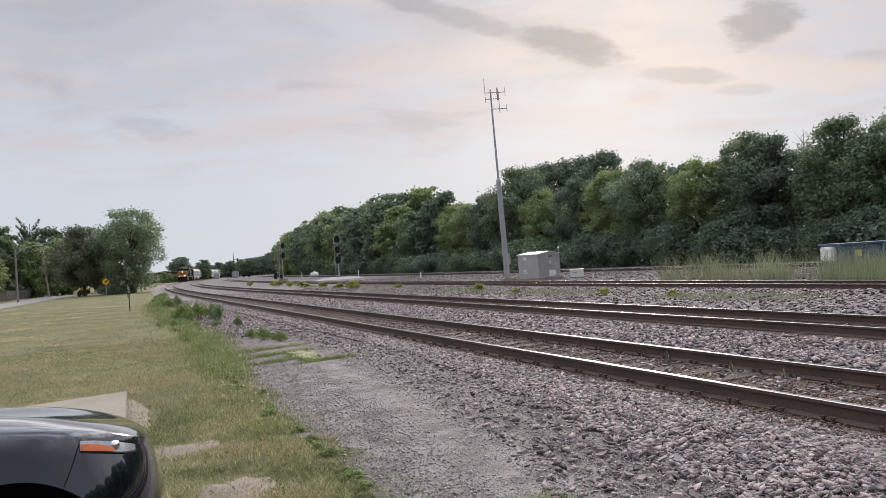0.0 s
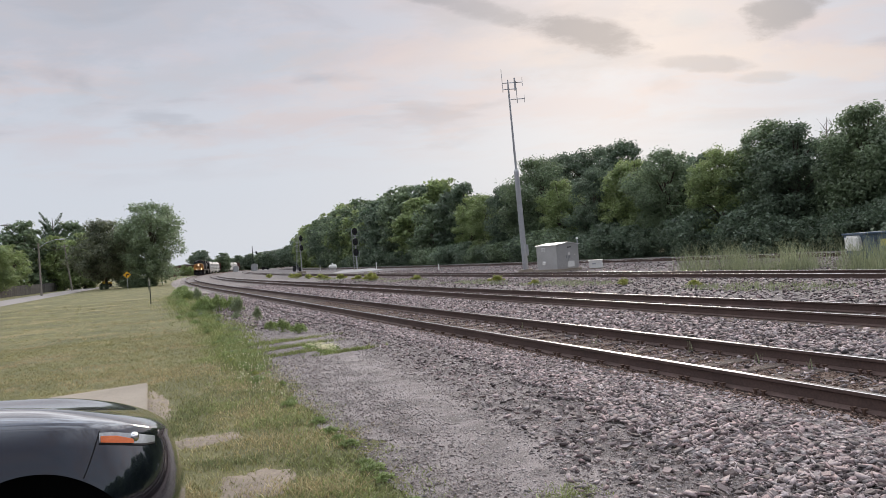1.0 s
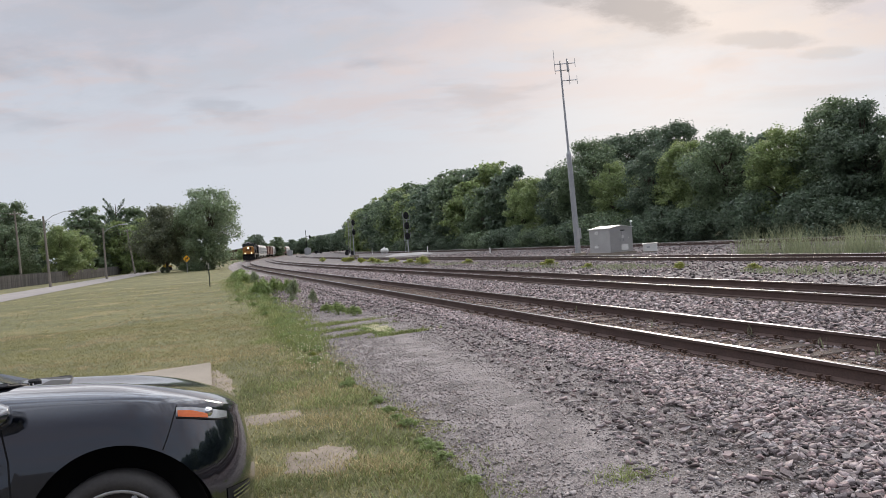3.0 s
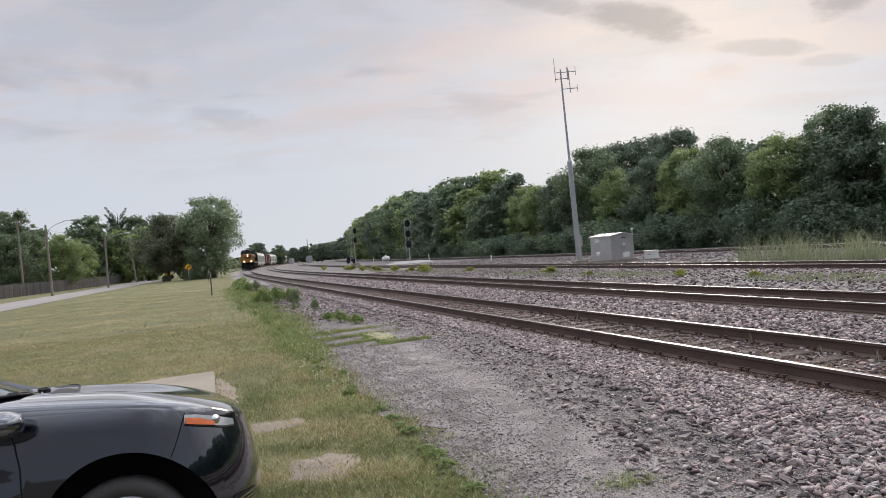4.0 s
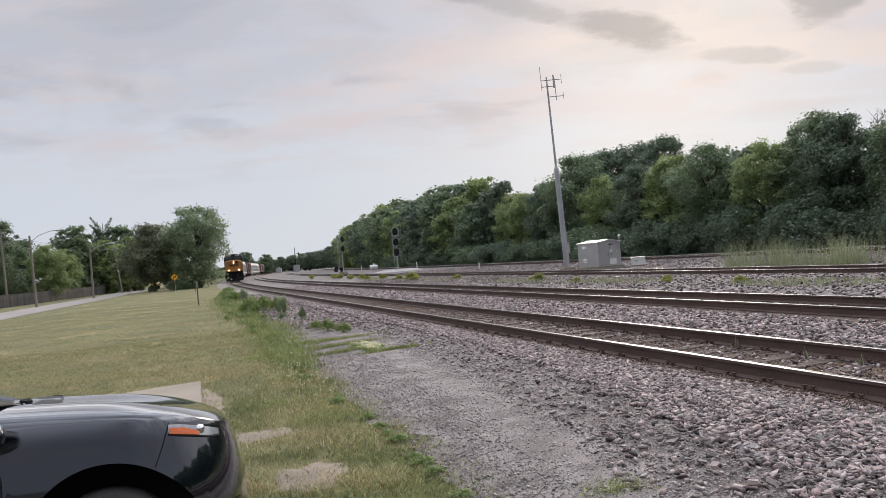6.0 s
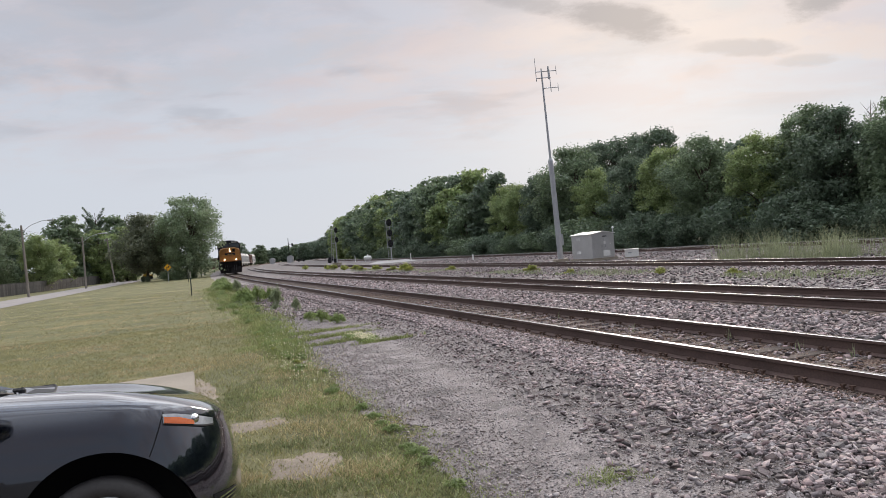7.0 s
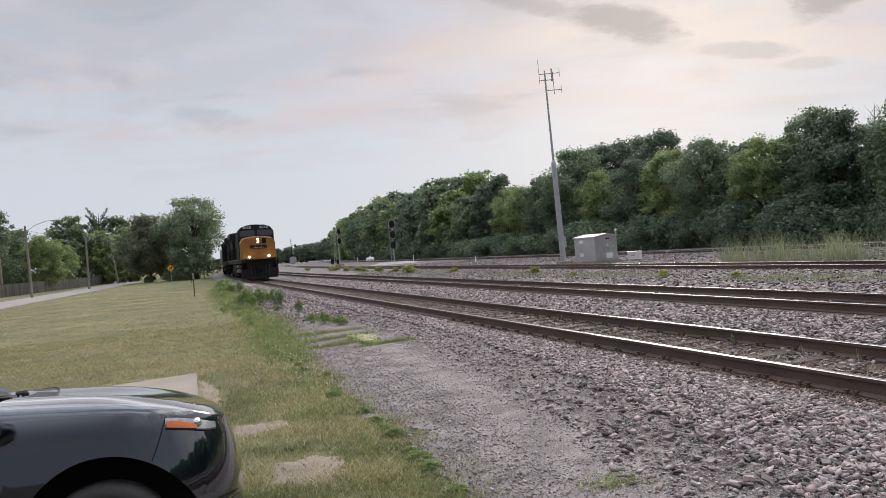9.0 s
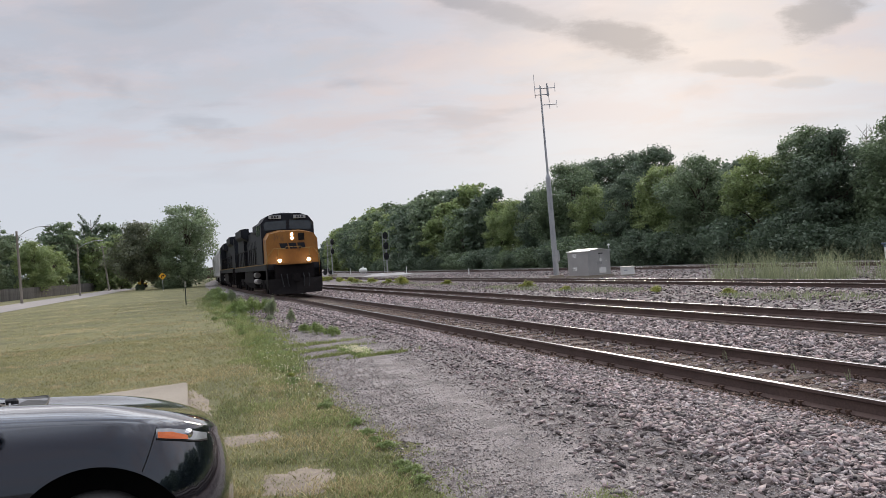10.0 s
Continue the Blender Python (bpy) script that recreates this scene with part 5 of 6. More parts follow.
def side_patch(name, outline_top, outline_low, x0, x1, material, parent, lift, n=14, rows=5, label=""):
    """A panel lying on the car's near side between two height curves, lift metres proud."""
    bm = bmesh.new()
    grid = []
    for i in range(n + 1):
        x = x0 + (x1 - x0) * i / n
        lo, hi = outline_low(x), outline_top(x)
        zs = [lo + (hi - lo) * j / rows for j in range(rows + 1)]
        grid.append([bm.verts.new((x + lift * max(0, min(1, x * 2)), -car_side(x, z) - lift, z)) for z in zs])
    for a, b in zip(grid, grid[1:]):
        for j in range(rows):
            bm.faces.new((a[j], b[j], b[j + 1], a[j + 1]))
    return part(name, bm, material, parent, label, smooth=True)


def seam_strip(name, pts, width, parent, lift=0.002):
    """A thin dark panel gap along points (x, z) of the near side."""
    bm = bmesh.new()
    fine = []
    for (x0, z0), (x1, z1) in zip(pts, pts[1:]):
        fine += [(x0 + (x1 - x0) * k / 4, z0 + (z1 - z0) * k / 4) for k in range(4)]
    fine.append(pts[-1])
    rows = []
    for i, (x, z) in enumerate(fine):
        a, b = Vector(fine[max(0, i - 1)]), Vector(fine[min(len(fine) - 1, i + 1)])
        d = (b - a).normalized()
        px, pz = -d.y * width / 2, d.x * width / 2
        rows.append([bm.verts.new((x + px, -car_side(x + px, z + pz) - lift, z + pz)), bm.verts.new((x - px, -car_side(x - px, z - pz) - lift, z - pz))])
    for a, b in zip(rows, rows[1:]):
        bm.faces.new((a[0], a[1], b[1], b[0]))
    return part(name, bm, SEAM, parent)


def car_shell():
    """The painted shell: columns run up the side from the sill, turn over the crease and cross the hood to the middle."""
    fr = [i / 22 for i in range(23)]
    tops = [(0.006, -0.030), (0.016, -0.017), (0.032, -0.005), (0.055, 0.008), (0.085, 0.020), (0.12, 0.031), (0.155, 0.038), (0.19, 0.041), (0.23, 0.040), (0.28, 0.034), (0.36, 0.020), (0.46, 0.003), (0.60, -0.010), (0.75, -0.018), (HALF_W, -0.022)]
    cols = [round(-3.62 + 0.1 * i, 3) for i in range(5)] + [round(-3.1 + 0.025 * i, 4) for i in range(33)] + [round(-2.26 + 0.12 * i, 3) for i in range(15)] + [round(-0.44 + 0.02 * i, 4) for i in range(22)]
    turns = [math.radians(90 * (i / 60)) for i in range(0, 61)]
    near = []
    for q in [(x, None) for x in cols] + [(None, a) for a in turns]:
        x, a = q
        col = []

        def spot(z):
            if a is None:
                return Vector((x, -car_side(x, z), z))
            xx = car_front(z) * math.sin(a) ** (2 / CORNER)
            return Vector((xx, -car_side(0.0, z) * math.cos(a) ** (2 / CORNER) if a < math.pi / 2 - 1e-6 else 0.0, z))
        # arch or sill below; the crease above follows the place reached there
        guess = x if a is None else car_front(0.85) * math.sin(a) ** (2 / CORNER)
        lo = car_low(guess)
        hi = car_shoulder(guess) - 0.045
        if a is not None:
            hi = car_shoulder(spot(hi).x) - 0.045
        p = spot(lo)
        col.append(Vector((p.x, p.y * 0.96 if a is None else p.y * 0.97, lo + 0.01)))
        col += [spot(lo + (hi - lo) * f) for f in fr]
        edge = spot(hi)
        back = edge.x - max(0.0, edge.x - 0.02) * 0.8
        for inset, rise in tops:
            g = inset / HALF_W
            xx = edge.x + (back - edge.x) * g
            calm = min(1, max(0, (xx + 0.15) / 0.55))
            col.append(Vector((xx, edge.y * (1 - g), car_shoulder(xx) + rise * (1 - 0.5 * calm * calm * (3 - 2 * calm)))))
        near.append(col)
    bm = bmesh.new()
    rows = []
    for col in near:
        left = [bm.verts.new(v) for v in col]
        right = [bm.verts.new((v.x, -v.y, v.z)) for v in col[::-1]]
        rows.append(left + right)
    for a, b in zip(rows, rows[1:]):
        for k in range(len(a) - 1):
            bm.faces.new((a[k], b[k], b[k + 1], a[k + 1]))
    bm.faces.new(rows[0])
    bmesh.ops.remove_doubles(bm, verts=bm.verts, dist=0.0006)
    bmesh.ops.recalc_face_normals(bm, faces=bm.faces)
    return bm


def car_wheel(root, x, side):
    y = side * (HALF_W - 0.125)
    m = Matrix.Translation((x, y, WHEEL_Z)) @ pose(0, 0, 0, 90 * (1 if side < 0 else -1), 0, 0)
    bm = bmesh.new()
    lathe(bm, [(0.225, -0.10), (0.285, -0.105), (0.302, -0.085), (0.308, -0.04), (0.308, 0.04), (0.302, 0.085), (0.285, 0.105), (0.255, 0.112), (0.225, 0.098), (0.215, 0.05)], 48, m)
    tyre = part("tyre", bm, TYRE, root, smooth=True)
    bm = bmesh.new()
    lathe(bm, [(0.205, -0.02), (0.222, 0.085), (0.229, 0.1), (0.224, 0.104), (0.212, 0.09), (0.20, 0.02), (0.05, 0.0)], 40, m)
    rim = part("rim", bm, RIM, tyre, smooth=True)
    for k in range(10):
        a = 36 * k + (8 if k % 2 else -8)
        bm = bmesh.new()
        v = box(bm, (0.165, 0.026, 0.03), (0.125, 0, 0.078), pose(0, 0, 0, 0, 6, 0))
        bmesh.ops.transform(bm, matrix=m @ pose(0, 0, 0, 0, 0, a), verts=bm.verts)
        part("spoke", bm, RIM, rim, bevel=0.006)
    bm = bmesh.new()
    lathe(bm, [(0.065, 0.04), (0.065, 0.085), (0.04, 0.098), (0.01, 0.1)], 20, m)
    part("hub_cap", bm, RIM, rim, smooth=True)
    bm = bmesh.new()
    lathe(bm, [(0.14, -0.06), (0.14, -0.03), (0.02, -0.03)], 24, m)
    part("brake_disc", bm, STEEL, rim)


def parked_car(m):
    root = thing("car", m, "dark glossy blue-black parked car with amber side lamps", "car")
    part("body", car_shell(), PAINT, root, smooth=True)
    # greenhouse: glass below a painted roof
    bm = bmesh.new()
    gs = []
    for x, z, w in ((-0.64, 1.068, 0.72), (-0.98, 1.20, 0.70), (-1.36, 1.40, 0.62), (-1.6, 1.47, 0.60), (-2.4, 1.44, 0.59), (-2.9, 1.28, 0.60), (-3.3, 1.04, 0.66)):
        gs.append([bm.verts.new((x, y, zz)) for y, zz in ((-0.80, 0.97), (-w - 0.03, z - 0.06 if z > 1.05 else 0.972), (-w * 0.8, z), (0, z + 0.02), (w * 0.8, z), (w + 0.03, z - 0.06 if z > 1.05 else 0.972), (0.80, 0.97))])
    for a, b in zip(gs, gs[1:]):
        for j in range(6):
            bm.faces.new((a[j], b[j], b[j + 1], a[j + 1]))
    bmesh.ops.recalc_face_normals(bm, faces=bm.faces)
    part("window_glass", bm, GLASS, root, "dark window glass", smooth=True)
    bm = bmesh.new()
    rs = []
    for x, z, w in ((-1.34, 1.365, 0.64), (-1.42, 1.412, 0.63), (-1.6, 1.482, 0.61), (-2.4, 1.452, 0.60), (-2.75, 1.36, 0.61)):
        rs.append([bm.verts.new((x, y, zz)) for y, zz in ((-w - 0.04, z - 0.065), (-w * 0.82, z), (0, z + 0.022), (w * 0.82, z), (w + 0.04, z - 0.065))])
    for a, b in zip(rs, rs[1:]):
        for j in range(4):
            bm.faces.new((a[j], b[j], b[j + 1], a[j + 1]))
    part("roof", bm, PAINT, root, smooth=True)
    for sy in (-1, 1):
        bm = bmesh.new()
        bent_tube(bm, [(-0.66, sy * 0.80, 1.05), (-1.00, sy * 0.755, 1.17), (-1.38, sy * 0.68, 1.36)], [0.035, 0.032, 0.03], 6)
        part("windscreen_pillar", bm, PAINT, root)
        bm = bmesh.new()
        lathe(bm, [(0.012, -0.125), (0.045, -0.115), (0.070, -0.075), (0.082, 0.0), (0.078, 0.055), (0.066, 0.075), (0.02, 0.078)], 20, Matrix.Translation((-0.52, sy * 0.985, 0.962)) @ pose(0, 0, 0, 0, -90, 0) @ Matrix.Diagonal((0.85, 1.25, 1, 1)))
        box(bm, (0.06, 0.16, 0.045), (-0.55, sy * 0.90, 0.955))
        part("door_mirror", bm, PAINT, root, smooth=True)
    # cowl with wipers
    insets, rises = zip(*((0.085, 0.020), (0.12, 0.031), (0.155, 0.038), (0.19, 0.041), (0.23, 0.040), (0.28, 0.034), (0.36, 0.020), (0.46, 0.003), (0.60, -0.010), (0.75, -0.018), (0.89, -0.022)))
    bm = bmesh.new()
    rows = []
    for k in range(41):
        y = -0.79 + 1.58 * k / 40
        a = HALF_W - abs(y)
        ahead = float(np.interp(a, [0.09, 0.11, 0.15, 0.20, 0.28, 0.45, 0.89], [-0.80, -0.60, -0.49, -0.44, -0.415, -0.40, -0.39]))
        rows.append([bm.verts.new((x, y, car_shoulder(x) + float(np.interp(a, insets, rises)) + 0.005)) for x in (ahead, ahead - 0.004, ahead - 0.05, ahead - 0.12, -0.98)])
    for a, b in zip(rows, rows[1:]):
        for k in range(4):
            bm.faces.new((a[k], b[k], b[k + 1], a[k + 1]))
    part("cowl", bm, BLACK, root)
    bm = bmesh.new()
    seal = []
    for k in range(27):
        y = -0.78 + 0.06 * k
        a = HALF_W - abs(y)
        x = float(np.interp(a, [0.09, 0.11, 0.15, 0.20, 0.28, 0.45, 0.89], [-0.80, -0.60, -0.49, -0.44, -0.415, -0.40, -0.39]))
        seal.append((x, y, car_shoulder(x) + float(np.interp(a, insets, rises)) + 0.006))
    bent_tube(bm, seal, [0.007] * 27, 6)
    part("hood_edge_seal", bm, BLACK, root)
    for y0, y1 in ((-0.62, 0.0), (0.05, 0.66)):
        bm = bmesh.new()
        bent_tube(bm, [(-0.50, y0, 1.085), (-0.56, y0 + 0.1, 1.085), (-0.66, y1, 1.070)], [0.016, 0.011, 0.007], 6)
        part("wiper", bm, BLACK, root)
        bm = bmesh.new()
        lathe(bm, [(0.02, -0.02), (0.02, 0.0), (0.01, 0.012)], 12, Matrix.Translation((-0.50, y0, 1.085)))
        part("wiper_pivot", bm, BLACK, root)
    # wheel wells and wheels
    for x in (-0.03, -2.7):
        for side in (-1, 1):
            bm = bmesh.new()
            n = 20
            ring = [[bm.verts.new((x + 0.43 * math.cos(a), side * y, WHEEL_Z - 0.04 + 0.49 * math.sin(a))) for y in (HALF_W - 0.07, HALF_W - 0.33)] for a in (math.pi * (-0.1 + 1.2 * k / n) for k in range(n + 1))]
            for a, b in zip(ring, ring[1:]):
                bm.faces.new((a[0], b[0], b[1], a[1]))
            bm.faces.new([r[1] for r in ring])
            part("wheel_well", bm, SEAM, root)
            car_wheel(root, x, side)
    bm = bmesh.new()
    box(bm, (3.5, 1.3, 0.16), (-1.5, 0, 0.27))
    part("underbody", bm, BLACK, root)
    # near-side lamps, trim and panel gaps
    top = lambda x: float(np.interp(x, [0.262, 0.32, 0.42, 0.50], [0.892, 0.884, 0.855, 0.822]))
    low = lambda x: float(np.interp(x, [0.262, 0.36, 0.45, 0.50], [0.846, 0.824, 0.800, 0.795]))
    inner = lambda x: float(np.interp(x, [0.262, 0.33, 0.40], [0.878, 0.866, 0.836]))
    lamp = side_patch("headlight", top, low, 0.262, 0.495, CLEAR, root, 0.004, 18, label="clear headlight lens")
    side_patch("amber_lamp", inner, lambda x: low(x) + 0.003, 0.266, 0.40, AMBER, lamp, 0.008, label="orange side marker")
    bm = bmesh.new()
    bmesh.ops.create_uvsphere(bm, u_segments=16, v_segments=10, radius=0.026, matrix=Matrix.Translation((0.405, -car_side(0.405, 0.84) + 0.006, 0.842)))
    part("lamp_bowl", bm, CHROME, lamp, smooth=True)
    side_patch("lamp_edge", lambda x: low(x) + 0.002, lambda x: low(x) - 0.006, 0.262, 0.495, SEAM, lamp, 0.005, 18, 1)
    seam_strip("bumper_gap", [(0.268, 0.90), (0.258, 0.87), (0.238, 0.81), (0.215, 0.75), (0.195, 0.705)], 0.005, root)
    seam_strip("door_gap", [(-0.50, 0.985), (-0.47, 0.88), (-0.445, 0.75), (-0.44, 0.6), (-0.45, 0.4), (-0.47, 0.27)], 0.007, root)
    fog = side_patch("fog_lamp_recess", lambda x: 0.455, lambda x: 0.365 + 0.4 * (x - 0.46), 0.47, 0.585, BLACK, root, 0.003)
    for z in (0.392, 0.412, 0.432):
        side_patch("fog_lamp_bar", lambda x, z=z: z + 0.004 + 0.2 * (x - 0.5), lambda x, z=z: z - 0.004 + 0.2 * (x - 0.5), 0.49, 0.575, CHROME, fog, 0.010, 8, 1)
    seam_strip("sill_gap", [(-2.2 + 0.17 * i, 0.275) for i in range(10)], 0.02, root)
    bm = bmesh.new()
    box(bm, (0.2, 0.03, 0.05), (-1.25, -HALF_W - 0.015, 0.86))
    part("door_handle", bm, PAINT, root, bevel=0.01)
    return root


parked_car(pose(-1.92, 4.08, -0.120, 0, 0, CAR_YAW) @ pose(0, 0, 0, -7, 0, 0))


# ---- driveway slab and bare patches ----
def slab():
    bm = bmesh.new()
    a, b = Vector((0.34, -0.94)), Vector((-0.85, -0.53))
    c = Vector((-3.86, 10.65))
    pts = [c, c + b * 7.5, c + b * 7.5 + a * 9, c + a * 9]
    prism(bm, [(p.x, p.y) for p in pts], 0.07, Matrix.Translation((0, 0, -0.04)))
    bmesh.ops.recalc_face_normals(bm, faces=bm.faces)
    tagged(part("driveway_slab", bm, CONCRETE, bevel=0.012), "worn tan concrete driveway slab with stained edges", "driveway", "", "structure")


slab()


def asphalt_lot():
    """Unseen dark paving added round the camera so the lower car side reflects dark."""
    bm = bmesh.new()
    prism(bm, [(-45, 2.3), (-45, -45), (17, -45), (0.2, 2.3)], 0.05, Matrix.Translation((0, 0, -0.058)))
    bmesh.ops.recalc_face_normals(bm, faces=bm.faces)
    tagged(part("asphalt_lot", bm, ASPHALT_LOT), "unseen dark asphalt lot added beside the lawn for the car to reflect", "pavement", "", "structure")


ASPHALT_LOT = mat("lot_asphalt", (0.055, 0.054, 0.053), (0.032, 0.031, 0.031), 0.9, scale=0.6, fine=60, bump=0.6)
asphalt_lot()
# added wall, out of view: keeps low southern sky out of the car side
bm = bmesh.new()
box(bm, (53.4, 0.3, 3.9), (-18.3, -18, 1.85))
tagged(part("wall_south", bm, mat("reflected_wall_dark", (0.085, 0.085, 0.085), (0.06, 0.06, 0.062), 0.9, scale=0.5, fine=30, bump=0.2)), "unseen plain dark wall added for the car side to reflect", "wall", "", "structure")


def patch(name, x, y, rx, ry, turn, z, material, label, seed, category):
    bm = bmesh.new()
    n = 72
    c = bm.verts.new((x, y, z))
    rings = ([], [])
    for k in range(n):
        a = 2 * math.pi * k / n
        r = 1 + 0.5 * noise.noise((math.cos(a) * 1.6, math.sin(a) * 1.6, seed)) + 0.28 * noise.noise((math.cos(a) * 5, math.sin(a) * 5, seed)) + 0.10 * noise.noise((math.cos(a) * 13, math.sin(a) * 13, seed))
        for ring, f, zz in zip(rings, (0.8, 1.1), (z - 0.004, z - 0.04)):
            v = pose(0, 0, 0, 0, 0, turn) @ Vector((f * rx * r * math.cos(a), f * ry * r * math.sin(a), 0))
            ring.append(bm.verts.new((x + v.x, y + v.y, zz)))
    for k in range(n):
        j = (k + 1) % n
        bm.faces.new((c, rings[0][k], rings[0][j]))
        bm.faces.new((rings[0][k], rings[1][k], rings[1][j], rings[0][j]))
    tagged(part(name, bm, material, smooth=True), label, category, "", "structure")


patch("bare_patch", -1.2, 5.55, 0.34, 0.36, 10, -0.008, BARE, "bare trodden soil in the lawn", 3, "soil")
patch("bare_patch", -3.02, 8.6, 0.17, 1.7, 20, -0.008, BARE, "bare soil beside the concrete slab", 5, "soil")
patch("bare_patch", -2.0, 7.0, 0.42, 0.22, 30, -0.008, BARE, "bare soil with thin grass", 8, "soil")


# ---- grass ----
def blades(name, pts, heights, width, material, label, category, seed, per=4, spread=0.04, bend=0.35, kind="stuff"):
    """Tufts of narrow bent blades at the points."""
    rng = np.random.RandomState(seed)
    p = np.repeat(np.asarray(pts, float), per, axis=0)
    h = np.repeat(np.asarray(heights, float), per) * rng.uniform(0.6, 1.15, len(p))
    k = len(p)
    p = p + np.c_[rng.normal(0, spread, (k, 2)), np.zeros(k)]
    a = rng.uniform(0, 2 * np.pi, k)
    side = np.c_[np.cos(a), np.sin(a), np.zeros(k)] * (width * rng.uniform(0.6, 1.3, k))[:, None]
    b = rng.uniform(0, 2 * np.pi, k)
    tip = np.c_[np.cos(b), np.sin(b), np.zeros(k)] * (h * bend * rng.uniform(0.2, 1.3, k))[:, None]
    v = np.empty((k, 5, 3))
    up = np.c_[np.zeros((k, 2)), h]
    v[:, 0], v[:, 1] = p - side, p + side
    v[:, 2], v[:, 3] = p + side * 0.7 + tip * 0.35 + up * 0.6, p - side * 0.7 + tip * 0.35 + up * 0.6
    v[:, 4] = p + tip + up
    i = np.arange(k)[:, None] * 5
    quads, tris = (i + [0, 1, 2, 3]).tolist(), (i + [3, 2, 4]).tolist()
    ob = mesh_object(name, v.reshape(-1, 3).tolist(), quads + tris, material)
    return tagged(ob, label, category, "", kind)


def inside(x, y):
    """Whether a point lies on the driveway slab or a bare patch."""
    if y < 2.35 and x < 0.2 + (2.3 - y) * 0.355:
        return True
    d = Vector((x + 3.86, y - 10.65))
    a, b = Vector((0.34, -0.94)), Vector((-0.85, -0.53))
    det = a.x * b.y - a.y * b.x
    u, w = (d.x * b.y - d.y * b.x) / det, (a.x * d.y - a.y * d.x) / det
    if 0 < u < 9 and 0 < w < 7.5:
        return True
    for cx, cy, rx, ry in ((-1.2, 5.55, 0.42, 0.55), (-2.95, 8.6, 0.25, 1.8), (-2.0, 7.0, 0.45, 0.3)):
        if ((x - cx) / rx) ** 2 + ((y - cy) / ry) ** 2 < 1 and noise.noise((x * 6, y * 6, 0)) > 0.2:
            return True
    return False


def scatter(count, s0, s1, o0, o1, seed, power=1.0, test=None):
    """Random places along the line: s from s0 (denser, by power) to s1, offsets from functions or numbers."""
    rng = np.random.RandomState(seed)
    out = []
    for _ in range(count):
        s = s0 + (s1 - s0) * rng.rand() ** power
        a, b = (o(s) if callable(o) else o for o in (o0, o1))
        p = on_line(s, a + (b - a) * rng.rand())
        if test is None or test(p.x, p.y):
            out.append((p.x, p.y, -0.02))
    return out


rngh = np.random.RandomState(77)
free = lambda x, y: not inside(x, y)
near_pts = scatter(36000, -4, 16, lambda s: lawn_edge(s) - 7.5, lambda s: lawn_edge(s) + 0.1, 1, 1.3, free)
blades("lawn_grass", near_pts, rngh.uniform(0.018, 0.042, len(near_pts)), 0.004, BLADE, "short mown grass, green and straw coloured", "grass", 2, 4, 0.05, 1.2)
mid_pts = scatter(10000, 14, 46, lambda s: lawn_edge(s) - 26, lawn_edge, 3, 1.2, free)
blades("lawn_grass", mid_pts, rngh.uniform(0.015, 0.035, len(mid_pts)), 0.011, BLADE, "short mown grass farther across the lawn", "grass", 4, 4, 0.09, 2.2)
verge_pts = scatter(3800, -5, 60, lambda s: lawn_edge(s) - 0.55, lambda s: lawn_edge(s) + 0.22, 5, 1.6, free)
blades("verge_grass", verge_pts, rngh.uniform(0.018, 0.055, len(verge_pts)), 0.005, VERGE, "longer green grass along the edge of the gravel", "grass", 6, 6, 0.07, 1.7)
clump_pts = []
for s, o in ((3, -5.2), (4.2, -5.6), (0.5, -5.1), (-1.2, -5.2), (6, -5.1), (-2.2, -1.9), (9, -5.3), (12, -5.0)):
    q = on_line(s, o)
    clump_pts += [(q.x + a, q.y + b, -0.02) for a, b in np.random.RandomState(int(s * 10) + 50).normal(0, 0.2, (150, 2))]
blades("grass_clumps", clump_pts, rngh.uniform(0.02, 0.05, len(clump_pts)), 0.005, VERGE, "lush dark green grass clumps in the lawn", "grass", 7, 6, 0.05, 1.5)
LUSH = mat("lush_blade", (0.250, 0.268, 0.125), (0.165, 0.190, 0.085), 0.6, scale=1, fine=6, bump=0, islands=0.35, translucent=0.3)
DRY = mat("dry_blade", (0.50, 0.42, 0.24), (0.35, 0.30, 0.16), 0.7, scale=1, fine=6, bump=0, islands=0.35, translucent=0.3)


def clumps(places, count, seed, spread):
    rng = np.random.RandomState(seed)
    out = []
    for x, y, a, b in places:
        out += [(x + p * a * spread, y + q * b * spread, -0.02) for p, q in rng.normal(0, 1, (count, 2))]
    return [p for p in out if free(p[0], p[1])]


lush_pts = clumps(((-2.72, 9.0, 0.10, 0.45), (-2.55, 8.2, 0.12, 0.35), (-2.4, 7.5, 0.15, 0.2), (-2.95, 12.2, 0.25, 0.5), (-3.3, 13.0, 0.2, 0.5), (-1.55, 6.15, 0.22, 0.12), (-0.95, 4.95, 0.25, 0.12), (-0.35, 4.85, 0.2, 0.2), (-0.1, 4.5, 0.15, 0.2), (-1.4, 4.9, 0.2, 0.1), (-0.75, 5.9, 0.2, 0.15), (-1.35, 7.6, 0.2, 0.3), (-2.1, 9.6, 0.2, 0.4)), 150, 81, 1.0)
blades("grass_clumps", lush_pts, rngh.uniform(0.018, 0.045, len(lush_pts)), 0.004, LUSH, "lush dark green grass clumps in the lawn", "grass", 82, 6, 0.03, 1.0)
dry_pts = clumps(((-1.75, 8.2, 0.35, 0.4), (-2.3, 10.2, 0.3, 0.5), (-1.25, 6.7, 0.35, 0.25), (-3.6, 11.6, 0.5, 0.4), (-5.2, 12.2, 1.0, 0.35), (-0.75, 5.25, 0.22, 0.12), (-1.85, 5.25, 0.2, 0.15), (-5.5, 16, 1.2, 0.4), (-8, 20, 2.0, 0.5), (-9, 25, 2.2, 0.5)), 230, 83, 1.0)
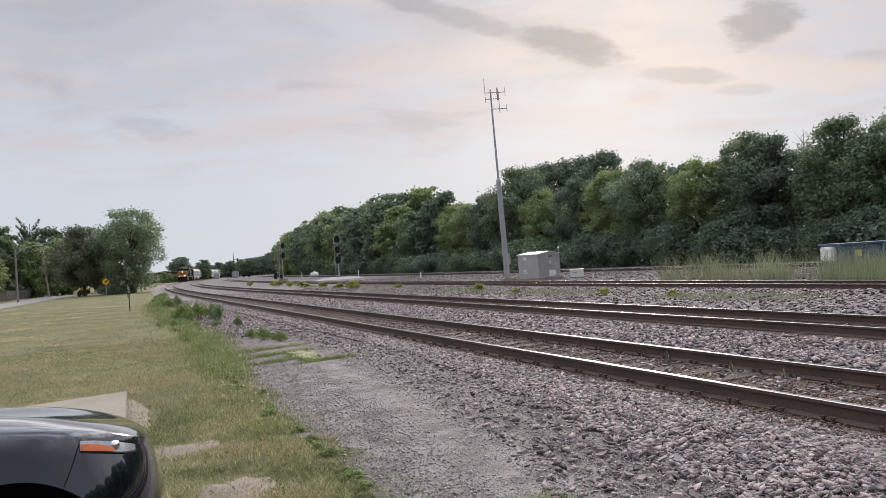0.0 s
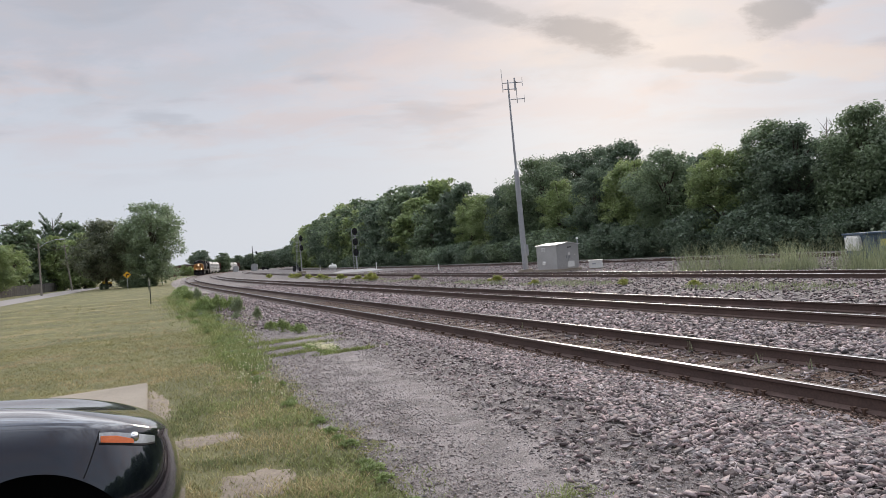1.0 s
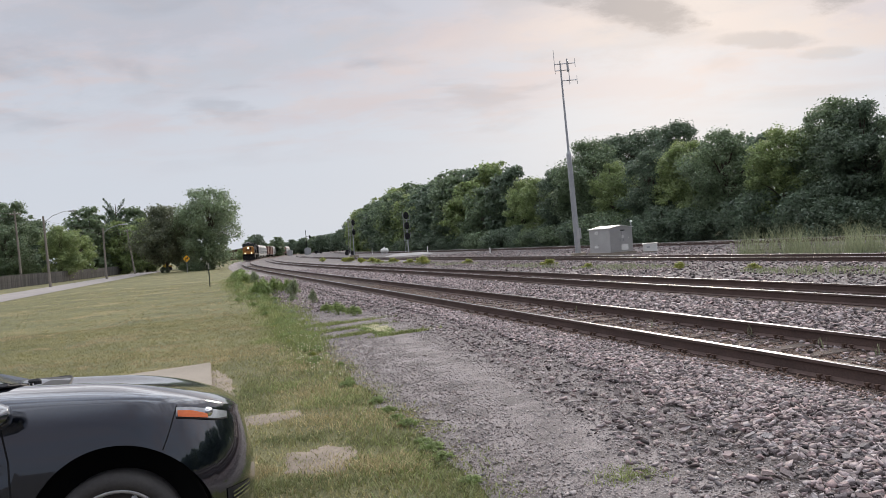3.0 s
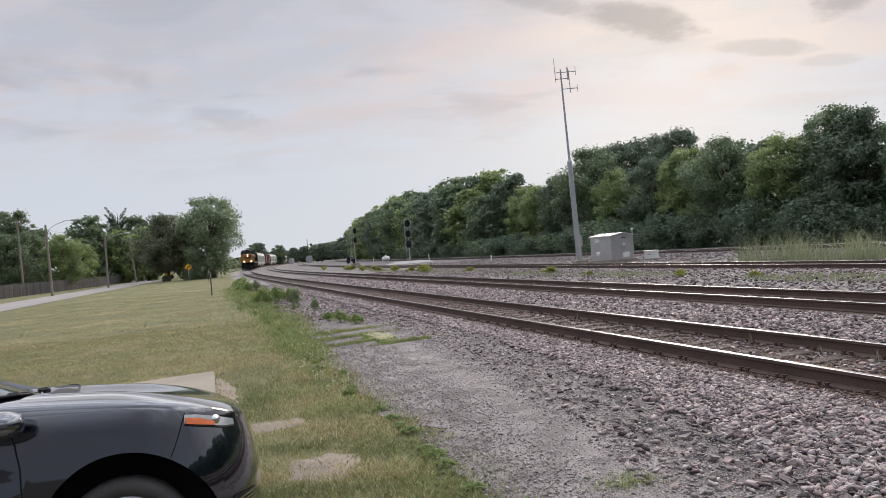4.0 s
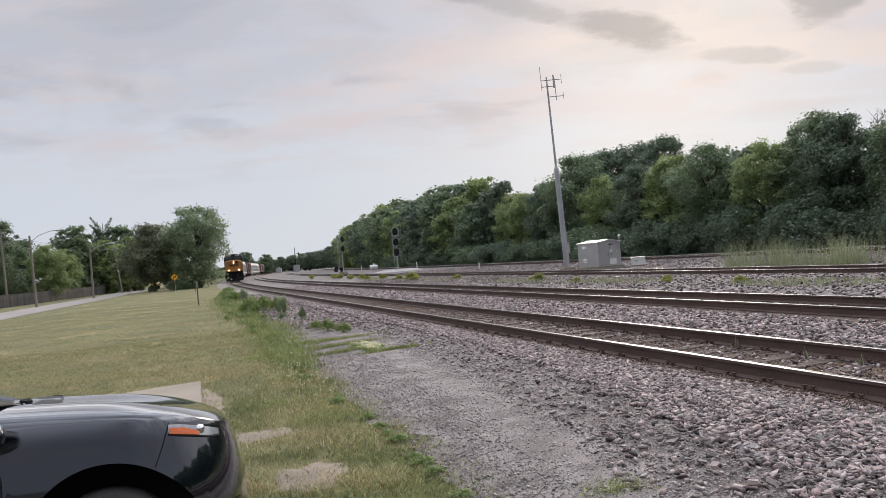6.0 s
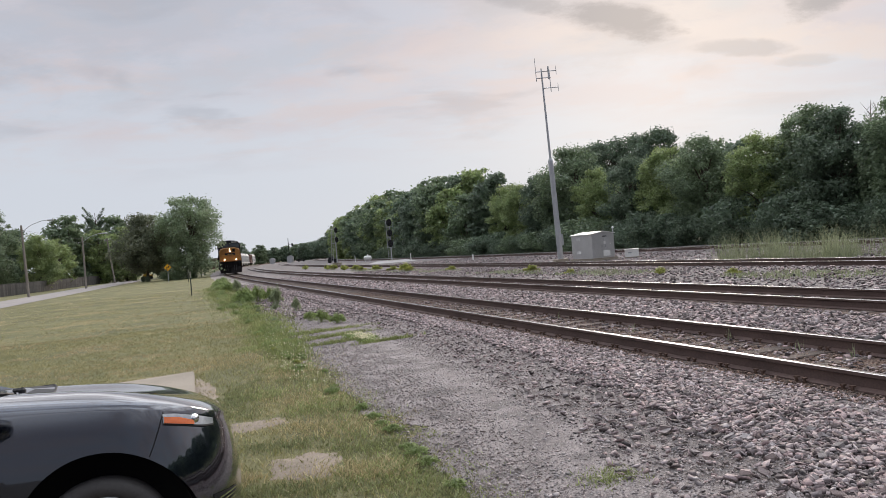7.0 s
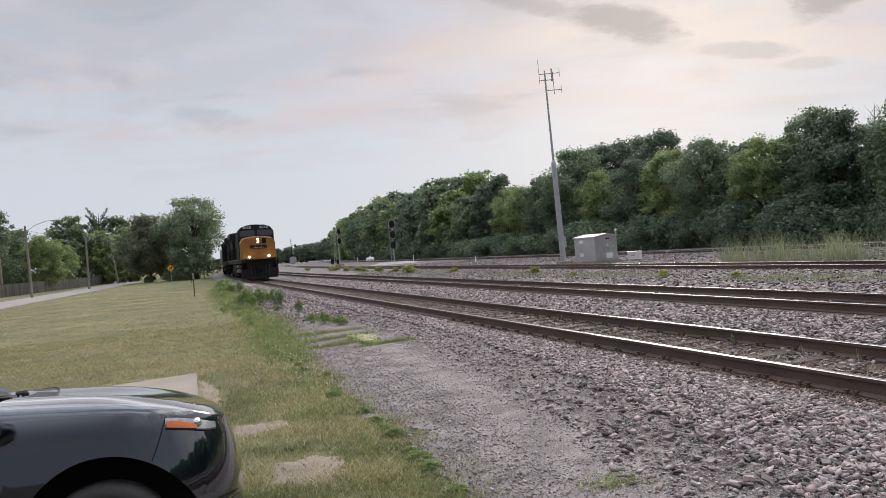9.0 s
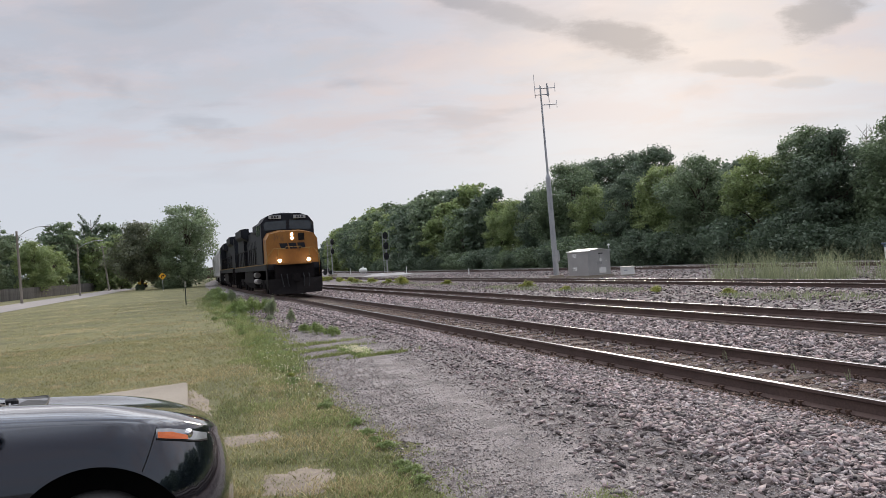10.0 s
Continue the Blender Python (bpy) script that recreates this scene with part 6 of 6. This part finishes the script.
blades("dry_grass", dry_pts, rngh.uniform(0.025, 0.06, len(dry_pts)), 0.004, DRY, "dry straw-coloured grass in the lawn", "grass", 84, 5, 0.04, 1.3)
tuft_pts = [(0.95 + a, 4.62 + b, 0) for a, b in np.random.RandomState(5).normal(0, 0.09, (70, 2))]
blades("grass_tuft", tuft_pts, rngh.uniform(0.015, 0.04, len(tuft_pts)), 0.004, VERGE, "small grass tuft growing in the packed path", "grass", 8, 7, 0.04, 1.6)
tall_pts = scatter(1700, -3, 21, 15.2, 18.0, 9, 1.0, lambda x, y: noise.noise((x * 0.6, y * 0.6, 7)) > -0.05)
blades("tall_grass", tall_pts, rngh.uniform(0.35, 1.45, len(tall_pts)), 0.007, STRAW, "tall pale feathery grass beyond the yard track", "grass", 10, 8, 0.14, 0.5)
screen_pts = [(16.4 + 5.5 * a, 23.6 + 1.3 * b, -0.02) for a, b in np.random.RandomState(88).rand(230, 2)]
blades("tall_grass", screen_pts, rngh.uniform(0.5, 1.3, len(screen_pts)), 0.008, STRAW, "tall pale grass in front of the dumpster", "grass", 16, 8, 0.14, 0.4)
yard_pts = scatter(2600, 2, 60, 8.4, 10.6, 12, 1.2, lambda x, y: noise.noise((x * 0.22, y * 0.22, 3)) > 0.02)
blades("yard_weeds", yard_pts, rngh.uniform(0.05, 0.18, len(yard_pts)), 0.012, STRAW, "thin dry weeds in the gravel between tracks", "weeds", 13, 4, 0.1, 0.6)
tie_pts = [(p.x, p.y, -0.03) for p in (on_line(s, o) for s, o in ((1.4, 0.55), (2.1, 0.5), (0.6, -0.6), (3.4, 0.6), (5.2, 0.3), (-0.3, 0.62), (8, 0.5)))]
blades("rail_weeds", tie_pts, [0.16] * len(tie_pts), 0.005, STRAW, "lone dry grass stems between the rails", "weeds", 14, 5, 0.02, 0.4)


# ---- weeds and small shrubs along the verge ----
YELLOW = leaf_mat("leaf_yellow", (0.40, 0.40, 0.09), (0.24, 0.28, 0.06))
FRESH = leaf_mat("leaf_fresh", (0.30, 0.37, 0.13), (0.18, 0.25, 0.08))
GREYLEAF = leaf_mat("leaf_grey", (0.30, 0.34, 0.20), (0.19, 0.24, 0.13))
weed_protos = {}


def weed(kind, x, y, h, w=1.0):
    mats = {"fresh": (FRESH, "leafy bright green weed at the edge of the gravel"), "grey": (GREYLEAF, "grey-green bushy weed growing in the gravel"), "yellow": (YELLOW, "yellow-green flowering weed between the tracks")}
    material, label = mats[kind]
    if kind not in weed_protos:
        rng = random.Random(len(weed_protos) + 60)
        root = thing("weed", Matrix(), label, "weed", "lineside weeds")
        bm = bmesh.new()
        lobes = []
        for _ in range(26):
            a, r = rng.uniform(0, 6.28), rng.uniform(0.02, 0.62)
            z = rng.uniform(0.55, 1.0) * math.sqrt(max(0.05, 1 - (r / 0.72) ** 2))
            bent_tube(bm, [(r * 0.25 * math.cos(a), r * 0.25 * math.sin(a), -0.05), (r * 0.6 * math.cos(a), r * 0.6 * math.sin(a), z * 0.6), (r * math.cos(a), r * math.sin(a), z)], [0.01, 0.008, 0.003], 4)
            lobes.append(((r * 0.85 * math.cos(a), r * 0.85 * math.sin(a), z * 0.72), (0.14, 0.14, 0.3 * z)))
        tagged(part("stalk", bm, material, root), kind="stuff")
        o = new("foliage", crown_mesh("foliage", lobes, 1900, 0.10, material, 70 + len(weed_protos), 0.5, 0.35))
        o.parent = root
        weed_protos[kind] = root
        t = root
        t.matrix_world = pose(x, y, -0.02, 0, 0, random.uniform(0, 360))
    else:
        t = copy_thing(weed_protos[kind], pose(x, y, -0.02, 0, 0, random.uniform(0, 360)))
    t.scale = (h * w, h * w, h)
    return t


# shrubs on the stony bank between lawn and track: place, height, spread
for x, y, h, w, kind in ((-8.0, 28.0, 0.85, 0.85, "fresh"), (-7.35, 27.6, 0.85, 0.75, "fresh"), (-6.8, 27.3, 0.75, 0.75, "fresh"), (-8.4, 28.6, 0.6, 0.9, "fresh"), (-7.6, 27.0, 0.55, 0.9, "fresh"),
                         (-6.1, 25.4, 0.75, 0.55, "grey"), (-6.35, 25.9, 0.6, 0.6, "grey"), (-4.6, 21.4, 0.5, 0.5, "grey"), (-5.6, 23.0, 0.25, 1.2, "grey"), (-3.1, 17.2, 0.42, 0.9, "fresh"), (-2.65, 16.6, 0.34, 1.0, "fresh"),
                         (-3.5, 17.9, 0.34, 0.9, "fresh"), (-11.4, 38.6, 0.85, 0.6, "grey"), (-12.4, 40.6, 0.7, 1.3, "fresh"), (-13.2, 42.6, 0.7, 1.3, "fresh"), (-15.4, 48.5, 0.7, 1.6, "fresh"), (-18.3, 58, 0.7, 1.7, "fresh")):
    weed(kind, x, y, h, w)
rw = random.Random(91)
BAND = [(-0.55, 5.9, 0.08), (-1.4, 8.3, 0.10), (-2.5, 11.4, 0.18), (-3.3, 13.6, 0.28), (-4.2, 16.8, 0.38), (-5.4, 20.4, 0.45), (-8.4, 27.6, 0.5), (-11.9, 37.0, 0.5), (-15.7, 48.5, 0.6)]
for k in range(120):
    u = rw.random() ** 0.85 * 8
    i = min(7, int(u))
    (xa, ya, wa), (xb, yb, wb) = BAND[i], BAND[i + 1]
    f = u - i
    half = wa + (wb - wa) * f
    tall = 0.05 + 0.018 * u
    weed("yellow" if rw.random() < 0.07 else "grey" if rw.random() < 0.15 else "fresh", xa + (xb - xa) * f + rw.uniform(-1, 1) * half, ya + (yb - ya) * f + rw.uniform(-1, 1) * half, tall * rw.uniform(0.6, 1.4), rw.uniform(1.0, 2.1))
band_rng = np.random.RandomState(19)
band_pts, band_tall = [], []
for k in range(1500):
    u = 2.1 + band_rng.rand() * 5.9
    i = min(7, int(u))
    (xa, ya, wa), (xb, yb, wb) = BAND[i], BAND[i + 1]
    half = 1.25 * (wa + (wb - wa) * (u - i))
    band_pts.append((xa + (xb - xa) * (u - i) + band_rng.normal(0, 0.6) * half, ya + (yb - ya) * (u - i) + band_rng.normal(0, 0.6) * half, -0.02))
    band_tall.append(band_rng.uniform(0.04, 0.10) + 0.016 * u)
blades("bank_grass", band_pts, band_tall, 0.006, VERGE, "long bright green grass along the foot of the bank", "grass", 23, 6, 0.09, 0.9)
for x, y, h in ((-0.98, 7.35, 0.09), (-0.82, 6.9, 0.08), (-0.58, 6.35, 0.09), (-0.70, 6.6, 0.07), (-0.34, 5.55, 0.09), (-0.24, 5.3, 0.08), (-0.42, 5.75, 0.07), (-0.05, 4.75, 0.07), (-1.45, 8.4, 0.08)):
    weed("fresh", x, y, h, 1.9)
for s, o, h in ((45, 9.0, 0.95), (39, 10.2, 0.5), (50, 9.5, 0.6), (56, 9.8, 0.7), (59, 9.2, 0.6), (63, 9.6, 0.8), (67, 9.3, 0.7), (70, 10, 0.7), (74, 9.5, 0.9), (78, 9.6, 0.8), (90, 8.8, 0.9), (27, 9.8, 0.55), (16.5, 9.4, 0.4), (13.2, 9.6, 0.35), (22, 9.0, 0.35)):
    p = on_line(s, o)
    weed("yellow", p.x, p.y, h * 0.75, 1.7)


def flower_patch(x, y):
    """Low spreading plant covered with small pale yellow blossoms."""
    rng = np.random.RandomState(33)
    root = thing("flower_patch", pose(x, y, 0, 0, 0, 12), "low mat of green leaves with cream-yellow blossoms", "flowers")
    lobes = [((a, b, 0.02), (0.22, 0.3, 0.09)) for a, b in ((0, 0), (0.12, 0.45), (-0.12, 0.85), (0.1, -0.45), (-0.3, 1.2), (0.25, 0.1))]
    o = new("leaves", crown_mesh("leaves", lobes, 2200, 0.045, FRESH, 34, 0.5))
    o.parent = root
    bm = bmesh.new()
    for _ in range(520):
        k = int(rng.choice(6, p=[0.3, 0.24, 0.18, 0.16, 0.07, 0.05]))
        c = lobes[k][0]
        px, py = rng.normal(0, 0.11), rng.normal(0, 0.16)
        bmesh.ops.create_icosphere(bm, subdivisions=1, radius=0.014, matrix=Matrix.Translation((c[0] + px, c[1] + py, 0.115 + rng.uniform(-0.025, 0.03))) @ Matrix.Diagonal((1, 1, 0.6, 1)))
    root.scale = (0.62, 0.62, 0.7)
    part("blossoms", bm, mat("cream_blossom", (0.78, 0.73, 0.50), (0.66, 0.60, 0.38), 0.7, bump=0, islands=0.15), root)


flower_patch(-1.62, 12.95)
MATS = [(-2.75, 13.75, 0.10, 0.55), (-2.1, 13.0, 0.09, 0.50), (-2.55, 15.2, 0.10, 0.65), (-2.15, 14.2, 0.10, 0.5), (-1.15, 12.75, 0.07, 0.45), (-3.3, 14.9, 0.14, 0.6)]
for x, y, a, b in MATS:
    patch("moss_mat", x, y, a, b, -55, 0.012, GRASS, "thin mat of moss and grass on the stones", x, "moss")
mm = []
for k, (x, y, a, b) in enumerate(MATS):
    for p, q in np.random.RandomState(6 + k).normal(0, 0.55, (170, 2)):
        v = pose(0, 0, 0, 0, 0, -55) @ Vector((p * a * 1.2, q * b * 1.2, 0))
        mm.append((x + v.x, y + v.y, 0))
blades("moss_grass", mm, rngh.uniform(0.03, 0.08, len(mm)), 0.006, VERGE, "sparse short grass creeping over the stones", "grass", 15, 4, 0.03, 0.8)


def edge_blossoms():
    """Tiny pale clover heads dotted along the edge of the lawn."""
    rng = np.random.RandomState(71)
    bm = bmesh.new()
    for _ in range(230):
        u = rng.rand() * 2.6 + 1.2
        i = int(u)
        (xa, ya, wa), (xb, yb, wb) = BAND[i], BAND[i + 1]
        x, y = xa + (xb - xa) * (u - i) + rng.normal(0, 0.22), ya + (yb - ya) * (u - i) + rng.normal(0, 0.22)
        bmesh.ops.create_icosphere(bm, subdivisions=1, radius=rng.uniform(0.007, 0.013), matrix=Matrix.Translation((x, y, rng.uniform(0.03, 0.06))))
        tube(bm, (x, y, -0.02), (x, y, 0.035), 0.0015, n=3, caps=False)
    tagged(part("clover_blossoms", bm, mat("pale_clover", (0.68, 0.64, 0.44), (0.55, 0.52, 0.34), 0.7, bump=0, islands=0.2)), "tiny cream clover heads along the lawn edge", "flowers", "", "stuff")


edge_blossoms()


# ---- ballast stones ----
def stone_protos(n, seed):
    """Crushed rock: blocks with skewed faces and knocked-off corners."""
    rng = np.random.RandomState(seed)
    v0 = np.array([(x, y, z) for x in (-1, 1) for y in (-1, 1) for z in (-1, 1)], float) * 0.62
    f0 = np.array([(0, 1, 3), (0, 3, 2), (4, 6, 7), (4, 7, 5), (0, 4, 5), (0, 5, 1), (2, 3, 7), (2, 7, 6), (0, 2, 6), (0, 6, 4), (1, 5, 7), (1, 7, 3)])
    out = []
    for _ in range(n):
        v = v0 * rng.uniform(0.7, 1.25, 3) * [1.3, 0.98, 0.46] + rng.uniform(-0.38, 0.38, (8, 3)) * [1, 1, 0.62]
        k = rng.randint(8)
        v[k] *= rng.uniform(0.35, 0.7)
        k = rng.randint(8)
        v[k] *= rng.uniform(1.1, 1.35)
        out.append(v * 1.15)
    return out, f0


SHAPES, STONE_FACES = stone_protos(26, 40)
chip_rng = np.random.RandomState(44)
CHIPS = [np.array([(1, 0, -0.3), (-0.6, 0.9, -0.3), (-0.6, -0.9, -0.3), (0.1, 0, 0.38)]) * chip_rng.uniform(0.7, 1.3, (4, 3)) for _ in range(20)]
CHIP_FACES = np.array([(0, 1, 3), (1, 2, 3), (2, 0, 3), (0, 2, 1)])


def bed_height(off):
    return np.interp(off, [-4.5, -3, -1.9, -0.74, -0.6, 0.6, 0.74, 1.9, 2.6, 4.0, 5.5, 6.8, 8.0], [0.0, 0.0, -0.015, -0.045, -0.052, -0.052, -0.045, -0.02, -0.05, -0.05, -0.05, -0.04, -0.008])


def stone_layout(count, s0, s1, o0, o1, r0, r1, seed, power=1.0, lift=0.0):
    rng = np.random.RandomState(seed)
    s = s0 + (s1 - s0) * rng.rand(count) ** power
    a = np.array([o0(x) if callable(o0) else o0 for x in s])
    b = np.array([o1(x) if callable(o1) else o1 for x in s])
    off = a + (b - a) * rng.rand(count)
    x, y, h = np.interp(s, LINE_S, LINE_X), np.interp(s, LINE_S, LINE_Y), np.interp(s, LINE_S, LINE_H)
    r = rng.uniform(r0, r1, count) * rng.uniform(0.7, 1.15, count)
    p = np.c_[x + off * np.cos(h), y - off * np.sin(h), lift + bed_height(off) + r * rng.uniform(0.1, 0.5, count)]
    return p, r, rng


def turn_matrix(rng):
    return np.array((Euler((rng.normal(0, 0.33), rng.normal(0, 0.33), rng.uniform(0, 6.28)))).to_matrix())


def stones(name, layout, parent, label, chips=False, material=STONE):
    p, r, rng = layout
    shapes, base_faces = (CHIPS, CHIP_FACES) if chips else (SHAPES, STONE_FACES)
    turns = [turn_matrix(rng) for _ in range(200)]
    forms = [shapes[i % len(shapes)] @ turns[i].T for i in range(200)]
    pick = rng.randint(0, 200, len(p))
    v = np.stack(forms)[pick] * r[:, None, None] + p[:, None, :]
    f = (np.arange(len(p))[:, None, None] * len(shapes[0]) + base_faces[None]).reshape(-1, 3)
    me = bpy.data.meshes.new(name)
    vv = v.reshape(-1, 3)
    me.vertices.add(len(vv)), me.loops.add(len(f) * 3), me.polygons.add(len(f))
    me.vertices.foreach_set("co", vv.ravel())
    me.polygons.foreach_set("loop_start", np.arange(len(f)) * 3)
    me.loops.foreach_set("vertex_index", f.ravel())
    me.update(calc_edges=True)
    me.materials.append(material)
    ob = new(name, me)
    ob.parent = parent
    return tagged(ob, label, "", "", "stuff")


RUSTY = mat("rusty_chips", (0.24, 0.175, 0.145), (0.10, 0.072, 0.06), 0.9, scale=6, fine=60, bump=0.4, islands=0.6, tint=(1.0, 0.86, 0.78))


def ragged_edge(s):
    return stone_edge(s) + 0.15 + 0.3 * noise.noise((s * 0.8, 0, 2)) + 0.3 * noise.noise((s * 2.7, 0, 5))


stones("ballast_stones", stone_layout(2600, -5.5, 14, lambda s: stone_edge(s) - 0.8, lambda s: stone_edge(s) + 0.5, 0.012, 0.03, 65, 1.2), bed, "stray ballast stones at the foot of the bed")
stones("ballast_stones", stone_layout(36000, -5.5, 11, ragged_edge, -1.0, 0.012, 0.030, 51, 1.2), bed, "coarse angular grey ballast stones")
stones("ballast_stones", stone_layout(14000, 10, 42, lambda s: stone_edge(s) + 0.1, -1.0, 0.02, 0.042, 52, 1.3), bed, "coarse grey ballast stones farther along")
stones("ballast_stones", stone_layout(2300, -4, 16, -0.64, 0.64, 0.014, 0.032, 53, 1.2, 0.016), bed, "small stones lying between the rails")
stones("ballast_stones", stone_layout(20000, -3, 24, 1.0, 3.8, 0.02, 0.042, 54, 1.2), bed, "coarse stones between the two main tracks")
stones("ballast_stones", stone_layout(9000, 22, 58, 1.0, 3.8, 0.035, 0.06, 55, 1.2), bed, "coarse stones between the distant tracks")
stones("ballast_stones", stone_layout(1500, 0, 40, 4.2, 5.5, 0.03, 0.05, 56), bed, "stones between the rails of the second track")
stones("ballast_stones", stone_layout(12000, 0, 55, 5.7, 12.6, 0.025, 0.05, 57, 1.2), bed, "stones beyond the second track")
stones("ballast_stones", stone_layout(7000, 10, 75, 14.6, 25.6, 0.03, 0.07, 61), bed, "scattered stones over the yard")
stones("path_stones", stone_layout(15000, -4, 20, lambda s: lawn_edge(s) + 0.02, lambda s: stone_edge(s) + 0.8, 0.006, 0.014, 58, 1.5), bed, "loose stones on the packed path", False, PEBBLE)
stones("path_stones", stone_layout(8000, 14, 48, lambda s: lawn_edge(s) + 0.05, lambda s: stone_edge(s) + 0.6, 0.016, 0.036, 66, 1.3), bed, "loose grey stones on the low bank beside the lawn", False, STONE)
stones("track_chips", stone_layout(16000, -5, 24, -0.66, 0.66, 0.009, 0.024, 63, 1.4, 0.018), bed, "rust-brown stone chips between the rails", True, RUSTY)
stones("track_chips", stone_layout(6000, -5, 16, -1.2, -0.84, 0.009, 0.024, 64, 1.3, 0.012), bed, "rust-brown stone chips beside the rail", True, RUSTY)
stones("path_chips", stone_layout(62000, -5, 20, lambda s: lawn_edge(s) - 0.05, lambda s: stone_edge(s) + 0.8, 0.006, 0.014, 62, 1.5), bed, "fine stone chips on the packed path", True, PEBBLE)


def loose_stones():
    """The stones nearest the path, each a piece of its own."""
    meshes = []
    for i, v in enumerate(SHAPES):
        me = bpy.data.meshes.new("stone")
        me.from_pydata(v.tolist(), [], STONE_FACES.tolist())
        me.materials.append(STONE_PIECE)
        meshes.append(me)
    p, r, rng = stone_layout(290, -4.5, 1.5, lambda s: stone_edge(s) - 0.25, lambda s: stone_edge(s) + 0.9, 0.018, 0.034, 60)
    for i in range(len(p)):
        o = new("stone", meshes[i % len(meshes)])
        o.parent = bed
        e = Euler((rng.normal(0, 0.3), rng.normal(0, 0.3), rng.uniform(0, 6.28)))
        o.matrix_world = Matrix.LocRotScale(Vector(p[i]) + Vector((0, 0, 0.008)), e, (r[i],) * 3)


loose_stones()


# ---- tie plates and spikes of the nearest track ----
def fastenings():
    bm = bmesh.new()
    box(bm, (0.30, 0.19, 0.02), (0, 0, 0))
    bmesh.ops.bevel(bm, geom=bm.edges[:], offset=0.005, segments=1, affect="EDGES")
    plate = bpy.data.meshes.new("tie_plate")
    bm.to_mesh(plate), bm.free()
    plate.materials.append(PLATE)
    bm = bmesh.new()
    box(bm, (0.022, 0.022, 0.05), (0, 0, 0.02))
    box(bm, (0.045, 0.036, 0.016), (0.006, 0, 0.048))
    spike = bpy.data.meshes.new("spike")
    bm.to_mesh(spike), bm.free()
    spike.materials.append(PLATE)
    s = -14.0
    k = 0
    while s < 20:
        for off in (-0.75, 0.75):
            o = new("tie_plate", plate)
            o.parent = track_a
            p = on_line(s, off, RAIL_TOP - 0.186)
            turn = line_turn(s)
            o.matrix_world = Matrix.Translation(p) @ pose(0, 0, 0, 0, 0, turn)
            for dx, dy in ((-0.095, -0.05), (-0.095, 0.05), (0.095, 0.0)):
                if k < 280:
                    q = new("spike", spike)
                    q.parent = track_a
                    q.matrix_world = Matrix.Translation(p) @ pose(0, 0, 0, 0, 0, turn) @ pose(dx, dy, 0.01, 0, 0, 0 if dx < 0 else 180)
                    k += 1
        s += 0.53


fastenings()


def motions():
    for ob, behind in train:
        walk(ob, [(k * 0.5, train_pose(k * 0.5, behind, 180 if ob is second else 0)) for k in range(21)])


motions()
